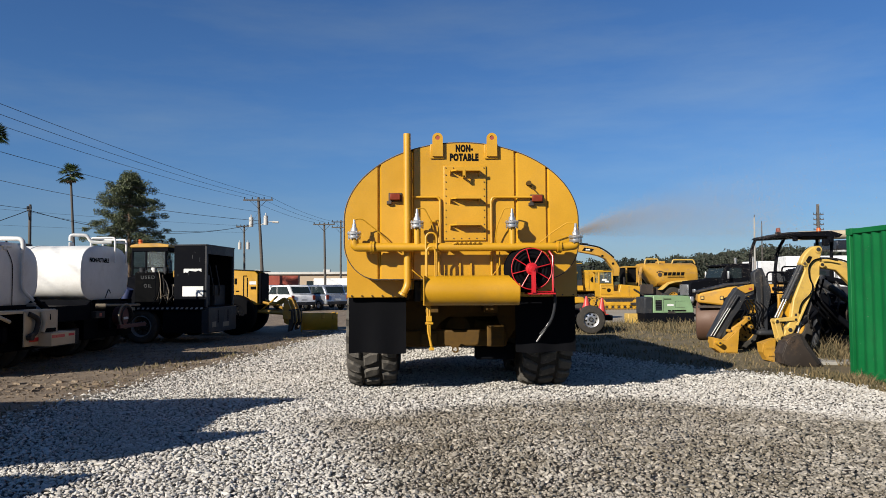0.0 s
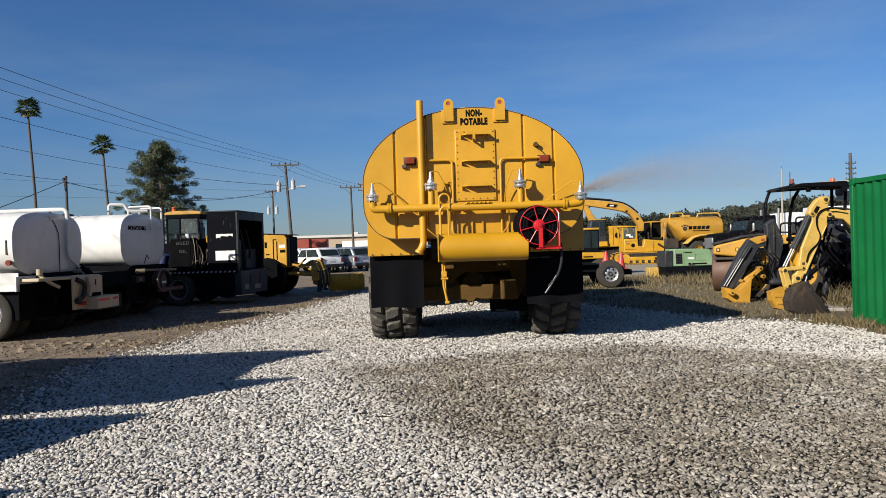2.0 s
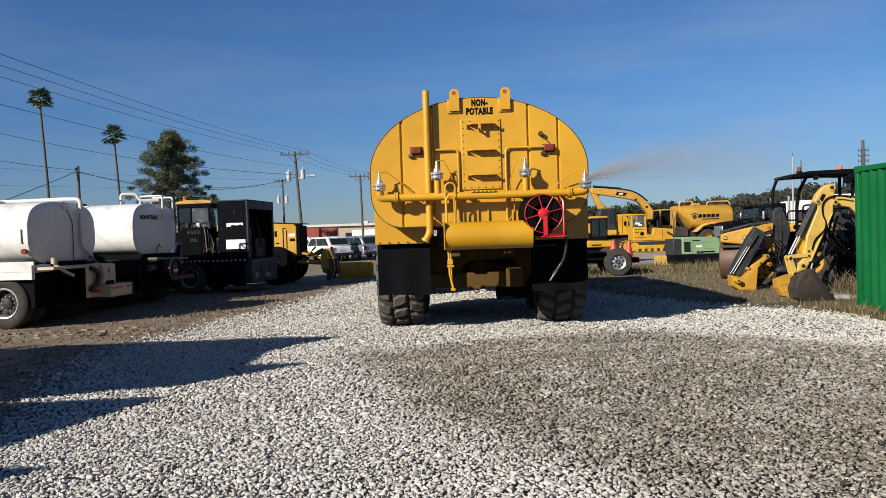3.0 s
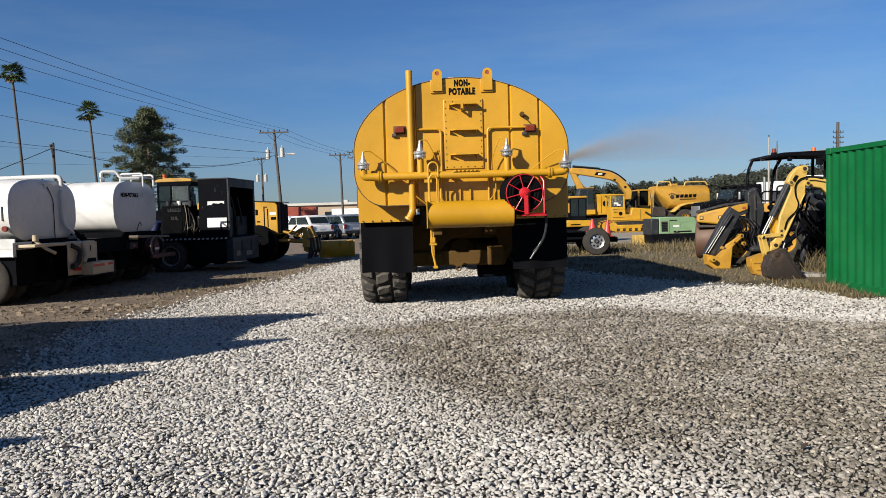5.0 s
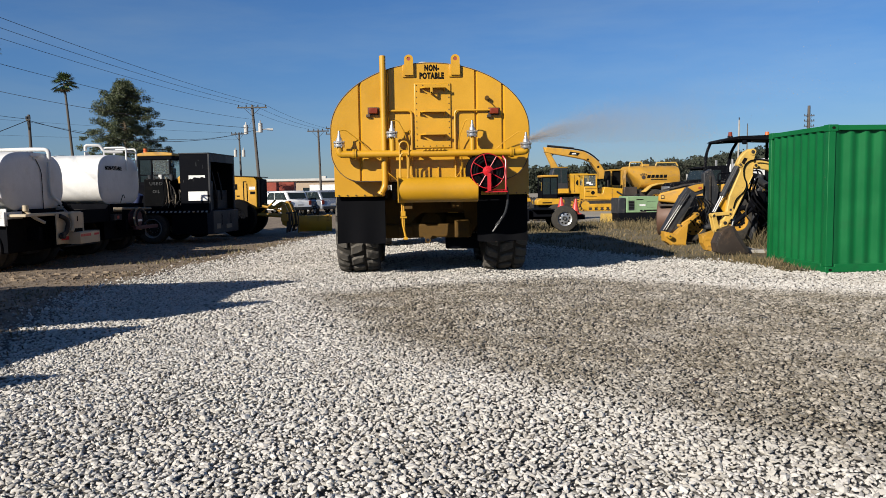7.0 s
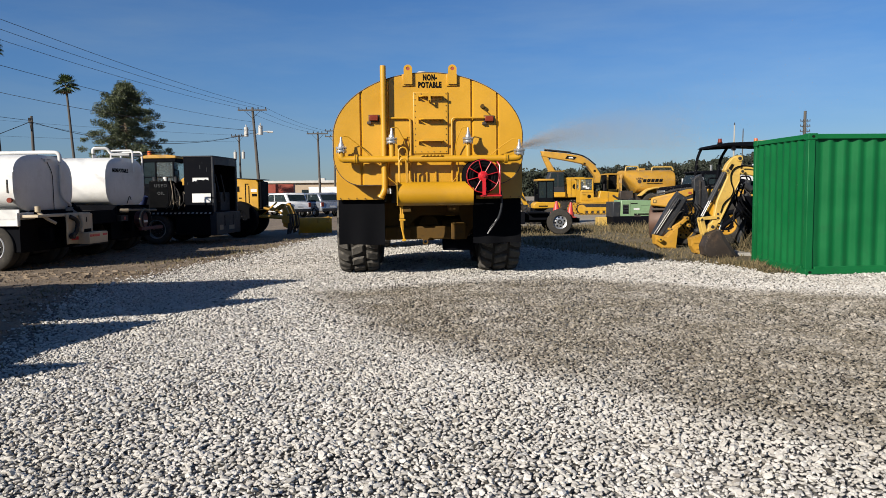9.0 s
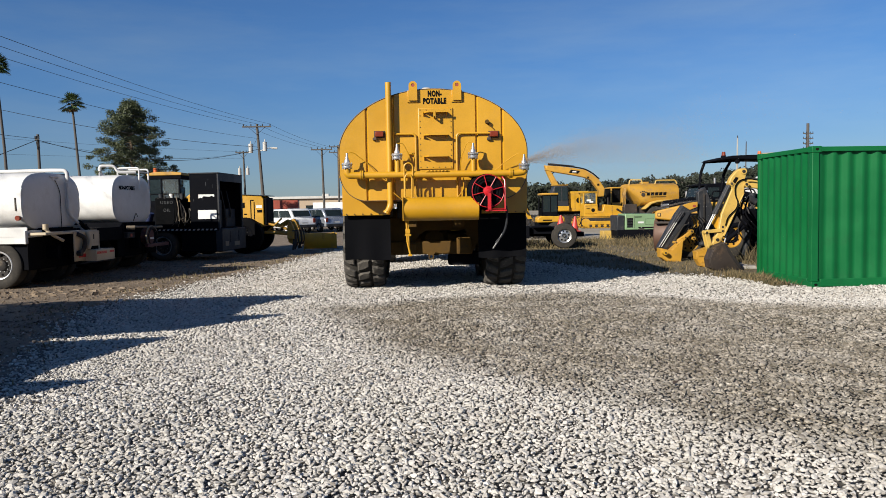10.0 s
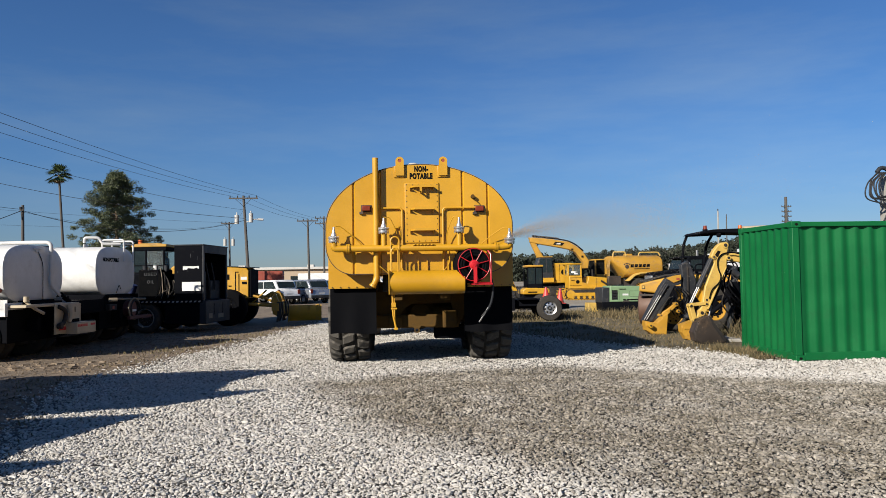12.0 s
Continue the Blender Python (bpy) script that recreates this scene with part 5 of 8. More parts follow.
        part("fill_pipe", tubes((bent([(-0.78, -0.30, ztop + 0.12), (-0.78, -0.30, ztop + 0.27), (-0.42, -0.16, ztop + 0.27), (-0.36, -0.12, ztop + 0.10), (0.06, 0.12, ztop + 0.09)], 0.10), 0.040, 12)), paint, t, "white goose-neck fill pipe")
        part("ladder_rail", tubes((bent([(-0.5, 0.15, ztop), (-0.5, 0.15, ztop + 0.22), (0.14, 0.15, ztop + 0.22), (0.14, 0.15, ztop - 0.42)], 0.08), 0.026, 8), (bent([(-0.5, 0.72, ztop - 0.1), (-0.5, 0.72, ztop + 0.2), (0.14, 0.72, ztop + 0.2), (0.14, 0.72, ztop - 0.42)], 0.08), 0.026, 8), ([(0.14, 0.15, ztop + 0.1), (0.14, 0.72, ztop + 0.1)], 0.02, 8), ([(-0.5, 0.15, ztop + 0.21), (-0.5, 0.72, ztop + 0.21)], 0.02, 8)), paint, t, "white ladder handrail")
        part("lifting_eye", boxes((-0.8, -0.76, -0.35, -0.15, ztop - 0.02, ztop + 0.09)), paint, t, bevel=0.02)
        part("spray_pipe", tubes((bent([(0.30, -0.85, 1.20), (0.35, -0.7, 1.22), (0.35, 1.05, 1.18)], 0.1), 0.032, 10), ([(0.25, -0.9, 1.2), (0.42, -0.78, 1.2)], 0.06, 12)), DUSTY_CREAM, t, "dusty cream rear spray pipe")
        ring = [(0.45, 0.15 + 0.34 * math.cos(a), 0.92 + 0.30 * math.sin(a)) for a in [2 * math.pi * i / 28 for i in range(26)]]
        part("hose", tubes((ring, 0.024, 8)), DUSTY_CREAM, t, "pale hose loop")
        part("hose", tubes(([(p[0] + 0.03, p[1] * 0.8 + 0.05, p[2] * 0.85 + 0.12) for p in ring], 0.02, 8)), DARK, t, "dark hose loop")
        part("reel", tubes(([(0.25, 0.10, 0.92), (0.43, 0.10, 0.92)], 0.24, 20)), RED_DARK, t, "dull red hose reel")
        part("tow_bar", boxes((0.4, 0.5, -0.2, 1.15, 0.62, 0.72)), RED_DARK, t, bevel=0.01)
        part("lever", tubes((bent([(0.12, -0.25, 1.38), (0.14, -0.12, 1.62), (0.14, -0.04, 1.50)], 0.08), 0.012, 6)), DARK, t)
        part("number_bar", boxes((0.446, 0.452, 0.05, 0.28, 0.84, 0.90)), INK_WHITE, t)
        each("lamp_box", S((0.28, 0.4, -1.15, -0.75, 0.92, 1.08)), DARK, t, bevel=0.01)
        part("red_tag", boxes((0.4, 0.406, -1.0, -0.9, 0.96, 1.04)), RED_RUST, t)
    return t


tank_truck((-8.0, 14.05, 0), -6, "white tank truck with a cream valve panel at its rear", 1.90, 1.11, 0.65, WHITE, 1)
tank_truck((-7.83, 18.35, 0), -6, "white non-potable water tank truck with roof ladder rails", 1.99, 1.11, 0.70, WHITE, 2)

def dump_truck(at, rz, hw, side_z, gate_z, lip_z, gussets, paint, label):
    """Tipper with raised side walls, gusseted tailgate corners and an upswept rear floor."""
    t = thing("dump_truck", at, label, "truck", rz=rz)
    for sgn in (-1, 1):
        bm = B()
        a, b = sorted((sgn * hw, sgn * (hw - 0.06)))
        prism(bm, [(-2.2, 1.0), (-1.15, lip_z - 0.25), (-0.7, lip_z - 0.06), (0.0, lip_z), (0.0, side_z), (-4.8, side_z + 0.02), (-4.8, 1.0)], a, b, 'y')
        part("side_wall", bm, paint, t, bevel=0.01)
    bm = B()
    prism(bm, [(-hw, lip_z), (-hw, side_z), (-hw + gussets[0], gate_z), (hw - gussets[1], gate_z), (hw, side_z), (hw, lip_z)], -0.07, -0.01, 'x')
    part("tailgate", bm, paint, t)
    # Added sheet across the body, so that its cast shadow comes out solid.
    bm = B()
    prism(bm, [(-4.72, gate_z - 0.10), (-4.72, gate_z), (-2.4, gate_z + 0.02), (-0.07, gate_z - 0.03), (-0.07, gate_z - 0.10)], -hw + 0.06, hw - 0.06, 'y')
    part("light_stop", bm, DARK, t, "dark sheet added to stop light through the open body")
    part("headboard", boxes((-4.8, -4.74, -hw + 0.06, hw - 0.06, 1.0, side_z + 0.1)), paint, t)
    part("body_floor", boxes((-4.8, -2.2, -hw + 0.06, hw - 0.06, 0.95, 1.05)), DARK, t)
    # The full-width boxes close the underside so no sun passes below.
    each("chassis", S((-7.6, -1.2, -0.45, 0.45, 0.6, 0.95), (-1.5, -0.25, -hw + 0.08, hw - 0.08, 0.34, min(1.12, lip_z - 0.2)), (-4.6, -2.5, -hw + 0.1, hw - 0.1, 0.40, 0.94)), DARK, t, bevel=0.02)
    bm = B()
    prism(bm, [(-7.8, 0.7), (-7.8, 1.5), (-6.9, 1.75), (-6.75, 2.6), (-5.1, 2.65), (-5.0, 0.7)], -1.1, 1.1, 'y')
    cabp = part("cab", bm, paint, t, bevel=0.06)
    each("window", S((-6.5, -5.4, -1.112, -1.10, 1.75, 2.4)), GLASS, cabp)
    for x in (-1.9, -3.2, -6.4):
        for sgn in (-1, 1):
            wheel(t, (x, sgn * (hw - 0.2), 0.52), 0.52, 0.32, 'y', rim_r=0.56)
    return t


# Two unseen trucks, their outlines fitted to the shadows on the gravel.
dump_truck((-6.42, 4.42, 0), 0, 1.27, 3.50, 2.92, 2.60, (0.83, 0.60), CHARCOAL, "dark dump truck with tall side boards parked in the row")
dump_truck((-6.38, 1.39, 0), 0, 1.14, 2.68, 2.15, 1.95, (0.30, 0.95), CHARCOAL, "dark low dump truck parked at the end of the row")


# Added shadow caster, kept low behind the tank trucks to darken the lit strip.
dump_truck((-7.75, 16.25, 0), -6, 0.92, 1.36, 1.24, 0.9, (0.2, 0.2), BLACK, "low black tipper truck added to shade the ground between the tank trucks")


def service_truck():
    t = thing("service_truck", (-6.1, 21.0, 0), "black lube service truck with a steel enclosure on its bed", "truck", rz=-6)
    en = part("enclosure", boxes((-0.95, -0.03, 0, 0.03, 1.05, 2.84)), BLACK, t, "black steel enclosure, open at the back", bevel=0.012)
    each("enclosure_panel", S((-0.95, -0.92, 0.03, 2.22, 1.05, 2.84), (-0.95, -0.03, 2.22, 2.25, 1.05, 2.84)), BLACK, en)
    part("enclosure_roof", boxes((-0.97, 0.03, -0.02, 2.27, 2.84, 2.88)), CHARCOAL, en, bevel=0.008)
    each("door_frame", S((-0.03, 0.02, 0.0, 0.12, 1.05, 2.60), (-0.03, 0.02, 2.13, 2.25, 1.05, 2.60), (-0.03, 0.02, 0.0, 2.25, 2.60, 2.84)), CHARCOAL, en)
    part("sign_plate", boxes((-0.69, -0.07, -0.012, -0.002, 1.37, 1.66)), INK_WHITE, en, "white sign plate")
    bm = B()
    prism(bm, [(-0.66, 2.04), (-0.60, 2.07), (-0.55, 2.05), (-0.49, 2.11), (-0.30, 2.09), (-0.22, 2.12), (-0.13, 2.08), (-0.13, 2.17), (-0.66, 2.17)], -0.008, -0.002, 'y')
    part("torn_sign", bm, INK_WHITE, en, "torn remains of a white sign")
    rng = random.Random(5)
    for k in range(5):
        x, z, h = rng.uniform(-0.85, -0.15), rng.uniform(1.75, 2.7), rng.uniform(0.03, 0.14)
        part("scrape", boxes((x, x + rng.uniform(0.008, 0.02), -0.004, -0.001, z, min(2.8, z + h))), CHARCOAL, en, "pale scrape in the paint")
    part("equipment", boxes((-0.85, -0.3, 0.3, 1.1, 1.05, 2.0), (-0.8, -0.2, 1.2, 2.1, 1.05, 1.7)), CHARCOAL, t, bevel=0.03)
    for s in range(2):
        part("hose", tubes((bent([(-0.1, 0.5 + 0.5 * s, 2.3), (0.0, 0.6 + 0.5 * s, 1.6), (-0.15, 0.9 + 0.5 * s, 1.3), (-0.2, 1.0 + 0.5 * s, 1.9)], 0.25), 0.02, 8)), CHARCOAL, t)
    part("rear_deck", boxes((-0.12, 0.10, 0.0, 2.25, 0.30, 1.04)), CHARCOAL, t, "dusty black rear deck block", bevel=0.02)
    each("tail_plate", S((0.10, 0.11, 0.25, 0.55, 0.46, 0.62), (0.10, 0.11, 1.1, 1.6, 0.44, 0.58)), DUSTY_CREAM, t)
    part("bed", boxes((-3.9, 0.0, 0.0, 2.25, 0.96, 1.08)), BLACK, t, bevel=0.01)
    for i in range(14):
        x = -2.05 + 0.145 * i
        bm = B()
        prism(bm, [(x, 1.0), (x + 0.07, 1.0), (x + 0.095, 1.05), (x + 0.025, 1.05)], -0.008, -0.003, 'y')
        part("hazard_stripe", bm, INK_HALF, t, "white slanted hazard marks on the bed edge")
    part("side_rail", boxes((-3.9, -2.1, -0.03, 0.0, 0.97, 1.06)), OFFWHITE, t)
    ot = part("oil_tank", boxes((-2.20, -1.42, 0.12, 1.0, 1.08, 2.08)), MATT_BLACK, t, "black used-oil tank on the bed", bevel=0.04)
    letters("lettering", "USED", 0.42, 0.10, Matrix.Translation((-1.79, 0.117, 1.93)) @ UPRIGHT, INK_DIM, ot, "white stencilled words", heavy=0.0, spacing=1.25)
    letters("lettering", "OIL", 0.23, 0.10, Matrix.Translation((-1.79, 0.117, 1.68)) @ UPRIGHT, INK_DIM, ot, "white stencilled words", heavy=0.0, spacing=1.25)
    for k in range(3):
        part("filter", tubes(([(-2.1 + 0.36 * k, 0.4, 2.05), (-2.1 + 0.36 * k, 0.4, 2.22)], 0.08, 12)), INK_WHITE if k == 1 else CHARCOAL, t, "white filter canister" if k == 1 else "")
    rng = random.Random(8)
    for k in range(17):
        x, z = -1.55 + 0.034 * k + rng.uniform(-0.05, 0.05), 2.12 - 0.03 * k + rng.uniform(-0.08, 0.08)
        sway, low = rng.uniform(0.05, 0.28), rng.uniform(1.12, 1.34)
        pts = [(x, 0.18, z), (x + sway, rng.uniform(-0.02, 0.08), z - 0.28), (x + sway * rng.uniform(0.4, 1.2), rng.uniform(0.0, 0.08), low + 0.12), (x + rng.uniform(-0.1, 0.2), 0.06, low)]
        part("hose", tubes((bent(pts, 0.2), rng.uniform(0.009, 0.018), 8)), DUSTY_CREAM if k % 7 == 2 else (DARK if k % 3 else BLACK), t, "hanging service hose")
    for k in range(5):
        x, z = -2.05 + 0.19 * k, 2.04 + rng.uniform(0.0, 0.10)
        part("fitting", tubes(([(x, 0.16, 2.02), (x + rng.uniform(-0.05, 0.05), 0.14, z)], rng.uniform(0.015, 0.035), 8)), (DARK, CHARCOAL, BROWN)[k % 3], t, "small pipe fitting")
    part("reel_rack", boxes((-3.6, -1.0, 1.1, 1.6, 1.08, 1.95)), BLACK, t, bevel=0.03)
    part("blue_drum", tubes(([(-2.62, 0.35, 1.08), (-2.45, 0.30, 1.60)], 0.13, 16)), BLUE, t, "dark blue plastic container")
    each("chassis", S((-7.0, 0.1, 0.65, 0.8, 0.55, 0.96), (-7.0, 0.1, 1.45, 1.6, 0.55, 0.96), (-1.3, -0.1, 0.05, 2.2, 0.30, 0.96), (-3.6, -2.6, 0.2, 2.0, 0.4, 0.96)), BLACK, t, bevel=0.02)
    for x in (-1.95, -3.3, -6.6):
        for y in (0.18, 2.07):
            wheel(t, (x, y, 0.5), 0.5, 0.30, 'y', rim_mat=RIM_DARK, rim_r=0.62, deep=True)
    bm = B()
    prism(bm, [(-7.9, 0.7), (-7.9, 1.5), (-6.9, 1.7), (-6.75, 2.4), (-5.3, 2.45), (-5.2, 0.7)], 0.1, 2.2, 'y')
    part("cab", bm, BLACK, t, bevel=0.06)
    return t


service_truck()


def grader():
    t = thing("motor_grader", (-9.4, 25.8, 0), "yellow motor grader with a glazed cab and black radiator end", "grader", rz=-4)
    bm = B()
    prism(bm, [(0.9, 1.0), (0.9, 2.12), (1.2, 2.32), (3.88, 2.17), (3.98, 2.06), (3.98, 1.0)], -0.55, 0.55, 'y')
    hood = part("engine_hood", bm, YELLOW_CAT, t, "yellow engine hood with side doors", bevel=0.03)
    part("radiator", boxes((3.98, 4.10, -0.50, 0.45, 1.05, 2.10)), BLACK, t, "black radiator guard", bevel=0.04)
    bm = B()
    prism(bm, [(1.2, 2.325), (4.12, 2.155), (4.12, 2.185), (1.2, 2.355)], -0.58, 0.55, 'y')
    part("roof_plate", bm, CHARCOAL, t, bevel=0.008)
    each("door_outline", S((3.47, 3.50, -0.562, -0.55, 1.22, 2.02), (3.60, 3.63, -0.562, -0.55, 1.28, 1.94), (3.50, 3.60, -0.562, -0.55, 1.99, 2.02), (3.50, 3.60, -0.562, -0.55, 1.22, 1.25), (3.17, 3.25, -0.562, -0.55, 1.72, 1.92), (3.22, 3.33, -0.562, -0.55, 1.30, 1.36), (3.22, 3.33, -0.562, -0.55, 1.46, 1.50)), INK, hood)
    part("unit_number_bar", boxes((3.73, 3.92, -0.558, -0.55, 1.54, 1.64)), INK, hood)
    part("data_plate", boxes((3.69, 3.92, -0.556, -0.55, 1.71, 1.82)), INK_WHITE, hood)
    each("vent", S(*[(2.2, 2.65, -0.565, -0.55, 1.2 + 0.07 * i, 1.24 + 0.07 * i) for i in range(5)]), CHARCOAL, hood)
    bm = B()
    prism(bm, [(-0.38, 3.00), (-0.42, 3.03), (-0.36, 3.09), (-0.05, 3.14), (0.60, 3.14), (0.95, 3.10), (0.95, 3.00)], -0.78, 0.70, 'y')
    cabr = part("cab_roof", bm, YELLOW_DULL, t, "dusty yellow cab roof with a curved brow", bevel=0.02)
    part("roof_edge", boxes((-0.36, 0.93, -0.76, 0.68, 2.86, 3.00)), BLACK, cabr, bevel=0.02)
    part("roof_rail", tubes((bent([(-0.35, -0.7, 3.12), (-0.35, -0.7, 3.22), (0.7, -0.7, 3.24), (0.7, -0.7, 3.16)], 0.08), 0.014, 6)), BLACK, cabr)
    bm = B()
    for x in (-0.36, 0.12, 0.80):
        for y in (-0.72, 0.64):
            box(bm, x, x + 0.06, y - 0.03, y + 0.03, 1.5, 2.92)
    box(bm, -0.36, 0.86, -0.75, 0.67, 1.2, 2.05)
    cabf = part("cab_frame", bm, BLACK, t, bevel=0.01)
    each("window", S((-0.30, 0.12, -0.728, -0.720, 2.05, 2.90), (-0.30, 0.30, 0.640, 0.648, 2.05, 2.90)), GLASS, cabf)
    each("window", S((0.18, 0.80, -0.728, -0.720, 2.05, 2.90), (0.82, 0.828, -0.68, 0.60, 2.05, 2.90)), GLASS_CLEAR, cabf)
    part("window_bar", boxes((-0.36, 0.86, -0.735, -0.705, 2.28, 2.32)), BLACK, cabf)
    part("steering_console", boxes((-0.15, 0.05, -0.2, 0.2, 1.9, 2.45)), BLACK, cabf, bevel=0.04)
    part("head_rest", boxes((0.52, 0.66, -0.16, 0.16, 2.60, 2.85)), INK, cabf, bevel=0.04)
    part("seat", boxes((0.15, 0.65, -0.25, 0.25, 2.0, 2.15), (0.55, 0.68, -0.25, 0.25, 2.1, 2.6)), CHARCOAL, cabf, bevel=0.05)
    part("beacon", tubes(([(-0.25, -0.3, 3.12), (-0.25, -0.3, 3.30)], 0.07, 12)), ORANGE, cabr, "amber beacon")
    # Rear tyres and rims near black, standing for the service truck's shadow on them.
    for x in (1.9, 3.35):
        for y in (-0.9, 0.62):
            wheel(t, (x, y, 0.68), 0.68, 0.42, 'y', tyre_mat=FLAP, rim_mat=BLACK, rim_r=0.5)
    part("tandem_case", boxes((1.5, 3.8, -0.72, -0.55, 0.5, 0.9), (1.5, 3.8, 0.55, 0.72, 0.5, 0.9), (0.5, 3.7, -0.5, 0.5, 0.7, 1.02)), DARK, t, bevel=0.05)
    bm = B()
    prism(bm, [(-5.2, 1.5), (-5.2, 1.75), (-0.9, 1.75), (-0.9, 1.3), (-4.8, 1.35)], -0.15, 0.15, 'y')
    part("front_frame", bm, YELLOW_CAT, t, bevel=0.03)
    for y in (-0.95, 0.95):
        wheel(t, (-5.0, y, 0.65), 0.65, 0.40, 'y', rim_mat=YELLOW_CAT, rim_r=0.5)
    # rear ripper frame
    bm = tubes((bent([(3.9, -0.4, 1.15), (4.5, -0.4, 1.0), (4.9, -0.4, 1.25), (5.05, -0.4, 0.9)], 0.12), 0.05, 8), (bent([(3.9, 0.4, 1.15), (4.5, 0.4, 1.0), (4.9, 0.4, 1.25), (5.05, 0.4, 0.9)], 0.12), 0.05, 8), ([(3.95, -0.4, 0.78), (5.0, -0.4, 0.70)], 0.06, 8), ([(3.95, 0.4, 0.78), (5.0, 0.4, 0.70)], 0.06, 8), ([(4.0, 0, 1.2), (5.0, 0, 0.75)], 0.05, 8), ([(4.0, -0.2, 0.8), (4.6, -0.3, 1.3)], 0.035, 8))
    rip = part("ripper_frame", bm, YELLOW_DULL, t, "worn yellow ripper linkage")
    bm = B()
    for y in (-0.55, 0.0, 0.55):
        prism(bm, [(4.90, 0.40), (4.88, 1.02), (4.95, 1.20), (5.03, 1.14), (5.20, 0.72), (5.24, 0.40), (5.10, 0.30)], y - 0.05, y + 0.05, 'y')
    box(bm, 4.9, 5.16, -0.75, 0.75, 0.52, 0.80)
    part("ripper_bar", bm, YELLOW_DULL, rip, "worn yellow ripper beam", bevel=0.012)
    for y in (-0.65, -0.3, 0.3, 0.65):
        bm = B()
        prism(bm, [(5.08, 0.85), (5.22, 0.85), (5.25, 0.42), (5.12, 0.10), (5.05, 0.10), (5.10, 0.42)], y - 0.03, y + 0.03, 'y')
        part("shank", bm, BROWN, rip, "dark steel ripper shank", bevel=0.008)
    return t


grader()


def moldboard():
    t = thing("grader_blade", (-3.56, 26.3, 0), "yellow curved grader blade lying on the ground", "blade", rz=8)
    prof = [(0.10 - 0.10 * math.sin(a) + 0.05 * math.cos(a), 0.36 - 0.36 * math.cos(a)) for a in [math.pi * i / 12 for i in range(2, 11)]]
    bm = B()
    prism(bm, prof + [(p[0] + 0.03, p[1]) for p in reversed(prof)], -0.60, 0.68, 'x')
    part("blade_plate", bm, YELLOW_CAT, t)
    part("end_bracket", boxes((-0.64, -0.58, -0.06, 0.30, 0.0, 0.72), (0.10, 0.22, -0.03, 0.2, 0.45, 0.66), (0.48, 0.60, -0.03, 0.2, 0.45, 0.70)), YELLOW_DULL, t, bevel=0.02)
    return t


moldboard()


# ---- machines by the container ----
def shell_bucket(parent, pts, y, width, mat, label="worn digging bucket"):
    """Bucket from its side outline in x, z; the last edge of the outline is the open mouth."""
    bm = B()
    for a, b in zip(pts, pts[1:]):
        d = (Vector(b) - Vector(a)).normalized() * 0.02
        n = Vector((d.y, -d.x))
        prism(bm, [tuple(Vector(a) - d), tuple(Vector(b) + d), tuple(Vector(b) + d + n), tuple(Vector(a) - d + n)], y - width / 2, y + width / 2, 'y')
    bu = part("bucket", bm, mat, parent, label, bevel=0.006)
    for yy in (y - width / 2 - 0.012, y + width / 2 - 0.012):
        bm = B()
        prism(bm, pts, yy, yy + 0.024, 'y')
        part("side_plate", bm, mat, bu, bevel=0.006)
    return bu


def outline_plate(parent, name, pts, y0, y1, mat, label="", bevel=0.015):
    bm = B()
    prism(bm, pts, y0, y1, 'y')
    return part(name, bm, mat, parent, label, bevel=bevel)


def pin(parent, x, z, y0, y1, r, mat, cap=None):
    p = part("pivot_pin", tubes(([(x, y0, z), (x, y1, z)], r, 16)), mat, parent)
    part("pin_cap", tubes(([(x, y0 - 0.012, z), (x, y0 + 0.004, z)], r * 0.55, 12)), cap or DARK, p)
    return p


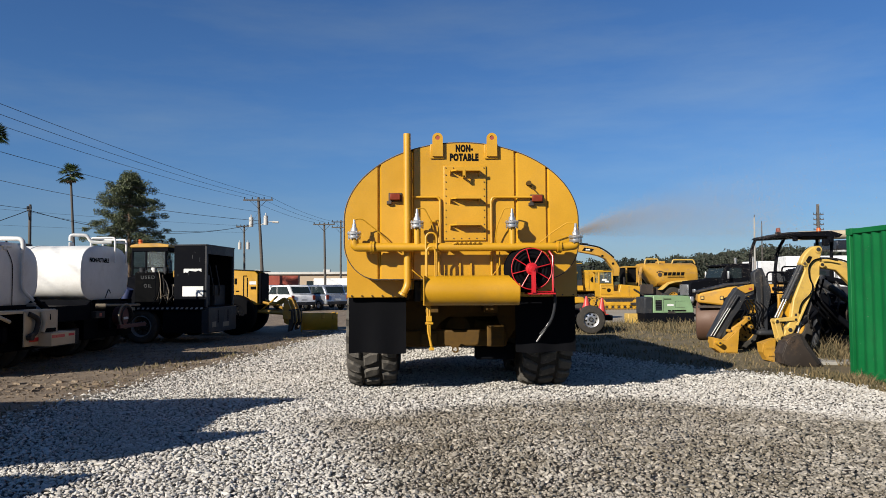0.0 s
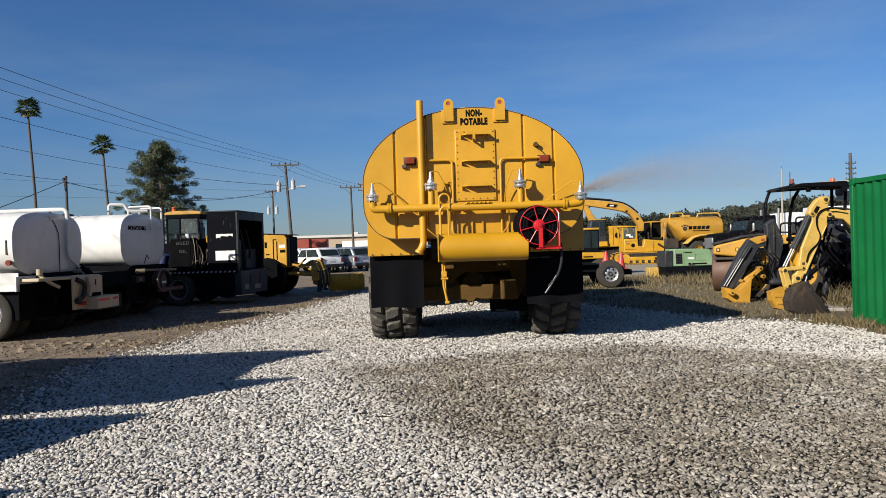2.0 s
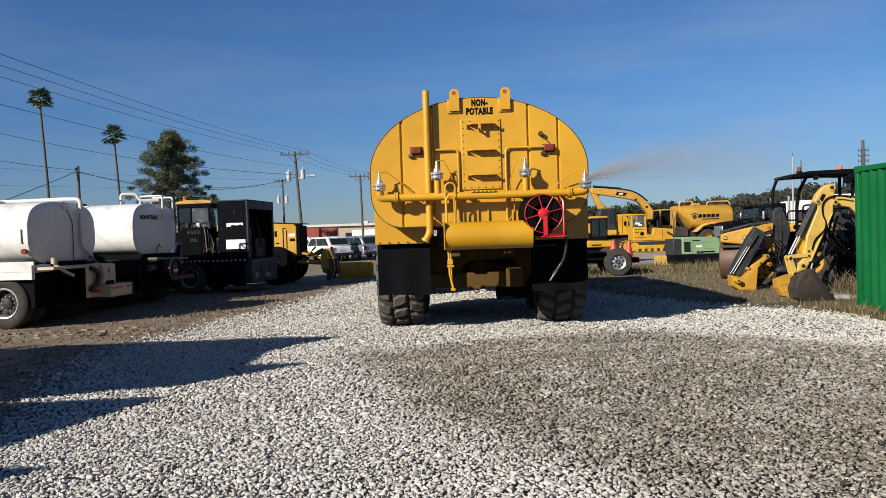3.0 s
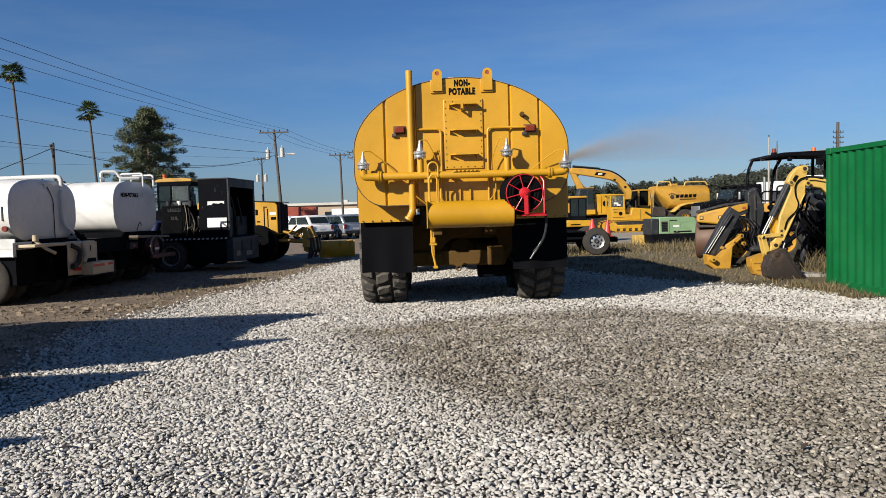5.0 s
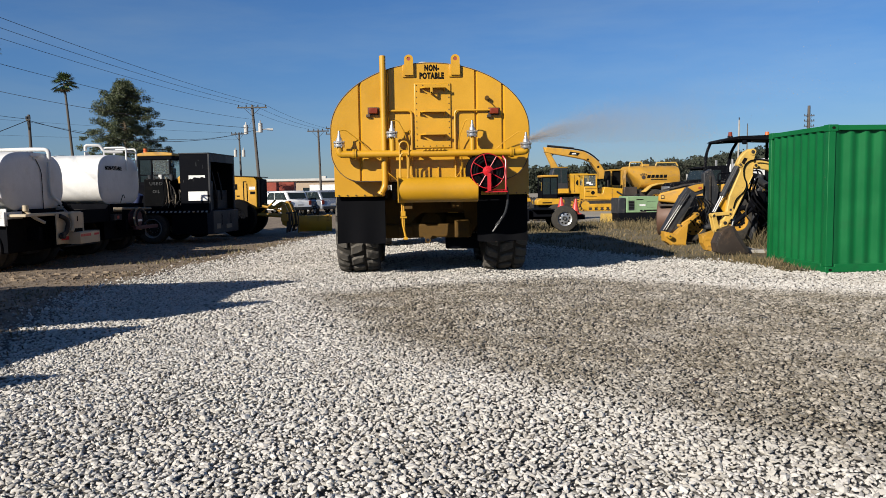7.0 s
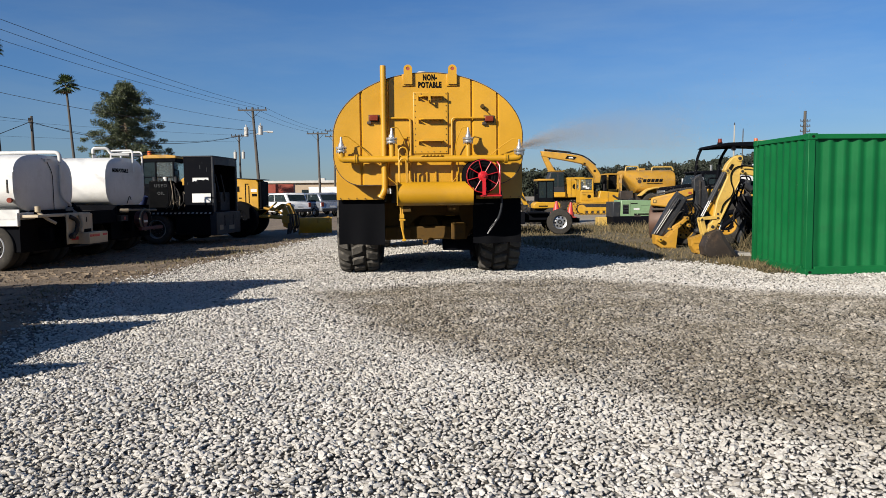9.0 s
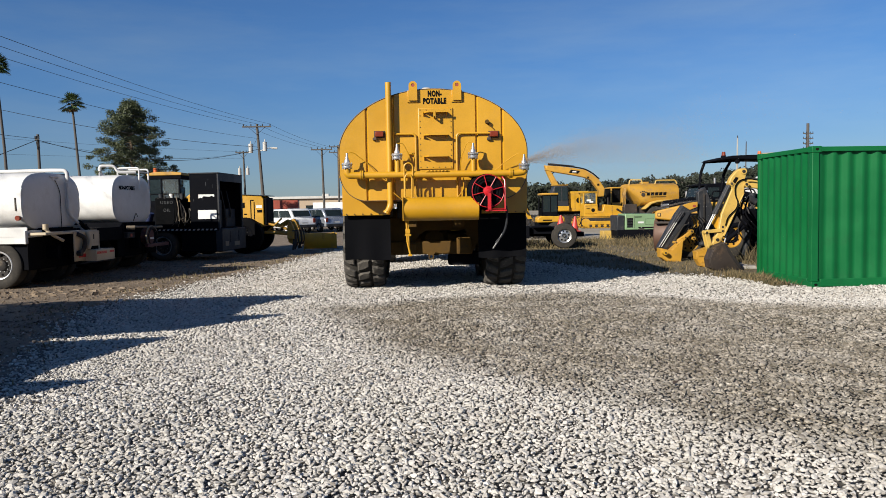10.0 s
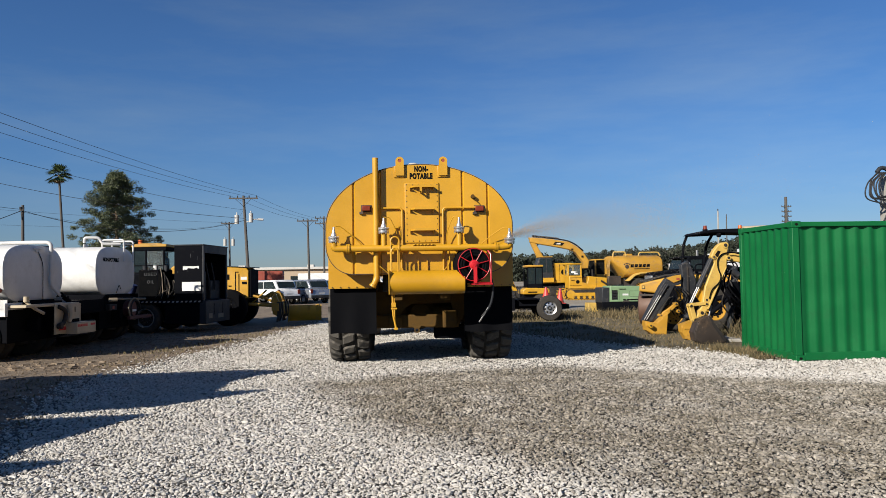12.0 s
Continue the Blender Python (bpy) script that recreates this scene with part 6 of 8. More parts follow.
def backhoe_yellow():
    t = thing("backhoe_loader", (8.6, 17.2, 0), "pale yellow backhoe loader with black canopy and folded digging arm", "backhoe")
    y0 = -2.9
    # dipper with its flared elbow
    dip = outline_plate(t, "dipper_arm", [(-0.48, 2.42), (-0.37, 2.39), (-0.32, 2.30), (-0.36, 2.18), (-0.38, 1.83), (-0.49, 1.61), (-0.63, 1.33), (-0.78, 1.01), (-0.88, 0.81), (-0.98, 0.59), (-1.13, 0.52), (-1.18, 0.61), (-1.01, 0.93), (-0.94, 1.34), (-0.69, 1.93), (-0.77, 2.07), (-0.71, 2.21), (-0.59, 2.35)], y0 - 0.08, y0 + 0.08, YELLOW_PALE, "pale yellow dipper arm", 0.02)
    outline_plate(dip, "edge_plate", [(-0.42, 1.80), (-0.38, 1.83), (-0.86, 0.80), (-0.91, 0.82)], y0 - 0.09, y0 + 0.09, YELLOW_PALE)
    outline_plate(dip, "gusset", [(-0.92, 1.45), (-1.14, 1.14), (-1.0, 0.94), (-0.94, 1.10)], y0 + 0.02, y0 + 0.06, YELLOW_CAT, "yellow gusset plate", 0.006)
    each("worn_patch", S((-0.93, -0.88, y0 - 0.084, y0 - 0.08, 1.0, 1.05)), BROWN, dip)
    outline_plate(dip, "logo_shape", [(-0.68, 2.10), (-0.60, 2.22), (-0.53, 2.20), (-0.60, 2.06)], y0 - 0.086, y0 - 0.08, INK, bevel=0)
    boom = outline_plate(t, "boom", [(-0.62, 2.06), (-0.47, 2.14), (-0.29, 2.16), (0.02, 2.15), (0.30, 2.06), (0.55, 1.88), (0.95, 1.30), (1.25, 0.72), (1.0, 0.60), (0.62, 1.22), (0.27, 1.66), (0.0, 1.93), (-0.29, 1.97), (-0.43, 1.90)], y0 + 0.0, y0 + 0.14, YELLOW_PALE, "pale yellow boom", 0.02)
    part("boom_rib", tubes((bent([(-0.45, y0, 2.17), (-0.2, y0, 2.18), (0.1, y0, 2.15), (0.36, y0, 2.05), (0.58, y0, 1.87)], 0.2), 0.018, 8)), DARK, boom)
    for x, z, r in ((-0.41, 2.35, 0.075), (-1.04, 0.72, 0.075), (-0.70, 2.06, 0.055), (-0.34, 2.04, 0.06), (-1.30, 0.90, 0.05), (-0.92, 0.93, 0.045), (-1.19, 0.54, 0.055)):
        pin(t, x, z, y0 - 0.10, y0 + 0.10, r, YELLOW_PALE)
    for dy in (-0.06, 0.05):
        part("ram_rod", tubes(([(-1.27, y0 + dy, 0.97), (-1.06, y0 + dy, 1.38)], 0.019, 10)), STEEL, t, "bright ram rod")
        part("ram", tubes(([(-1.08, y0 + dy, 1.34), (-1.05, y0 + dy, 1.40)], 0.052, 12), ([(-1.06, y0 + dy, 1.38), (-0.74, y0 + dy, 2.02)], 0.042, 12)), CHARCOAL, t, "dark hydraulic ram")
    outline_plate(t, "bucket_link", [(-1.36, 0.88), (-1.33, 0.96), (-0.94, 0.99), (-0.88, 0.95), (-0.92, 0.90)], y0 - 0.11, y0 - 0.08, YELLOW_PALE)
    outline_plate(t, "bucket_link", [(-1.36, 0.92), (-1.25, 0.92), (-1.16, 0.60), (-1.12, 0.50), (-1.22, 0.46), (-1.28, 0.56)], y0 - 0.10, y0 - 0.06, YELLOW_PALE)
    outline_plate(t, "bucket_link", [(-1.36, 0.92), (-1.25, 0.92), (-1.16, 0.60), (-1.12, 0.50), (-1.22, 0.46), (-1.28, 0.56)], y0 + 0.06, y0 + 0.10, YELLOW_PALE)
    part("ram_rod", tubes(([(-0.76, y0, 0.89), (-0.84, y0, 0.62)], 0.020, 10)), STEEL, t)
    part("ram", tubes(([(-0.40, y0 + 0.16, 1.5), (-0.76, y0 + 0.05, 0.88)], 0.042, 12)), CHARCOAL, t)
    # worn digging bucket resting on its back
    yb = y0 - 0.30
    pts = [(-0.95, 0.64), (-1.10, 0.60), (-1.24, 0.50), (-1.33, 0.27), (-1.30, 0.09), (-1.16, 0.015), (-1.03, 0.015), (-0.60, 0.03)]
    bu = shell_bucket(t, pts, yb + 0.10, 0.32, BROWN)
    for k in range(4):
        each("bucket_tooth", S((-0.66, -0.52, yb - 0.05 + 0.085 * k, yb + 0.0 + 0.085 * k, 0.005, 0.045)), DARK, bu, bevel=0.008)
    part("bucket_ear", tubes(([(-1.15, yb - 0.09, 0.55), (-1.15, yb + 0.28, 0.55)], 0.05, 12)), BROWN, bu)
    outline_plate(bu, "wear_strip", [(-0.99, 0.64), (-0.94, 0.64), (-0.82, 0.44), (-0.57, 0.07), (-0.65, 0.06), (-0.90, 0.42)], yb - 0.082, yb - 0.07, DARK, bevel=0)
    # bright yellow pad beside it
    pad = shell_bucket(t, [(-0.97, 0.47), (-1.25, 0.38), (-1.23, 0.21), (-1.14, 0.05), (-1.0, 0.01)], -2.12, 0.24, YELLOW_DULL, "bright yellow stabiliser pad")
    each("pad_rib", S((-1.20, -1.00, -2.27, -2.252, 0.28, 0.33), (-1.14, -1.00, -2.27, -2.252, 0.12, 0.16)), YELLOW_DULL, pad)
    part("hydraulic_hose", tubes((bent([(-0.01, y0 - 0.10, 2.12), (-0.29, y0 - 0.11, 2.18), (-0.52, y0 - 0.11, 2.14), (-0.63, y0 - 0.11, 2.0), (-0.62, y0 - 0.11, 1.77), (-0.54, y0 - 0.11, 1.61), (-0.59, y0 - 0.11, 1.45), (-0.80, y0 - 0.11, 1.27), (-0.85, y0 - 0.10, 1.06)], 0.10, 6), 0.014, 8)), FLAP, t, "black hydraulic hose")
    for k in range(3):
        part("hydraulic_hose", tubes((bent([(-0.35 + 0.1 * k, y0 + 0.2, 1.75), (-0.5 + 0.1 * k, y0 + 0.15, 1.35), (-0.25 + 0.12 * k, y0 + 0.1, 1.0), (0.1 + 0.1 * k, y0 + 0.4, 0.8)], 0.2, 6), 0.022, 8)), FLAP, t, "black hydraulic hose")
    # canopy
    bm = B()
    prism(bm, [(0.50, 2.83), (0.60, 2.90), (1.02, 2.98), (2.14, 3.01), (2.44, 2.92), (2.34, 2.84), (1.0, 2.88)], 0.9, 2.0, 'y')
    can = part("canopy_roof", bm, BLACK, t, "black canopy roof", bevel=0.02)
    for pts in ([(0.60, 1.9, 2.86), (0.47, 1.9, 2.55), (0.43, 1.9, 1.98), (0.43, 1.9, 1.2)], [(1.40, 1.9, 2.88), (1.20, 1.9, 2.55), (1.11, 1.9, 1.98), (1.11, 1.9, 1.2)], [(2.2, 1.0, 2.88), (2.15, 1.0, 2.1), (2.15, 1.0, 1.2)], [(2.3, 1.9, 2.88), (2.3, 1.9, 1.2)]):
        part("canopy_post", tubes((bent(pts, 0.2), 0.042, 10)), BLACK, can)
    part("canopy_brace", tubes(([(0.60, 1.9, 2.84), (1.4, 1.0, 2.84)], 0.03, 8)), BLACK, can)
    for x in (0.88, 1.96):
        b = part("beacon", tubes(([(x, 1.2, 2.99), (x, 1.2, 3.11)], 0.062, 14, True, 0.05)), ORANGE if x > 1.5 else RED_LENS, can, "orange beacon lamp" if x > 1.5 else "red beacon lamp")
        part("beacon_base", tubes(([(x, 1.2, 2.93), (x, 1.2, 3.0)], 0.075, 14)), BLACK, b)
    each("work_lamp", S((1.08, 1.20, 0.8, 0.9, 2.74, 2.86), (1.86, 2.02, 0.78, 0.92, 2.62, 2.80), (2.02, 2.14, 0.8, 0.95, 2.70, 2.86)), BLACK, can, bevel=0.03)
    for z, x0, x1, y in ((2.10, 1.05, 1.75, 1.4), (2.0, 1.5, 1.8, 1.2), (1.95, 0.5, 0.95, 1.1)):
        part("seat_rail", tubes((bent([(x0, y, z - 0.25), (x0, y, z), (x1, y, z), (x1 + 0.1, y, z - 0.3)], 0.1), 0.022, 8)), BLACK, t)
    part("seat", boxes((0.85, 1.3, 1.2, 1.6, 1.45, 1.58), (1.22, 1.34, 1.2, 1.6, 1.55, 2.02)), BLACK, t, "black operator seat", bevel=0.05)
    each("body_block", S((0.45, 2.4, 0.9, 2.0, 0.55, 1.40), (0.6, 1.5, 0.5, 0.9, 0.4, 1.15), (1.4, 2.4, -0.2, 0.8, 0.4, 1.2)), BLACK, t, "dark machine body", bevel=0.06)
    for k in range(7):
        part("control_lever", tubes((bent([(0.45 + 0.15 * k, 0.5, 1.30), (0.48 + 0.15 * k, 0.45, 1.55), (0.40 + 0.16 * k, 0.4, 1.80 + 0.06 * (k % 3))], 0.08, 4), 0.014, 6)), BLACK, t)
    for x in (0.8, 2.9):
        for y in (0.6, 2.2):
            wheel(t, (x, y, 0.62), 0.62, 0.40, 'y', rim_mat=YELLOW_DULL, rim_r=0.5)
    bars = [((0.55, -1.6, 0.35), (1.5, -1.6, 1.6), 0.07), ((0.3, -1.7, 1.75), (1.5, -1.7, 0.9), 0.08), ((0.1, -1.9, 1.35), (1.1, -1.9, 0.5), 0.06), ((0.0, -1.4, 1.0), (1.5, -1.4, 1.2), 0.07), ((0.45, -1.2, 0.2), (0.65, -1.2, 1.85), 0.08), ((0.15, -1.1, 1.9), (1.6, -1.1, 1.6), 0.07), ((0.9, -0.9, 0.3), (0.3, -0.9, 1.6), 0.06), ((-0.25, -1.6, 0.6), (0.5, -1.6, 1.2), 0.055), ((-0.3, -1.3, 1.45), (0.3, -1.5, 1.75), 0.06)]
    for p, q, r in bars:
        part("linkage_bar", tubes(([p, q], r, 10)), CHARCOAL if r > 0.075 else BLACK, t, "black loader linkage")
    plates = ([(0.25, 0.95), (0.45, 1.45), (0.95, 1.40), (0.85, 1.05)], [(0.7, 0.5), (0.8, 1.05), (1.5, 1.15), (1.45, 0.6)], [(0.0, 1.40), (0.1, 1.90), (0.5, 1.95), (0.45, 1.5)], [(-0.05, 0.75), (0.1, 1.15), (0.4, 1.05), (0.3, 0.6)])
    for k, pl in enumerate(plates):
        outline_plate(t, "linkage_plate", pl, -1.3 + 0.2 * k, -1.2 + 0.2 * k, BLACK, bevel=0.02)
    for k in range(5):
        part("hydraulic_hose", tubes((bent([(0.0 + 0.2 * k, -1.5, 1.7), (0.15 + 0.2 * k, -1.75, 1.3), (0.0 + 0.22 * k, -1.7, 0.9), (0.3 + 0.2 * k, -1.5, 0.6)], 0.2, 5), 0.02, 6)), DARK, t, "grey hydraulic hose")
    return t


backhoe_yellow()


def backhoe_dark():
    t = thing("backhoe_attachment", (8.2, 18.0, 0), "folded backhoe arm with dark boom and yellow bucket", "backhoe")
    y0 = -0.7
    boom = outline_plate(t, "boom", [(0.04, 1.63), (-0.20, 1.62), (-0.39, 1.55), (-0.58, 1.30), (-1.10, 0.36), (-1.02, 0.29), (-0.84, 0.33), (-0.62, 0.66), (-0.34, 1.01), (-0.16, 1.33), (0.04, 1.39)], y0 - 0.12, y0 + 0.12, CHARCOAL, "charcoal painted boom", 0.02)
    outline_plate(t, "boom_end", [(-0.42, 1.56), (-0.20, 1.62), (0.02, 1.65), (0.02, 1.50), (-0.20, 1.42)], y0 - 0.15, y0 - 0.125, YELLOW_DULL, "worn yellow boom end", 0.008)
    each("decal", S((-0.12, -0.03, y0 - 0.156, y0 - 0.15, 1.50, 1.56)), RED_RUST, boom)
    for k in range(2):
        part("ram_rod", tubes(([(-1.08 + 0.07 * k, y0 - 0.16, 0.40), (-0.62 + 0.06 * k, y0 - 0.16, 1.10)], 0.013, 10)), STEEL, boom, "bright ram rod")
        part("ram", tubes(([(-0.64 + 0.06 * k, y0 - 0.16, 1.07), (-0.44 + 0.06 * k, y0 - 0.16, 1.37)], 0.028, 10)), CHARCOAL, boom)
    post = outline_plate(t, "stabiliser_leg", [(0.06, 1.93), (0.28, 2.06), (0.41, 1.76), (0.50, 1.50), (0.48, 1.30), (0.40, 1.0), (0.40, 0.46), (0.20, 0.46), (0.17, 0.96), (0.08, 1.55)], -0.75, -0.55, CHARCOAL, "upright charcoal stabiliser leg", 0.03)
    part("leg_rib", boxes((0.22, 0.27, -0.78, -0.74, 0.6, 1.85)), DARK, post, bevel=0.01)
    part("stabiliser_foot", boxes((0.10, 0.70, -0.88, -0.42, 0.40, 0.52)), CHARCOAL, t, bevel=0.05)
    # scoop-shaped yellow bucket with a boss at its heel
    b = shell_bucket(t, [(-0.49, 0.59), (-0.62, 0.47), (-0.82, 0.29), (-1.12, 0.36), (-1.10, 0.14), (-0.94, 0.03), (-0.55, 0.012)], -0.98, 0.28, YELLOW_DULL, "bright yellow digging bucket")
    part("boss", tubes(([(-1.04, -1.30, 0.26), (-1.04, -0.70, 0.26)], 0.06, 14)), YELLOW_CAT, b)
    part("bolt_head", tubes(([(-1.04, -1.315, 0.26), (-1.04, -1.29, 0.26)], 0.025, 8)), DARK, b)
    outline_plate(t, "curl_arm", [(-0.62, 0.44), (-0.56, 0.60), (-0.40, 0.70), (-0.24, 0.82), (-0.16, 0.76), (-0.34, 0.60), (-0.50, 0.42)], -0.92, -0.82, YELLOW_DULL, "worn yellow curl link", 0.015)
    for x, z, r, y in ((-0.18, 0.82, 0.055, -0.9), (-0.10, 0.62, 0.05, -0.85), (-0.36, 0.66, 0.035, -0.9), (0.06, 0.95, 0.045, -0.6), (-0.64, 0.52, 0.04, -0.95)):
        pin(t, x, z, y - 0.05, y + 0.15, r, YELLOW_DULL)
    outline_plate(t, "swing_frame", [(-0.02, 1.26), (0.33, 1.28), (0.33, 0.94), (0.20, 0.90), (0.05, 1.02)], -0.5, -0.35, YELLOW_DULL, "worn yellow swing casting", 0.03)
    outline_plate(t, "side_panel", [(0.80, 1.40), (1.12, 1.38), (0.98, 0.80), (0.80, 0.80)], -0.45, -0.38, YELLOW_DULL, "yellow side panel with dark mark", 0.02)
    each("brand_bar", S((0.86, 1.04, -0.458, -0.45, 1.20, 1.30)), INK, t)
    for k in range(6):
        x = -0.30 + 0.10 * k
        part("hydraulic_hose", tubes((bent([(x, y0 - 0.05, 1.30 - 0.02 * k), (x + 0.12, y0 - 0.16, 1.05), (x - 0.06, y0 - 0.15, 0.78), (x + 0.15, y0, 0.50)], 0.2, 6), 0.016, 8)), FLAP, t, "black hydraulic hose")
    wheel(t, (0.06, 0.05, 0.50), 0.50, 0.34, 'y', rim_mat=YELLOW_DULL, rim_r=0.60)
    part("rear_block", boxes((0.0, 0.9, 0.3, 1.0, 0.55, 1.30)), BLACK, t, bevel=0.08)
    return t


backhoe_dark()


def roller():
    t = thing("road_roller", (9.48, 20.76, 0), "faded yellow road roller with a rusty steel drum", "roller", rz=-19)
    hood = outline_plate(t, "hood", [(-1.22, 1.12), (-1.20, 1.34), (-1.12, 1.40), (-0.38, 1.56), (0.5, 1.64), (1.9, 1.60), (1.9, 0.75), (-0.1, 0.85), (-0.42, 1.02)], -0.75, 0.8, YELLOW_DULL, "faded yellow engine hood", 0.05)
    outline_plate(t, "top_cover", [(-1.22, 1.40), (-0.38, 1.60), (0.55, 1.69), (1.6, 1.67), (1.6, 1.70), (0.55, 1.74), (-0.38, 1.66), (-1.20, 1.46)], -0.78, 0.75, DARK, "dark sloping top cover", 0.01)
    for x in (-1.08, -0.56):
        lamp = part("head_lamp", boxes((x - 0.05, x + 0.05, -0.775, -0.75, 1.20, 1.31)), BROWN, hood, bevel=0.01)
        part("lens", boxes((x - 0.03, x + 0.03, -0.785, -0.775, 1.22, 1.29)), YELLOW_PALE, lamp)
    each("grille", S(*[(-1.05 + 0.14 * i, -0.97 + 0.14 * i, -0.6, -0.5, 0.95, 1.12) for i in range(6)]), CHARCOAL, hood)
    part("scraper_bar", boxes((-1.2, -0.3, -0.72, -0.62, 0.96, 1.03)), BROWN, t, bevel=0.01)
    bm = B()
    lathe(bm, [(0.0, -0.80), (0.50, -0.80), (0.56, -0.78), (0.58, -0.74), (0.58, 0.74), (0.56, 0.78), (0.0, 0.80)], 40, Matrix.Translation((-0.42, -0.15, 0.58)) @ Matrix.Rotation(radians(84), 4, 'Z') @ Matrix.Rotation(radians(90), 4, 'X'))
    part("drum", bm, RUST, t, "rusty brown steel drum")
    each("drum_yoke", S((-0.2, 0.9, -0.95, -0.85, 0.5, 0.8), (-0.4, 0.9, 0.85, 0.95, 0.5, 0.8)), YELLOW_DULL, t, bevel=0.02)
    for y in (-0.65, 0.65):
        wheel(t, (1.6, y, 0.6), 0.6, 0.4, 'y', rim_mat=YELLOW_DULL, rim_r=0.5)
    each("console", S((0.9, 1.2, -0.3, 0.3, 1.6, 2.0), (1.5, 1.9, -0.3, 0.3, 1.6, 1.75)), CHARCOAL, t, bevel=0.04)
    return t


roller()


def compressor():
    t = thing("air_compressor", (10.30, 29.4, 0), "pale green towable air compressor with a dark end", "compressor")
    body = outline_plate(t, "canopy", [(-0.80, 0.48), (-0.78, 1.19), (0.64, 1.17), (0.72, 1.12), (0.87, 0.60), (0.86, 0.48)], -0.6, 0.6, GREEN_PALE, "pale green sheet-steel canopy", 0.03)
    grille = part("grille", boxes((-0.70, -0.44, -0.606, -0.6, 0.58, 1.00)), INK, body)
    each("slat", S(*[(-0.69, -0.45, -0.612, -0.606, 0.60 + 0.068 * i, 0.625 + 0.068 * i) for i in range(6)]), CHARCOAL, grille)
    each("brand_bar", S((-0.20, -0.08, -0.606, -0.6, 0.54, 0.60), (-0.04, 0.55, -0.606, -0.6, 0.54, 0.60), (-0.35, -0.05, -0.606, -0.6, 1.02, 1.06)), INK, body)
    each("door_line", S((-0.38, -0.37, -0.604, -0.6, 0.55, 1.1), (0.10, 0.50, -0.604, -0.6, 0.95, 0.96), (0.10, 0.11, -0.604, -0.6, 0.70, 0.96), (0.10, 0.50, -0.604, -0.6, 0.70, 0.71)), CHARCOAL, body)
    part("label_patch", boxes((-0.22, 0.04, -0.606, -0.6, 0.76, 0.84)), INK_WHITE, body)
    part("end_panel", boxes((-1.14, -0.80, -0.58, 0.58, 0.42, 1.12)), CHARCOAL, t, "dark radiator end", bevel=0.04)
    part("frame", boxes((-1.14, 0.88, -0.62, 0.55, 0.10, 0.48)), BLACK, t, "black running frame", bevel=0.02)
    part("tow_bar", tubes(([(0.8, 0, 0.35), (1.7, 0, 0.35)], 0.05, 8)), BLACK, t)
    for y in (-0.52, 0.52):
        wheel(t, (-0.05, y, 0.28), 0.28, 0.2, 'y', rim_mat=DARK, rim_r=0.55)
    part("lifting_eye", tubes((bent([(-0.3, 0, 1.14), (-0.2, 0, 1.26), (-0.05, 0, 1.26), (0.05, 0, 1.14)], 0.06), 0.018, 6)), CHARCOAL, t)
    return t


compressor()


def equipment_trailer():
    t = thing("equipment_trailer", (5.84, 24.06, 0), "black equipment trailer with a bright steel wheel", "trailer", rz=-4)
    part("deck", boxes((-5.0, 0.15, 0.1, 2.2, 0.66, 0.78)), BLACK, t, "black trailer deck", bevel=0.02)
    part("tail_beam", boxes((0.15, 0.80, 0.32, 2.1, 0.42, 0.60)), BLACK, t, "black trailer tail beam", bevel=0.02)
    each("side_frame", S((-5.0, -0.3, 0.0, 0.1, 0.55, 0.80), (-5.0, 0.5, 0.25, 0.35, 0.45, 0.66), (-1.2, -0.5, -0.25, 0.25, 0.80, 0.86), (-1.5, -1.3, -0.2, 0.1, 0.40, 0.86)), BLACK, t, bevel=0.01)
    part("tail_lamp", boxes((0.42, 0.5, 0.0, 0.2, 0.62, 0.74)), RED_LENS, t)
    for x, y in ((0.0, 0.0), (0.0, 2.2)):
        bm = B()
        turn = Matrix.Translation((x, y, 0.475)) @ Matrix.Rotation(radians(90), 4, 'X')
        h = 0.145
        lathe(bm, [(0.26, -h), (0.37, -h * 1.02), (0.445, -h * 0.85), (0.475, -h * 0.5), (0.475, h * 0.5), (0.445, h * 0.85), (0.37, h), (0.26, h)], 40, turn, close=True)
        w = part("wheel", bm, RUBBER, t, "black rubber tyre")
        bm = B()
        lathe(bm, [(0.26, 0.125), (0.275, 0.135), (0.275, 0.10), (0.245, 0.085), (0.245, -0.1), (0.26, -0.1)], 36, turn, close=True)
        part("rim", bm, CHROME, w, "bright steel rim")
        bm = B()
        lathe(bm, [(0.25, 0.045), (0.215, 0.065), (0.13, 0.085), (0.10, 0.085), (0.095, 0.06), (0.0, 0.06)], 32, turn, caps=False)
        disc = part("wheel_disc", bm, CHROME, w, "bright steel wheel disc")
        for i in range(8):
            a = 2 * math.pi * i / 8 + 0.2
            bm = B()
            lathe(bm, [(0.033, 0.060), (0.033, 0.0815), (0.0, 0.082)], 12, turn @ Matrix.Translation((0.172 * math.cos(a), 0.172 * math.sin(a), 0.0)))
            part("hand_hole", bm, INK, disc)
        part("hub", tubes(([turn @ Vector((0, 0, 0.03)), turn @ Vector((0, 0, 0.12))], 0.075, 16)), DARK, w)
        part("hub_cap", tubes(([turn @ Vector((0, 0, 0.115)), turn @ Vector((0, 0, 0.14))], 0.04, 12)), STEEL, w)
    return t


equipment_trailer()


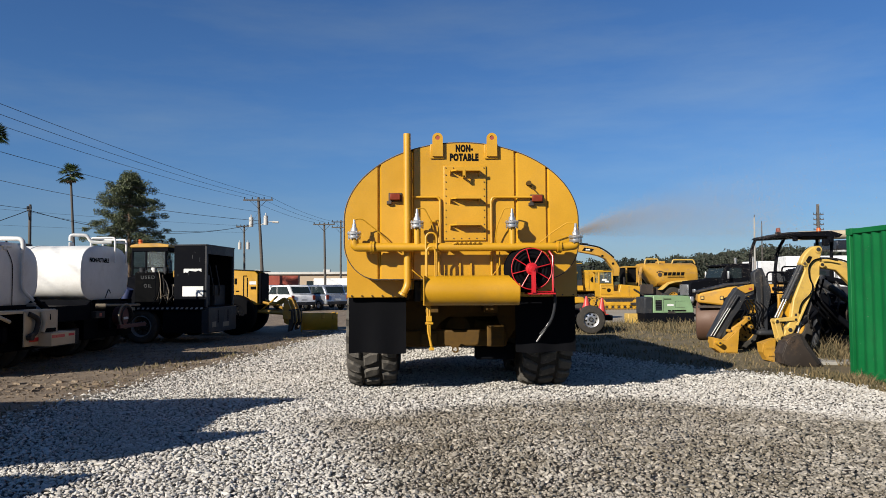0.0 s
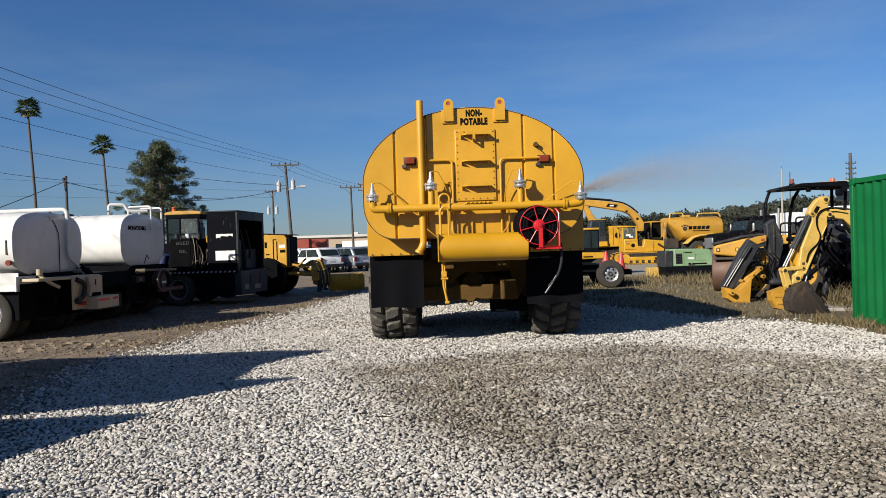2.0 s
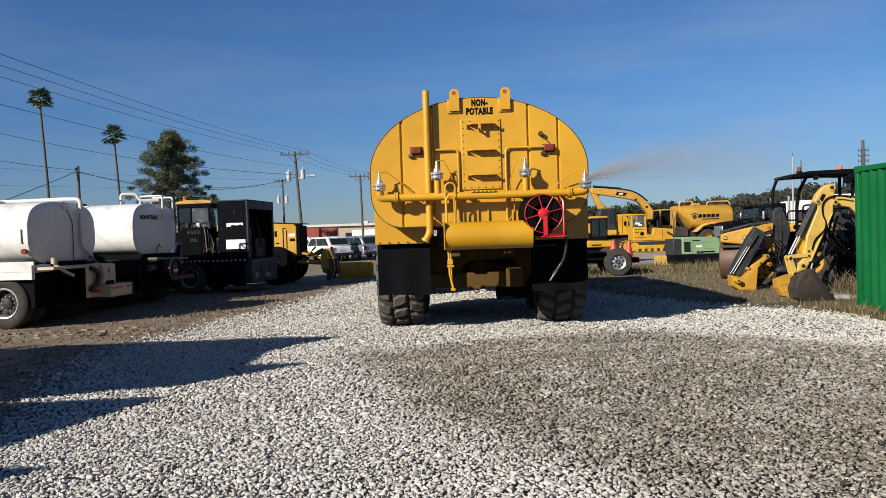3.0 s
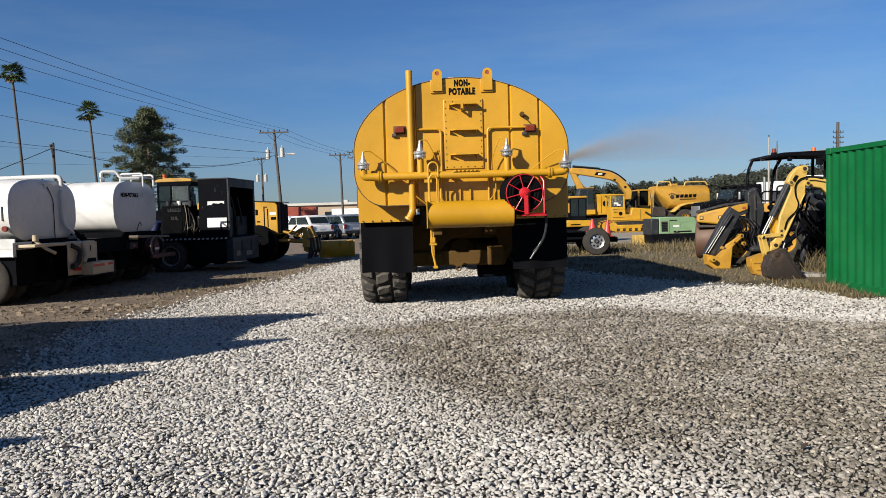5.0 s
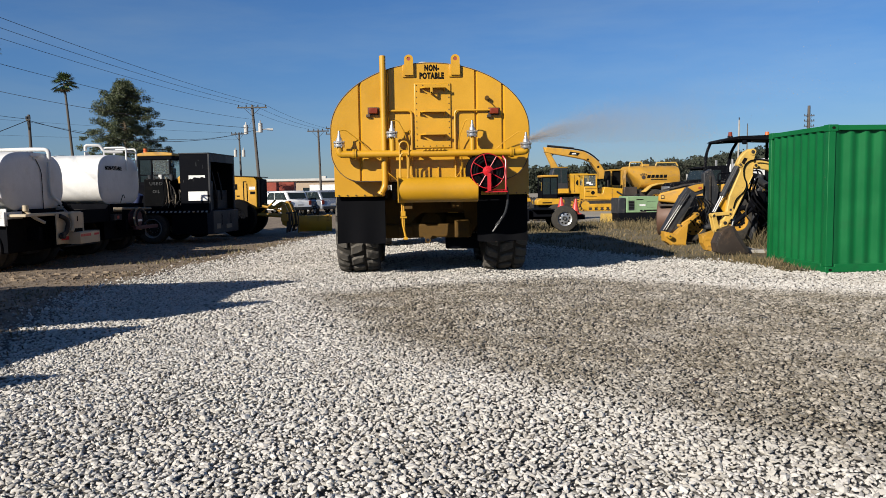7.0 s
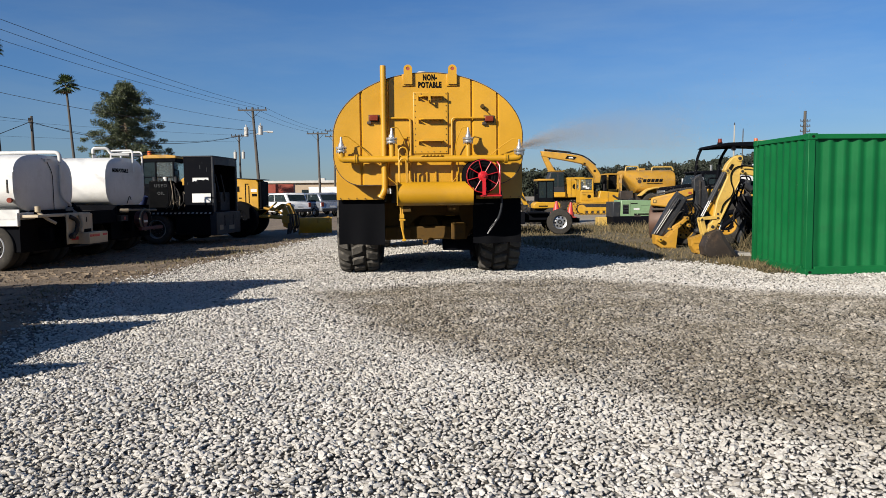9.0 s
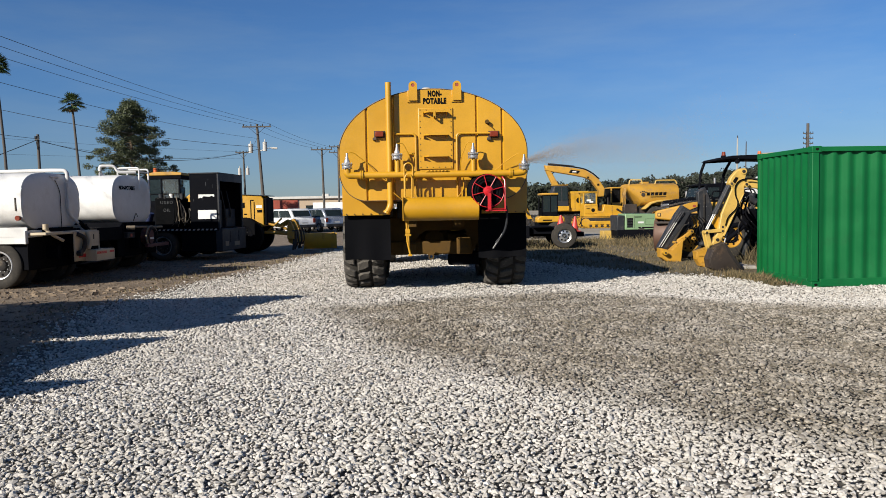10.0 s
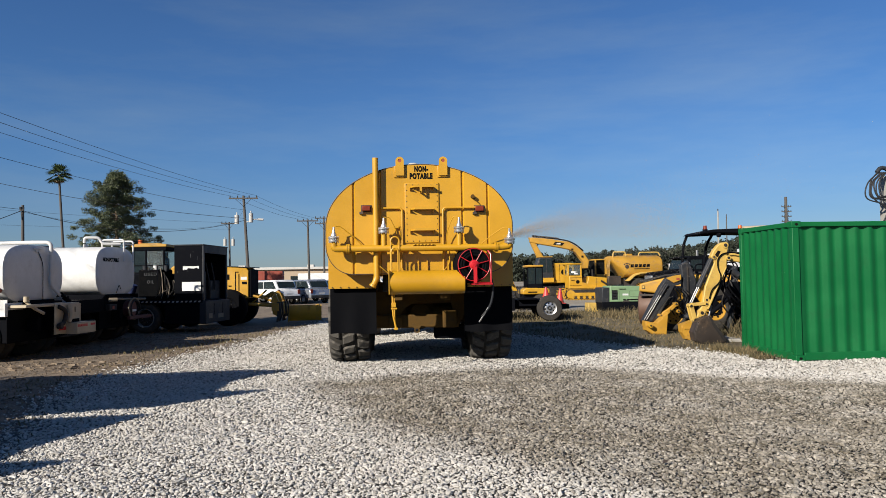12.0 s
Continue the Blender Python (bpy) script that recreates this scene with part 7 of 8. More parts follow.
def traffic_cone(at, lean=0.0, h=0.7):
    t = thing("traffic_cone", at, "orange-red plastic traffic cone", "cone", "traffic cones")
    m = Matrix.Rotation(radians(lean), 4, 'Y')
    bm = B()
    lathe(bm, [(0.16, 0.03), (0.035, h), (0.02, h)], 18, m)
    part("cone_body", bm, CONE, t)
    bm = B()
    box(bm, -0.2, 0.2, -0.2, 0.2, 0, 0.035, m)
    part("base", bm, CONE, t, bevel=0.01)
    return t


traffic_cone((5.85, 24.7, 0.78), 0, 0.46)
traffic_cone((6.44, 25.0, 0.60), 3, 0.58)


def track(bm, x0, x1, z0, z1, y0, y1):
    r = (z1 - z0) / 2
    zc = z0 + r
    pts = [(x1 - r + r * math.sin(a), zc + r * math.cos(a)) for a in [math.pi * i / 8 for i in range(9)]] + [(x0 + r - r * math.sin(a), zc - r * math.cos(a)) for a in [math.pi * i / 8 for i in range(9)]]
    prism(bm, pts, y0, y1, 'y')


def crawler(parent, x0, x1, z1, y0, y1, shoe_mat, frame_mat, n):
    """One crawler: a loop of grousered shoes round a frame with rollers, sprocket and idler."""
    r = z1 / 2
    bm = B()
    track(bm, x0 + 0.07, x1 - 0.07, 0.07, z1 - 0.07, y0 + 0.03, y1 - 0.03)
    tr = part("track", bm, DARK, parent, "dark crawler track")
    straight = x1 - x0 - 2 * r
    total = 2 * straight + 2 * math.pi * r
    bm = B()
    for i in range(n):
        s = total * i / n
        if s < straight:
            p, a = (x0 + r + s, 0.0), 180
        elif s < straight + math.pi * r:
            u = (s - straight) / r
            p, a = (x1 - r + r * math.sin(u), r - r * math.cos(u)), 180 - math.degrees(u)
        elif s < 2 * straight + math.pi * r:
            p, a = (x1 - r - (s - straight - math.pi * r), z1), 0
        else:
            u = (s - 2 * straight - math.pi * r) / r
            p, a = (x0 + r - r * math.sin(u), r + r * math.cos(u)), -math.degrees(u)
        m = Matrix.Translation((p[0], 0, p[1])) @ Matrix.Rotation(radians(-a), 4, 'Y')
        k = total / n * 0.42
        box(bm, -k, k, y0, y1, -0.07, -0.03, m)
        box(bm, -k * 0.3, k * 0.1, y0, y1, -0.03, 0.0, m)
    part("track_shoes", bm, shoe_mat, tr, "worn track shoes")
    part("roller_frame", boxes((x0 + r, x1 - r, y0 - 0.02, y0 + 0.1, r * 0.62, r * 1.25)), frame_mat, tr, bevel=0.04)
    for cx, rr in ((x0 + r, r * 0.72), (x1 - r, r * 0.66)):
        part("sprocket", tubes(([(cx, y0 - 0.03, r), (cx, y1, r)], rr, 20)), frame_mat, tr)
    for k in range(6):
        cx = x0 + r * 1.35 + (x1 - x0 - 2.7 * r) * k / 5
        part("roller", tubes(([(cx, y0 - 0.02, r * 0.45), (cx, y1, r * 0.45)], r * 0.27, 12)), frame_mat, tr)
    return tr


def dozer():
    t = thing("bulldozer", (13.2, 47.6, 0), "yellow crawler bulldozer with an open cab", "bulldozer")
    for y in (-1.25, 0.75):
        crawler(t, -1.75, 1.30, 0.80, y, y + 0.5, YELLOW_DULL, YELLOW_CAT, 34)
    body = outline_plate(t, "body", [(-1.32, 0.80), (-1.30, 1.68), (-0.40, 1.68), (-0.38, 1.20), (-0.05, 1.15), (0.06, 1.62), (1.34, 1.50), (1.33, 0.75)], -0.7, 0.7, YELLOW_CAT, "yellow body and hood", 0.04)
    each("panel_line", S((-1.25, -0.45, -0.706, -0.7, 1.52, 1.54), (-1.25, -0.45, -0.706, -0.7, 0.98, 1.0), (-0.36, -0.08, -0.69, -0.66, 0.85, 1.14), (0.60, 0.615, -0.706, -0.7, 0.85, 1.5)), INK, body)
    part("logo_shape", tubes(([(-0.72, -0.712, 1.24), (-0.72, -0.70, 1.24)], 0.13, 14)), INK, body)
    each("hand_rail", S((-1.18, -0.95, -0.74, -0.70, 1.34, 1.37)), INK, body)
    cabp = part("cab_roof", boxes((-1.50, -0.40, -0.72, 0.72, 2.44, 2.52)), YELLOW_CAT, t, "yellow roll-over roof", bevel=0.02)
    each("cab_post", S((-1.40, -1.31, -0.68, -0.58, 1.68, 2.44), (-0.52, -0.42, -0.68, -0.58, 1.2, 2.44), (-1.40, -1.31, 0.58, 0.68, 1.68, 2.44), (-0.52, -0.42, 0.58, 0.68, 1.2, 2.44)), YELLOW_CAT, cabp, bevel=0.01)
    each("window", S((-1.31, -0.52, -0.64, -0.63, 1.72, 2.42), (-1.31, -0.52, 0.63, 0.64, 1.72, 2.42)), GLASS_CLEAR, cabp)
    part("seat", boxes((-1.1, -0.7, -0.3, 0.3, 1.66, 1.85), (-1.15, -1.0, -0.3, 0.3, 1.85, 2.25)), INK, cabp, bevel=0.05)
    each("paper_sheet", S((-1.15, -0.85, -0.652, -0.64, 1.86, 1.98), (-0.95, -0.70, -0.654, -0.642, 1.76, 1.86)), INK_WHITE, cabp)
    part("step_plate", boxes((-1.3, 0.9, -1.25, -0.7, 0.80, 0.86)), YELLOW_CAT, t, "yellow fender plate", bevel=0.02)
    part("lift_ram", tubes(([(0.9, -0.78, 1.3), (1.7, -0.78, 0.8)], 0.06, 10)), DARK, t)
    part("exhaust", tubes(([(0.55, 0.2, 1.5), (0.55, 0.2, 2.1)], 0.05, 10)), DARK, t)
    outline_plate(t, "blade", [(2.0, 0.1), (1.8, 0.5), (1.85, 0.9), (2.0, 1.0), (2.05, 0.9), (1.92, 0.5), (2.1, 0.1)], -1.4, 1.4, BLACK, "dark blade", 0.01)
    each("push_arm", S((0.5, 1.95, -1.42, -1.30, 0.30, 0.45), (0.5, 1.95, 1.30, 1.42, 0.30, 0.45)), DARK, t, bevel=0.02)
    return t


dozer()


def crawler_excavator():
    t = thing("crawler_excavator", (10.4, 50.5, 0), "large yellow crawler excavator with a raised curved boom", "excavator")
    for y in (-1.6, 1.0):
        crawler(t, -2.0, 2.2, 0.95, y, y + 0.6, DARK, DARK, 40)
    house = outline_plate(t, "house", [(-0.6, 1.15), (-0.6, 2.05), (0.36, 2.15), (0.40, 2.56), (0.9, 2.60), (2.3, 2.60), (2.4, 2.3), (2.4, 1.15)], -1.4, 1.4, YELLOW_CAT, "yellow machine house", 0.06)
    each("panel_line", S((0.42, 0.44, -1.408, -1.4, 1.3, 2.5), (0.98, 1.0, -1.408, -1.4, 1.3, 2.5), (1.30, 1.32, -1.408, -1.4, 1.3, 2.5), (-0.5, 0.36, -1.408, -1.4, 1.62, 1.64), (0.0, 0.02, -1.408, -1.4, 1.25, 2.0)), INK, house)
    each("dark_slot", S((0.56, 0.90, -1.41, -1.4, 2.28, 2.38), (0.56, 0.90, -1.41, -1.4, 1.98, 2.08), (0.56, 0.90, -1.41, -1.4, 1.66, 1.76), (-0.40, -0.10, -1.41, -1.4, 1.75, 1.85)), INK, house)
    part("logo_shape", tubes(([(1.60, -1.412, 1.95), (1.60, -1.40, 1.95)], 0.20, 14)), INK, house)
    part("turntable", boxes((-0.7, 2.1, -1.2, 1.2, 0.95, 1.15)), INK, t)
    part("rail", tubes((bent([(0.3, -1.3, 2.4), (0.3, -1.3, 2.85), (1.6, -1.3, 2.85), (1.6, -1.3, 2.5)], 0.1), 0.025, 6)), CHARCOAL, t)
    cabp = outline_plate(t, "cab", [(-0.42, 1.2), (-0.42, 2.4), (-0.20, 3.02), (0.74, 3.02), (0.86, 1.2)], -1.62, -0.5, CHARCOAL, "dark operator cab", 0.06)
    each("window", S((-0.18, 0.26, -1.632, -1.62, 1.95, 2.9), (0.34, 0.72, -1.632, -1.62, 1.95, 2.9)), GLASS, cabp)
    part("cab_sill", boxes((-0.40, 0.84, -1.64, -1.60, 1.22, 1.55)), YELLOW_CAT, cabp, bevel=0.01)
    part("cab_roof", boxes((-0.24, 0.78, -1.64, -0.48, 3.02, 3.08)), YELLOW_DULL, cabp, bevel=0.02)
    boom = outline_plate(t, "boom", [(-0.60, 4.20), (-0.50, 4.54), (0.4, 4.46), (1.17, 4.37), (2.29, 4.18), (2.79, 3.88), (3.33, 3.46), (3.76, 2.78), (3.70, 2.2), (3.36, 2.2), (3.32, 2.67), (2.74, 3.42), (2.3, 3.62), (1.66, 3.76), (0.8, 3.92), (0.0, 4.06)], -0.3, 0.3, YELLOW_DULL, "curved yellow boom", 0.03)
    outline_plate(boom, "logo_shape", [(1.10, 3.98), (1.26, 4.20), (1.95, 4.10), (1.77, 3.90)], -0.312, -0.3, INK, bevel=0)
    part("logo_bar", boxes((1.36, 1.66, -0.318, -0.312, 4.00, 4.10)), INK_WHITE, boom)
    part("boom_pipe", tubes((bent([(-0.4, -0.1, 4.60), (1.2, -0.1, 4.46), (2.3, -0.1, 4.26), (2.85, -0.1, 3.98), (3.4, -0.1, 3.5)], 0.3), 0.05, 8)), INK, boom, "dark hydraulic lines")
    part("ram", tubes(([(-0.35, 0.12, 4.66), (1.6, 0.12, 4.44)], 0.08, 10)), CHARCOAL, boom)
    each("boss", S((2.45, 2.60, -0.32, -0.3, 3.55, 3.68), (3.2, 3.35, -0.32, -0.3, 3.0, 3.15)), INK, boom)
    outline_plate(t, "stick", [(-0.66, 4.56), (-0.40, 4.50), (0.42, 3.05), (0.36, 1.6), (0.08, 1.6), (0.02, 2.9), (-0.50, 4.05)], -0.24, 0.24, YELLOW_DULL, "yellow stick", 0.03)
    part("stick_ram", tubes(([(-0.25, -0.1, 3.75), (0.25, -0.1, 4.28)], 0.045, 8)), CHARCOAL, boom)
    shell_bucket(t, [(-0.10, 1.55), (0.35, 1.55), (0.45, 1.20), (0.25, 0.82), (-0.15, 0.72), (-0.45, 0.90)], 0.0, 1.0, BROWN)
    return t


crawler_excavator()


def mini_excavator():
    t = thing("mini_excavator", (6.9, 33.5, 0), "compact excavator with a black glazed cab and yellow skirt", "excavator")
    for y in (-0.95, 0.55):
        crawler(t, -1.0, 1.0, 0.5, y, y + 0.38, DARK, DARK, 24)
    outline_plate(t, "house", [(-0.62, 0.78), (-0.62, 1.00), (-0.45, 1.10), (0.66, 1.08), (0.74, 0.98), (0.74, 0.78)], -0.8, 0.8, YELLOW_CAT, "yellow lower house", 0.05)
    each("house_slot", S((-0.35, 0.1, -0.806, -0.8, 0.86, 0.92)), INK, t)
    part("slew_ring", boxes((-0.55, 0.6, -0.6, 0.6, 0.45, 0.80)), BLACK, t)
    cabp = part("cab", boxes((-0.40, 0.44, -0.78, 0.48, 2.12, 2.23)), YELLOW_DULL, t, "dusty yellow cab roof", bevel=0.04)
    each("cab_post", S((-0.38, -0.32, -0.72, -0.66, 1.0, 2.12), (0.36, 0.42, -0.72, -0.66, 1.0, 2.12), (-0.38, -0.32, 0.34, 0.40, 1.0, 2.12), (0.36, 0.42, 0.34, 0.40, 1.0, 2.12), (-0.38, 0.42, -0.72, -0.68, 1.0, 1.30), (0.02, 0.06, -0.72, -0.68, 1.3, 2.12)), BLACK, cabp, bevel=0.02)
    part("seat", boxes((-0.22, 0.18, -0.3, 0.2, 1.1, 1.35), (0.08, 0.20, -0.3, 0.2, 1.35, 1.85)), INK, cabp, bevel=0.04)
    part("rear_wall", boxes((-0.34, 0.38, 0.30, 0.33, 1.0, 1.45)), BLACK, cabp)
    each("window", S((-0.32, 0.02, -0.70, -0.69, 1.3, 2.12), (0.06, 0.36, -0.70, -0.69, 1.3, 2.12)), GLASS, cabp)
    boom = outline_plate(t, "boom", [(-0.80, 0.95), (-1.45, 2.45), (-2.5, 2.20), (-2.5, 2.0), (-1.55, 2.15), (-1.0, 0.95)], -0.3, 0.0, YELLOW_CAT, "yellow boom", 0.02)
    part("ram", tubes(([(-1.0, -0.35, 1.2), (-1.6, -0.35, 2.0)], 0.05, 8)), DARK, boom)
    return t


mini_excavator()


def tank_hauler():
    t = thing("water_wagon", (18.3, 53.0, 0), "dusty yellow water wagon with a sloped tank", "truck")
    bm = B()
    secs = []
    for x, z0, z1, a in ((-1.92, 2.62, 3.02, 1.15), (-1.85, 2.50, 3.14, 1.3), (-1.00, 1.42, 3.18, 1.4), (1.75, 1.40, 3.16, 1.4), (1.90, 1.44, 3.10, 1.36), (1.95, 1.6, 2.95, 1.2)):
        secs.append((x, super_oval(a, (z1 - z0) / 2, 3.0, (z0 + z1) / 2, 40)))
    loft_x(bm, secs)
    tank = part("tank", bm, YELLOW_DULL, t, "dusty yellow tank with dark markings")
    for k in range(5):
        x = -0.60 + 0.31 * k
        outline_plate(tank, "brand_bar", [(x, 2.24), (x + 0.05, 2.47), (x + 0.28, 2.47), (x + 0.24, 2.24)], -1.425, -1.385, INK, bevel=0)
    part("brand_line", boxes((-0.3, 0.9, -1.425, -1.385, 2.10, 2.15)), INK, tank)
    part("paw_shape", tubes(([(-0.86, -1.43, 2.30), (-0.86, -1.38, 2.30)], 0.15, 12)), BROWN, tank)
    for k in range(4):
        x, z = -1.06 + 0.135 * k, 2.48 + 0.06 * (k in (1, 2))
        part("toe_shape", tubes(([(x, -1.43, z), (x, -1.37, z)], 0.05, 8)), BROWN, tank)
    for pts in ([(0.20, -0.9, 3.1), (0.28, -0.9, 3.38), (1.76, -0.9, 3.38), (1.90, -0.9, 3.1)], [(-1.80, -0.9, 3.05), (-1.74, -0.9, 3.44), (-0.85, -0.9, 3.44), (-0.76, -0.9, 3.1)]):
        part("top_rail", tubes((bent(pts, 0.1), 0.05, 6)), YELLOW_PALE, tank)
    part("manhole", boxes((-0.6, -0.1, -0.4, 0.4, 3.14, 3.30)), YELLOW_DULL, tank, bevel=0.04)
    cabp = part("cab_roof", boxes((-3.25, -2.35, -1.0, 1.0, 2.82, 2.92)), YELLOW_DULL, t, "yellow cab roof", bevel=0.03)
    each("cab_post", S((-3.22, -3.12, -1.0, -0.9, 1.5, 2.82), (-2.45, -2.32, -1.0, -0.9, 1.3, 2.82), (-3.22, -2.32, -1.0, -0.92, 1.3, 1.75)), YELLOW_DULL, cabp)
    part("cab_core", boxes((-3.15, -2.4, -0.85, 0.85, 1.3, 2.82)), INK, cabp)
    for k in range(3):
        part("front_pipe", tubes((bent([(-2.30 + 0.10 * k, -1.0, 1.4), (-2.28 + 0.08 * k, -1.0, 2.2), (-2.16 + 0.05 * k, -1.0, 2.85)], 0.1), 0.03, 6)), YELLOW_DULL, t, "dusty yellow front piping")
    each("chassis", S((-4.4, 2.0, -1.0, 1.0, 0.7, 1.35), (-2.3, -1.3, -1.3, 1.3, 0.9, 1.6)), BROWN, t, bevel=0.04)
    for x in (-3.4, 0.1, 1.4):
        for y in (-1.2, 1.2):
            wheel(t, (x, y, 0.7), 0.7, 0.5, 'y', rim_mat=YELLOW_DULL, rim_r=0.5)
    outline_plate(t, "fender", [(-0.95, 1.20), (-0.35, 1.72), (0.2, 1.86), (1.1, 1.90), (1.1, 1.80), (0.25, 1.74), (-0.25, 1.60), (-0.72, 1.20)], -1.55, -1.0, YELLOW_PALE, "pale yellow fender", 0.02)
    return t


tank_hauler()


def semi_tractor(at, rz, paint, label):
    """Long-nosed highway tractor; its front is at local -x."""
    t = thing("semi_tractor", at, label, "truck", rz=rz)
    bm = B()
    prism(bm, [(-3.2, 0.75), (-3.22, 1.45), (-3.05, 1.62), (-1.35, 1.78), (-1.3, 0.75)], -0.62, 0.62, 'y')
    part("hood", bm, paint, t, "long engine hood", bevel=0.08)
    for s in (-1, 1):
        bm = B()
        arc = [(-2.4 + 0.72 * math.cos(u), 0.62 + 0.62 * math.sin(u)) for u in [math.pi * k / 10 for k in range(11)]]
        inner = [(-2.4 + 0.60 * math.cos(u), 0.62 + 0.52 * math.sin(u)) for u in [math.pi * k / 10 for k in range(11)]]
        y0, y1 = sorted((s * 0.62, s * 1.08))
        prism(bm, arc + list(reversed(inner)), y0, y1, 'y')
        fen = part("fender", bm, paint, t, bevel=0.02)
        part("head_lamp", boxes((-3.12, -3.0, s * 0.85 - 0.12, s * 0.85 + 0.12, 0.95, 1.15)), CHROME, fen, bevel=0.03)
        part("mirror", boxes((-1.15, -1.05, s * 1.25 - 0.06, s * 1.25 + 0.06, 1.75, 2.2)), CHROME, t, bevel=0.03)
        part("exhaust_stack", tubes(([(0.72, s * 0.92, 0.9), (0.72, s * 0.92, 3.05)], 0.075, 10)), STEEL, t, "chrome exhaust stack")
        part("fuel_tank", tubes(([(-0.9, s * 0.92, 0.72), (0.6, s * 0.92, 0.72)], 0.28, 16)), CHROME, t, "bright fuel tank")
    bm = B()
    prism(bm, [(-1.35, 0.8), (-1.35, 1.72), (-1.05, 2.50), (-0.85, 2.62), (0.5, 2.66), (0.6, 0.8)], -1.0, 1.0, 'y')
    cabp = part("cab", bm, paint, t, "driver cab", bevel=0.06)
    bm = B()
    box(bm, -0.01, 0.01, -0.85, 0.85, -0.33, 0.33, Matrix.Translation((-1.215, 0, 2.12)) @ Matrix.Rotation(radians(21), 4, 'Y'))
    part("windshield", bm, GLASS, cabp)
    each("window", S((-0.85, -0.1, -1.012, -1.0, 1.78, 2.38), (-0.85, -0.1, 1.0, 1.012, 1.78, 2.38)), GLASS, cabp)
    part("visor", boxes((-1.28, -1.0, -0.95, 0.95, 2.48, 2.56)), paint, cabp, bevel=0.02)
    part("grille", boxes((-3.26, -3.2, -0.5, 0.5, 0.8, 1.42)), CHROME, t, "chrome grille", bevel=0.02)
    part("bumper", boxes((-3.4, -3.2, -1.05, 1.05, 0.42, 0.72)), CHROME, t, bevel=0.03)
    each("chassis", S((-3.2, 4.0, -0.45, -0.3, 0.7, 0.95), (-3.2, 4.0, 0.3, 0.45, 0.7, 0.95), (1.6, 2.8, -0.5, 0.5, 0.95, 1.1)), DARK, t, bevel=0.02)
    for x in (-2.4, 2.2, 3.4):
        for y in (-0.92, 0.92):
            wheel(t, (x, y, 0.5), 0.5, 0.35, 'y', rim_r=0.55)
    return t


black_semi = semi_tractor((21.4, 48.4, 0), 8, BLACK, "black highway tractor with chrome stack")
black_semi.scale = (1.12, 1.12, 1.12)
semi_tractor((25.3, 45.2, 0), 12, DARK_CAR, "dark highway tractor behind the machines")
semi_tractor((31.0, 49.0, 0), 190, WHITE_CAR, "white highway tractor among parked trucks")


def box_trailer(at, L, W, H, z0, paint, label, rz=0.0):
    t = thing("box_trailer", at, label, "trailer", rz=rz)
    part("box_body", boxes((-L / 2, L / 2, -W / 2, W / 2, z0, z0 + H)), paint, t, bevel=0.04)
    each("chassis", S((-L / 2, L / 2, -0.5, 0.5, z0 - 0.3, z0)), DARK, t)
    for x in (L / 2 - 1.0, L / 2 - 2.2, -L / 2 + 1.5):
        for y in (-W / 2 + 0.2, W / 2 - 0.2):
            wheel(t, (x, y, 0.5), 0.5, 0.35, 'y', rim_r=0.55, hub=False)
    return t


box_trailer((33.0, 62.0, 0), 9.0, 2.5, 2.4, 1.1, WHITE_CAR, "white box trailer parked beyond the machines", rz=10)
box_trailer((31.4, 55.0, 0), 6.4, 2.4, 2.7, 1.0, WHITE_CAR, "white van-bodied truck far across the yard", rz=-8)


def boom_lift():
    t = thing("boom_lift", (17.4, 30.0, 0), "white telescopic boom resting over a dark machine", "boom lift")
    part("boom", tubes(([(-1.2, 0, 3.66), (3.2, 0, 3.78)], 0.19, 12)), OFFWHITE, t, "white telescopic boom")
    part("blue_panel", boxes((-0.1, 3.0, -0.9, 0.9, 3.02, 3.42)), DARK_CAR, t, bevel=0.05)
    part("mast", boxes((1.2, 1.7, -0.2, 0.2, 1.5, 3.05)), CHARCOAL, t, bevel=0.03)
    part("base", boxes((-1.8, 2.8, -1.0, 1.0, 0.6, 1.5)), CHARCOAL, t, bevel=0.08)
    for x in (-1.3, 1.8):
        for y in (-0.9, 0.9):
            wheel(t, (x, y, 0.5), 0.5, 0.35, 'y', rim_r=0.5)
    return t


boom_lift()
block = thing("concrete_block", (9.05, 30.1, 0), "tan yellow barrier block in the grass", "block")
part("block_body", boxes((-0.27, 0.27, -0.3, 0.3, 0.0, 0.42)), YELLOW_PALE, block, bevel=0.02)
new_slab = thing("concrete_slab", (9.4, 14.6, 0), "weathered flat concrete slab in the grass", "slab", rz=-12)
part("slab_top", boxes((-1.1, 1.4, -0.55, 0.55, 0.0, 0.07)), CONCRETE, new_slab, bevel=0.01)


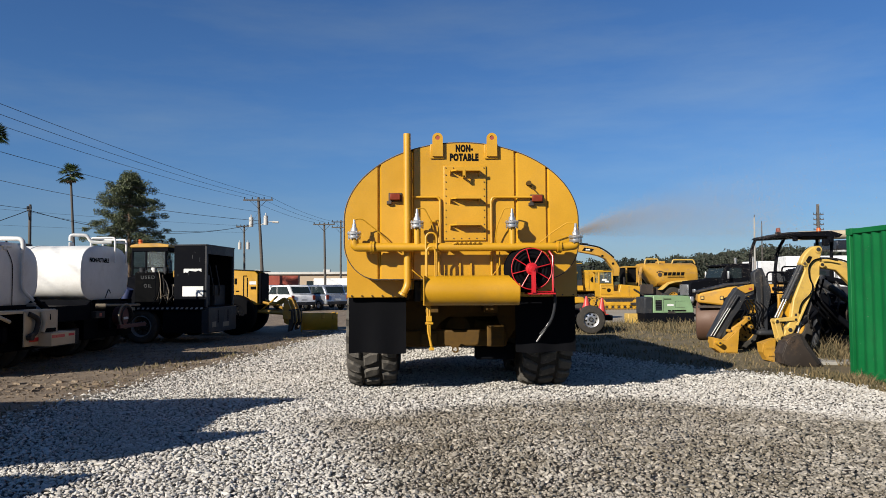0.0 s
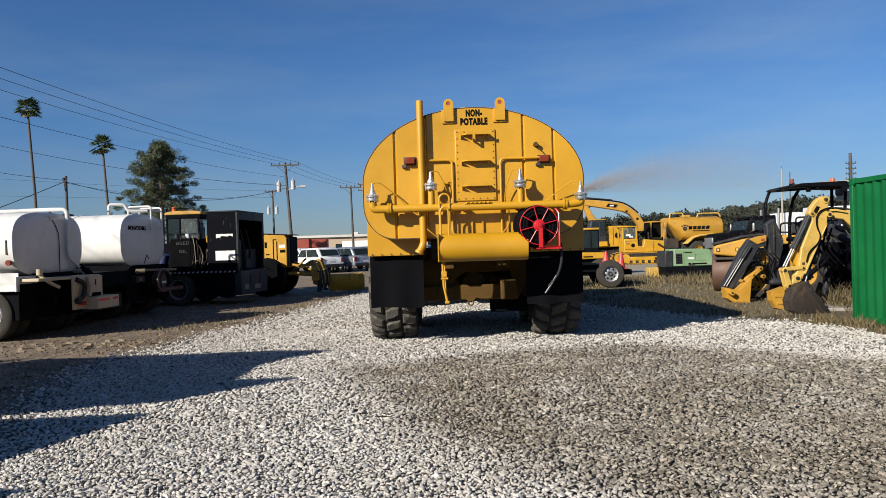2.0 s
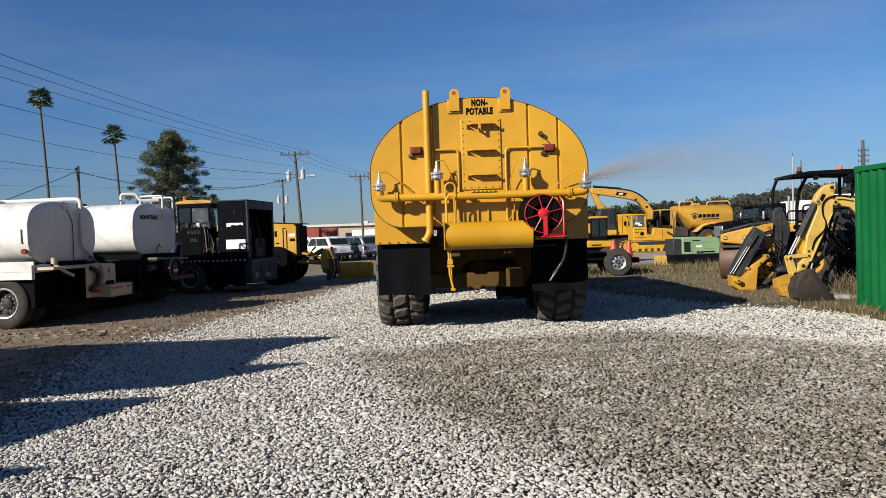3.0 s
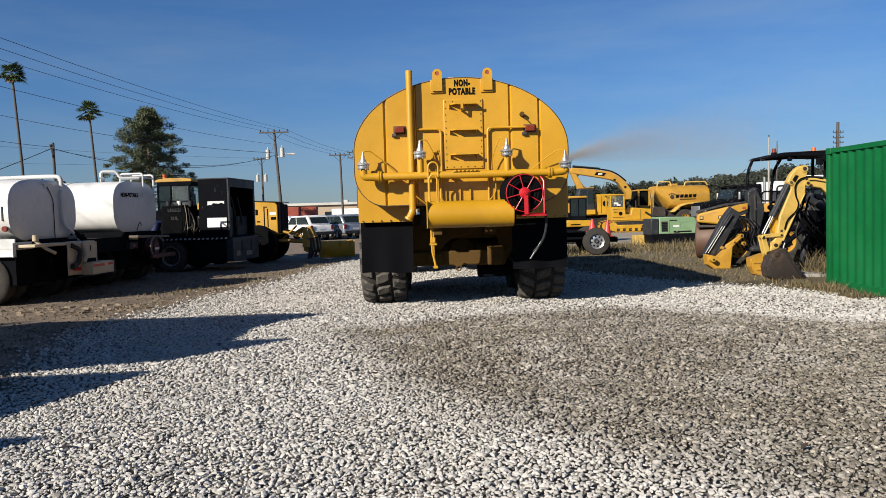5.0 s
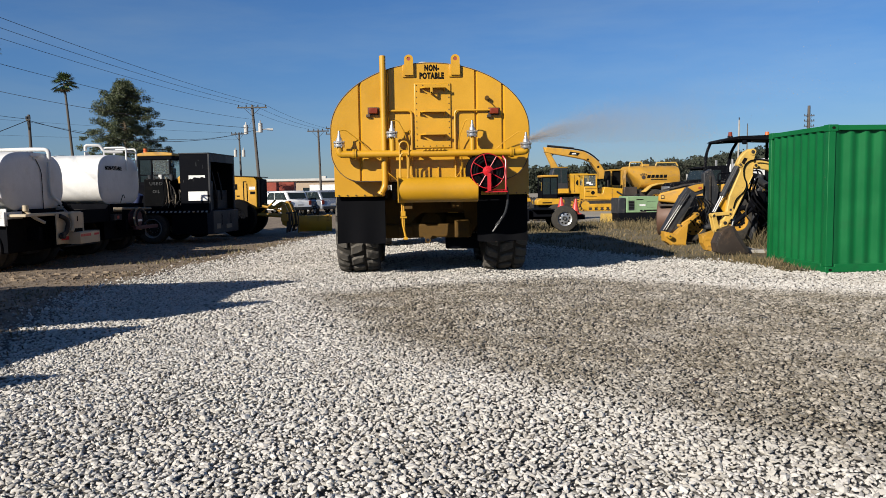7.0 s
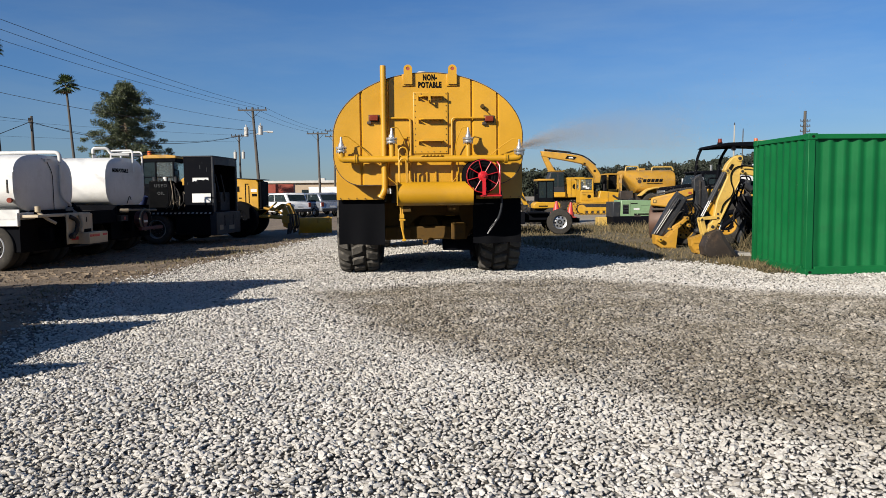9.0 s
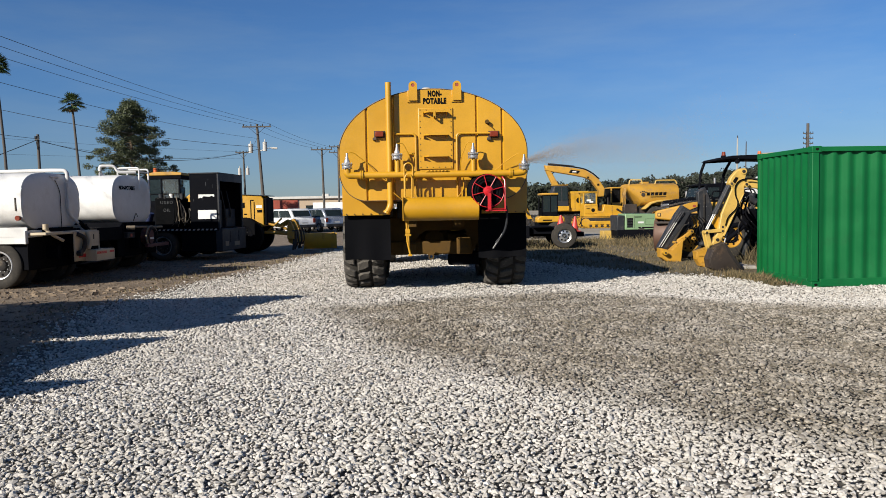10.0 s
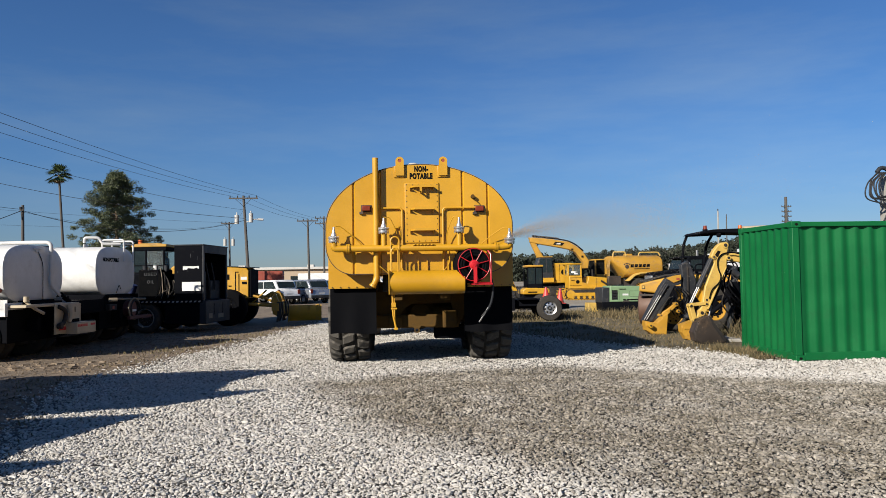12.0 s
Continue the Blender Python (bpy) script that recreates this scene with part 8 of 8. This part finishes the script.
# ---- parked cars ----
def suv(at, rz, paint, label, pickup=False):
    """Parked car; local x is its length, rear at +x."""
    t = thing("parked_car", at, label, "car", rz=rz)
    bm = B()
    low = [(-2.35, 0.35), (-2.38, 0.75), (-2.2, 0.95), (-1.15, 1.06), (2.2, 1.06), (2.33, 0.9), (2.35, 0.38)]
    prism(bm, low, -0.92, 0.92, 'y')
    body = part("body", bm, paint, t, bevel=0.09)
    bm = B()
    x1 = 0.9 if pickup else 2.15
    prism(bm, [(-1.15, 1.04), (-0.45, 1.66), (x1 - 0.45, 1.70), (x1, 1.04)], -0.80, 0.80, 'y')
    cabp = part("cabin", bm, paint, t, bevel=0.10)
    for s in (-1, 1):
        a, b = sorted((s * 0.795, s * 0.812))
        outline_plate(cabp, "side_window", [(-0.85, 1.10), (-0.38, 1.56), (0.28, 1.58), (0.28, 1.10)], a, b, GLASS, bevel=0)
        outline_plate(cabp, "side_window", [(0.36, 1.10), (0.36, 1.58), (x1 - 0.55, 1.58), (x1 - 0.2, 1.10)], a, b, GLASS, bevel=0)
    bm = B()
    box(bm, -0.01, 0.01, -0.64, 0.64, -0.24, 0.24, Matrix.Translation((x1 - 0.20, 0, 1.36)) @ Matrix.Rotation(radians(-34), 4, 'Y'))
    part("rear_window", bm, GLASS, cabp)
    for s in (-1, 1):
        part("tail_lamp", boxes((2.30, 2.36, s * 0.78 - 0.1, s * 0.78 + 0.1, 0.72, 1.02)), RED_LENS, body, bevel=0.02)
        for x in (-1.45, 1.4):
            wheel(t, (x, s * 0.82, 0.34), 0.34, 0.22, 'y', rim_r=0.6, hub=False)
    part("bumper", boxes((2.28, 2.42, -0.85, 0.85, 0.38, 0.6)), CHARCOAL, body, bevel=0.04)
    part("number_plate", boxes((2.42, 2.425, -0.22, 0.22, 0.66, 0.78)), INK_WHITE, body)
    return t


suv((-8.85, 49.0, 0), -50, WHITE_CAR, "white sport utility car parked in the yard")
suv((-6.75, 50.5, 0), -52, SILVER_CAR, "silver sport utility car with dark windows")
suv((-7.9, 55.0, 0), -52, DARK_CAR, "dark pickup parked between cars", pickup=True)
suv((-5.2, 58.0, 0), -30, SILVER_CAR, "pale silver car parked beside the others")
suv((-11.6, 52.0, 0), -20, WHITE_CAR, "white car parked behind the grader")
suv((-3.0, 63.0, 0), -15, WHITE_CAR, "white car far across the yard")


# ---- far buildings and clutter ----
def long_building():
    t = thing("warehouse", (-18, 165, 0), "long low tan metal warehouse far off", "building", kind="structure")
    part("wall", boxes((-32, 34, 0, 18, 0, 4.1)), TAN_WALL, t)
    part("roof", boxes((-32.5, 34.5, -0.6, 18.5, 4.1, 4.65)), ROOF, t, bevel=0.05)
    for i in range(9):
        x = -28 + 7 * i
        part("roller_door" if i % 3 else "window", boxes((x, x + 3.4, -0.06, 0.0, 0, 3.2) if i % 3 else (x, x + 2.0, -0.06, 0.0, 1.2, 2.6)), ROOF if i % 3 else GLASS, t)
    for i in range(3):
        part("roof_vent", boxes((-20 + 16 * i, -18.5 + 16 * i, 6, 8, 4.6, 5.3)), ROOF, t)
    return t


long_building()
box_trailer((-17.4, 95.0, 0), 4.0, 2.4, 2.0, 0.9, RED_RUST, "red oxide dumpster trailer far off", rz=4)
box_trailer((-10.4, 92.0, 0), 5.0, 2.4, 1.5, 1.0, WHITE_CAR, "white flat-sided truck body far off", rz=0)
box_trailer((-5.5, 96.0, 0), 6.0, 2.4, 2.3, 1.0, ROOF, "pale box truck far off", rz=0)


# ---- poles, wires ----
def utility_pole(base, top, label, arm=2.6, arm_dz=0.25, transformers=(), r=0.15, arms=1, lamp=False):
    t = thing("utility_pole", base, label, "utility pole", "utility poles")
    b, tp = Vector(base), Vector(top)
    d = tp - b
    part("pole", tubes(([(0, 0, 0), tuple(d * 0.5), tuple(d)], r, 12, True, r * 0.68)), WOOD_POLE, t, "weathered wooden pole")
    for k in range(arms):
        z = d.z - arm_dz - 0.75 * k
        c = d * (z / d.z)
        a = part("crossarm", boxes((c.x - arm / 2, c.x + arm / 2, c.y - 0.2, c.y - 0.08, z - 0.06, z + 0.06)), WOOD_POLE, t)
        part("brace", tubes(([(c.x - arm * 0.28, c.y - 0.14, z - 0.05), (c.x, c.y - 0.14, z - 0.75)], 0.02, 6), ([(c.x + arm * 0.28, c.y - 0.14, z - 0.05), (c.x, c.y - 0.14, z - 0.75)], 0.02, 6)), DARK, a)
        for s in (-0.46, -0.2, 0.2, 0.46):
            part("insulator", tubes(([(c.x + arm * s, c.y - 0.14, z + 0.06), (c.x + arm * s, c.y - 0.14, z + 0.26)], 0.05, 8)), CHARCOAL, a)
    for dx, z in transformers:
        c = d * (z / d.z)
        part("transformer", tubes(([(c.x + dx, c.y - 0.2, z - 0.5), (c.x + dx, c.y - 0.2, z + 0.35)], 0.20, 14), ([(c.x + dx, c.y - 0.2, z + 0.35), (c.x + dx, c.y - 0.2, z + 0.6)], 0.05, 8)), ROOF, t, "pale grey transformer can")
    if lamp:
        c = d * (7.2 / d.z)
        part("lamp_arm", tubes((bent([(c.x, c.y, 7.2), (c.x + 0.9, c.y - 0.2, 7.5), (c.x + 1.4, c.y - 0.2, 7.5)], 0.3), 0.04, 8), ([(c.x + 1.2, c.y - 0.2, 7.48), (c.x + 1.75, c.y - 0.2, 7.45)], 0.10, 8)), ROOF, t, "grey lamp arm")
    return t


utility_pole((-14.05, 67, 0), (-14.6, 67, 9.75), "leaning wooden utility pole with transformers and crossarm", 2.7, 0.25, ((-0.72, 7.55), (0.62, 7.7)), 0.17, lamp=True)
utility_pole((-10.2, 81, 0), (-10.35, 81, 8.6), "wooden utility pole with a crossarm", 2.4, 0.2)
utility_pole((-21.2, 90, 0), (-21.3, 90, 9.1), "wooden utility pole with a pair of transformers", 1.9, 0.2, ((-0.5, 6.6), (0.5, 6.6)), 0.15)
utility_pole((-28.6, 54.5, 0), (-28.65, 54.5, 7.75), "plain wooden service pole", 0.3, 0.4, (), 0.14)
utility_pole((-10.2, 97, 0), (-10.2, 97, 10.3), "wooden utility pole with double crossarms", 2.4, 0.25, (), 0.15, arms=2)
utility_pole((-20.3, -3, 0), (-20.3, -3, 9.8), "wooden utility pole beside the yard", 2.7, 0.25, (), 0.17)
for px, py, pr, shade in ((28.3, 60, 0.09, CONCRETE), (31.8, 66, 0.07, WOOD_POLE)):
    slim = thing("slim_pole", (px, py, 0), "slim bare pole beyond the yard", "pole")
    shaft = part("shaft", tubes(([(0, 0, 0), (0.08, 0, 7.2)], pr, 8, True, pr * 0.7)), shade, slim)
    part("pole_cap", tubes(([(0.08, 0, 7.15), (0.08, 0, 7.4)], pr * 0.45, 6)), DARK, shaft)
utility_pole((58.4, 104, 0), (58.5, 104, 13.1), "dark mast pole with short side arms", 1.5, 1.5, (), 0.29, arms=4)


def wire(a, b, sag, r=0.011):
    t = thing("overhead_wire", a, "thin black overhead wire", "wire", "overhead wires", "structure")
    a, b = Vector(a), Vector(b)
    pts = []
    for i in range(19):
        u = i / 18
        p = (b - a) * u
        p.z -= 4 * sag * u * (1 - u)
        pts.append(p)
    part("strand", tubes((pts, r, 6)), WIRE, t)


for dx, z in ((-1.25, 9.75), (0.1, 9.75), (1.25, 9.75)):
    wire((-20.3 + dx, -3.14, z + 0.1), (-14.6 + dx, 66.9, z), 0.9)
wire((-20.3, -3.1, 8.3), (-14.5, 66.9, 8.4), 1.0)
for dx in (-1.2, 0.1, 1.2):
    wire((-14.6 + dx, 66.9, 9.75), (-10.3 + dx, 80.9, 8.65), 0.25)
wire((-28.6, 54.4, 7.3), (-14.5, 66.9, 7.4), 1.3, 0.022)
wire((-28.6, 54.4, 7.4), (-31.9, 34.0, 8.3), 0.35, 0.016)
wire((-28.6, 54.4, 7.35), (-33.6, 44.5, 2.9), 0.12, 0.026)
wire((-55.0, 50.0, 17.2), (-14.5, 66.9, 7.6), 1.9, 0.020)
wire((-28.6, 54.4, 7.2), (-21.3, 89.9, 8.9), 1.0)
wire((-75.0, 60.0, 12.8), (-21.3, 89.9, 9.0), 0.8)
wire((-75.0, 58.0, 9.8), (-21.3, 89.9, 8.2), 0.8)
wire((-21.3, 89.9, 8.9), (-14.5, 66.9, 8.6), 0.5)


def service_mast():
    t = thing("service_mast", (12.62, 14.6, 0), "grey meter mast with looping black cables", "mast")
    part("post", boxes((-0.14, 0.16, -0.16, 0.16, 0, 4.05)), CONCRETE, t, "grey square post", bevel=0.02)
    part("weather_head", tubes((bent([(-0.02, -0.2, 3.9), (-0.02, -0.2, 4.18), (-0.32, -0.2, 4.25), (-0.42, -0.2, 4.12)], 0.08), 0.05, 10), (bent([(0.15, -0.2, 3.9), (0.15, -0.2, 4.2), (-0.1, -0.25, 4.28), (-0.2, -0.25, 4.15)], 0.08), 0.05, 10)), CHARCOAL, t, "grey weather head")
    for k in range(7):
        rngk = random.Random(k)
        x, e = -0.42 + 0.04 * k, rngk.uniform(-0.35, 0.0)
        part("cable", tubes((bent([(x, -0.22, 4.12), (x - 0.25 + e * 0.4, -0.28, 3.85), (x - 0.15 + e, -0.3, 3.45), (x + 0.25, -0.26, 3.2 + 0.08 * k), (x + 0.05 + e * 0.5, -0.26, 2.6)], 0.3, 7), 0.017, 8)), WIRE, t, "looping black cable")
    return t


service_mast()


# ---- trees ----
def leaf_cloud(rng, centres, radius, n, size, squash=0.8, slim=0.45):
    """Small crossed leaf plates gathered round centres."""
    verts, faces = [], []
    for c in centres:
        r = radius * rng.uniform(0.6, 1.3)
        for _ in range(n):
            d = rng.normal(0, 1, 3)
            d = d / np.linalg.norm(d) * r * rng.random() ** 0.45
            p = np.array(c) + d * np.array((1, 1, squash))
            u, v = rng.normal(0, 1, 3), rng.normal(0, 1, 3)
            u = u / np.linalg.norm(u)
            v = np.cross(u, v)
            v = v / np.linalg.norm(v)
            s = size * rng.uniform(0.5, 1.4)
            i = len(verts)
            verts += [tuple(p - u * s), tuple(p + v * s * slim), tuple(p + u * s), tuple(p - v * s * slim)]
            faces.append((i, i + 1, i + 2, i + 3))
    me = bpy.data.meshes.new("crown")
    me.from_pydata(verts, [], faces)
    return me


def pine():
    t = thing("pine_tree", (-30.6, 78, 0), "tall dark green pine tree with an uneven crown", "tree")
    rng = np.random.default_rng(11)
    part("trunk", tubes(([(0, 0, 0), (0.1, 0, 5), (0.0, 0.1, 9.5), (0.05, 0, 13.6)], 0.32, 12, True, 0.05)), BARK, t)
    bm = B()
    centres = []
    for i in range(124):
        f = i / 123
        z = 2.9 + 10.4 * f ** 0.92
        reach = (5.4 * (1 - f) ** 0.62 + 0.25) * rng.uniform(0.50, 1.0) * (1.15 if i % 9 == 4 and f > 0.1 else 1.0)
        a = i * 2.399 + rng.normal(0, 0.35)
        tip = np.array((reach * math.cos(a), reach * math.sin(a), z + reach * rng.uniform(0.0, 0.36)))
        tube(bm, [(0, 0, z), tuple(tip * np.array((0.5, 0.5, 1)) - np.array((0, 0, reach * 0.06))), tuple(tip)], 0.05, 5, True, 0.012)
        for k in range(3):
            u = 0.42 + 0.60 * k / 2
            centres.append(np.array((0, 0, z)) * (1 - u) + tip * u + rng.normal(0, 0.20, 3))
    part("limbs", bm, BARK, t)
    me = leaf_cloud(rng, centres, 0.62, 200, 0.115, 0.62, 0.26)
    me.materials.append(PINE)
    ob = new("crown", me)
    ob.parent = t


pine()


def palm(at, h, crown, seed, label, lean=0.0):
    t = thing("palm_tree", at, label, "tree", "palm trees")
    rng = np.random.default_rng(seed)
    bend = rng.uniform(-0.2, 0.2)
    part("trunk", tubes(([(lean, 0, 0), (lean * 0.45 + bend, 0, h * 0.5), (0, 0, h)], 0.15, 10, True, 0.10)), WOOD_POLE, t, "slender grey palm trunk")
    for mat, n, lo, hi, name in ((PALM, 34, -0.6, 1.25, "crown"), (FROND_DRY, 18, -1.4, -0.7, "dry_skirt")):
        verts, faces = [], []
        for i in range(n):
            a, e = rng.uniform(0, 6.283), rng.uniform(lo, hi)
            L = crown * rng.uniform(0.55, 0.8) * (1 if name == "crown" else 0.6)
            d = np.array((math.cos(a) * math.cos(e), math.sin(a) * math.cos(e), math.sin(e)))
            side = np.array((-math.sin(a), math.cos(a), 0))
            upv = np.cross(d, side)
            base = np.array((0, 0, h)) + d * L * 0.45
            for k in range(11):
                f = (k - 5) / 5 * 1.25
                tip = base + (d * math.cos(f) + side * math.sin(f)) * L * 0.62 + np.array((0, 0, -0.16 * L * abs(f) - 0.1 * L))
                w = 0.05 * crown
                j = len(verts)
                mid = (base + tip) / 2 + upv * 0.03
                verts += [tuple(base), tuple(mid + side * w), tuple(tip), tuple(mid - side * w)]
                faces.append((j, j + 1, j + 2, j + 3))
            j = len(verts)
            verts += [(0.02, 0, h), tuple(base + side * 0.02), tuple(base - side * 0.02)]
            faces.append((j, j + 1, j + 2))
        me = bpy.data.meshes.new(name)
        me.from_pydata(verts, [], faces)
        me.materials.append(mat)
        ob = new(name, me)
        ob.parent = t


palm((-37.4, 65, 0), 15.15, 1.75, 5, "tall thin fan palm with a small crown", 0.7)
palm((-33.5, 71, 0), 12.5, 1.75, 6, "slender fan palm with a ragged crown", 0.8)


def far_woods():
    rng = np.random.default_rng(21)
    centres = []
    for i in range(640):
        x = rng.uniform(35, 190)
        y = rng.uniform(240, 300)
        h = float(np.interp(x, (35, 60, 80, 100, 112, 128, 150, 190), (8.4, 9.2, 10.0, 11.0, 13.0, 14.6, 14.2, 12.5))) * rng.uniform(0.74, 1.0)
        for k in range(6):
            centres.append((x + rng.normal(0, 1.6), y, h * (0.10 + 0.17 * k)))
    me = leaf_cloud(rng, centres, 2.3, 58, 0.50, 0.75, 0.7)
    me.name = "far_woods"
    me.materials.append(WOODS)
    tagged(new("far_woods", me), "distant dark green tree line", "woods", kind="stuff")


far_woods()


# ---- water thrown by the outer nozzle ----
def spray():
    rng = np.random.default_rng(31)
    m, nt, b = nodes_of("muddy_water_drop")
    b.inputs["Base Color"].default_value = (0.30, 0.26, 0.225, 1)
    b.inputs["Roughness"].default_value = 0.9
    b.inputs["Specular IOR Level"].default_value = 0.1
    n = 330000
    az = np.radians(np.where(rng.random(n) < 0.93, rng.normal(4, 10, n), rng.uniform(-48, 0, n)))
    el = np.radians(np.where(rng.random(n) < 0.62, rng.normal(20, 6, n), rng.uniform(-4, 24, n)))
    v = rng.triangular(4.8, 7.4, 9.4, n)
    t = rng.random(n) ** 0.9 * 1.2
    p = np.stack((2.30 + v * np.cos(el) * np.cos(az) * t, 9.86 + v * np.cos(el) * np.sin(az) * t, 2.40 + v * np.sin(el) * t - 4.9 * t * t), 1) + rng.normal(0, 0.24, (n, 3)) * (0.12 + t[:, None])
    p = p[(p[:, 2] > 0.06) & ~((p[:, 0] > 7.4) & (p[:, 1] > 10.0) & (p[:, 2] < 2.7))]
    p = p[~((p[:, 0] > 5.4) & (p[:, 2] < 3.05))]
    p = p[(p[:, 2] > 2.35) | (rng.random(len(p)) < 0.22)]
    k = len(p)
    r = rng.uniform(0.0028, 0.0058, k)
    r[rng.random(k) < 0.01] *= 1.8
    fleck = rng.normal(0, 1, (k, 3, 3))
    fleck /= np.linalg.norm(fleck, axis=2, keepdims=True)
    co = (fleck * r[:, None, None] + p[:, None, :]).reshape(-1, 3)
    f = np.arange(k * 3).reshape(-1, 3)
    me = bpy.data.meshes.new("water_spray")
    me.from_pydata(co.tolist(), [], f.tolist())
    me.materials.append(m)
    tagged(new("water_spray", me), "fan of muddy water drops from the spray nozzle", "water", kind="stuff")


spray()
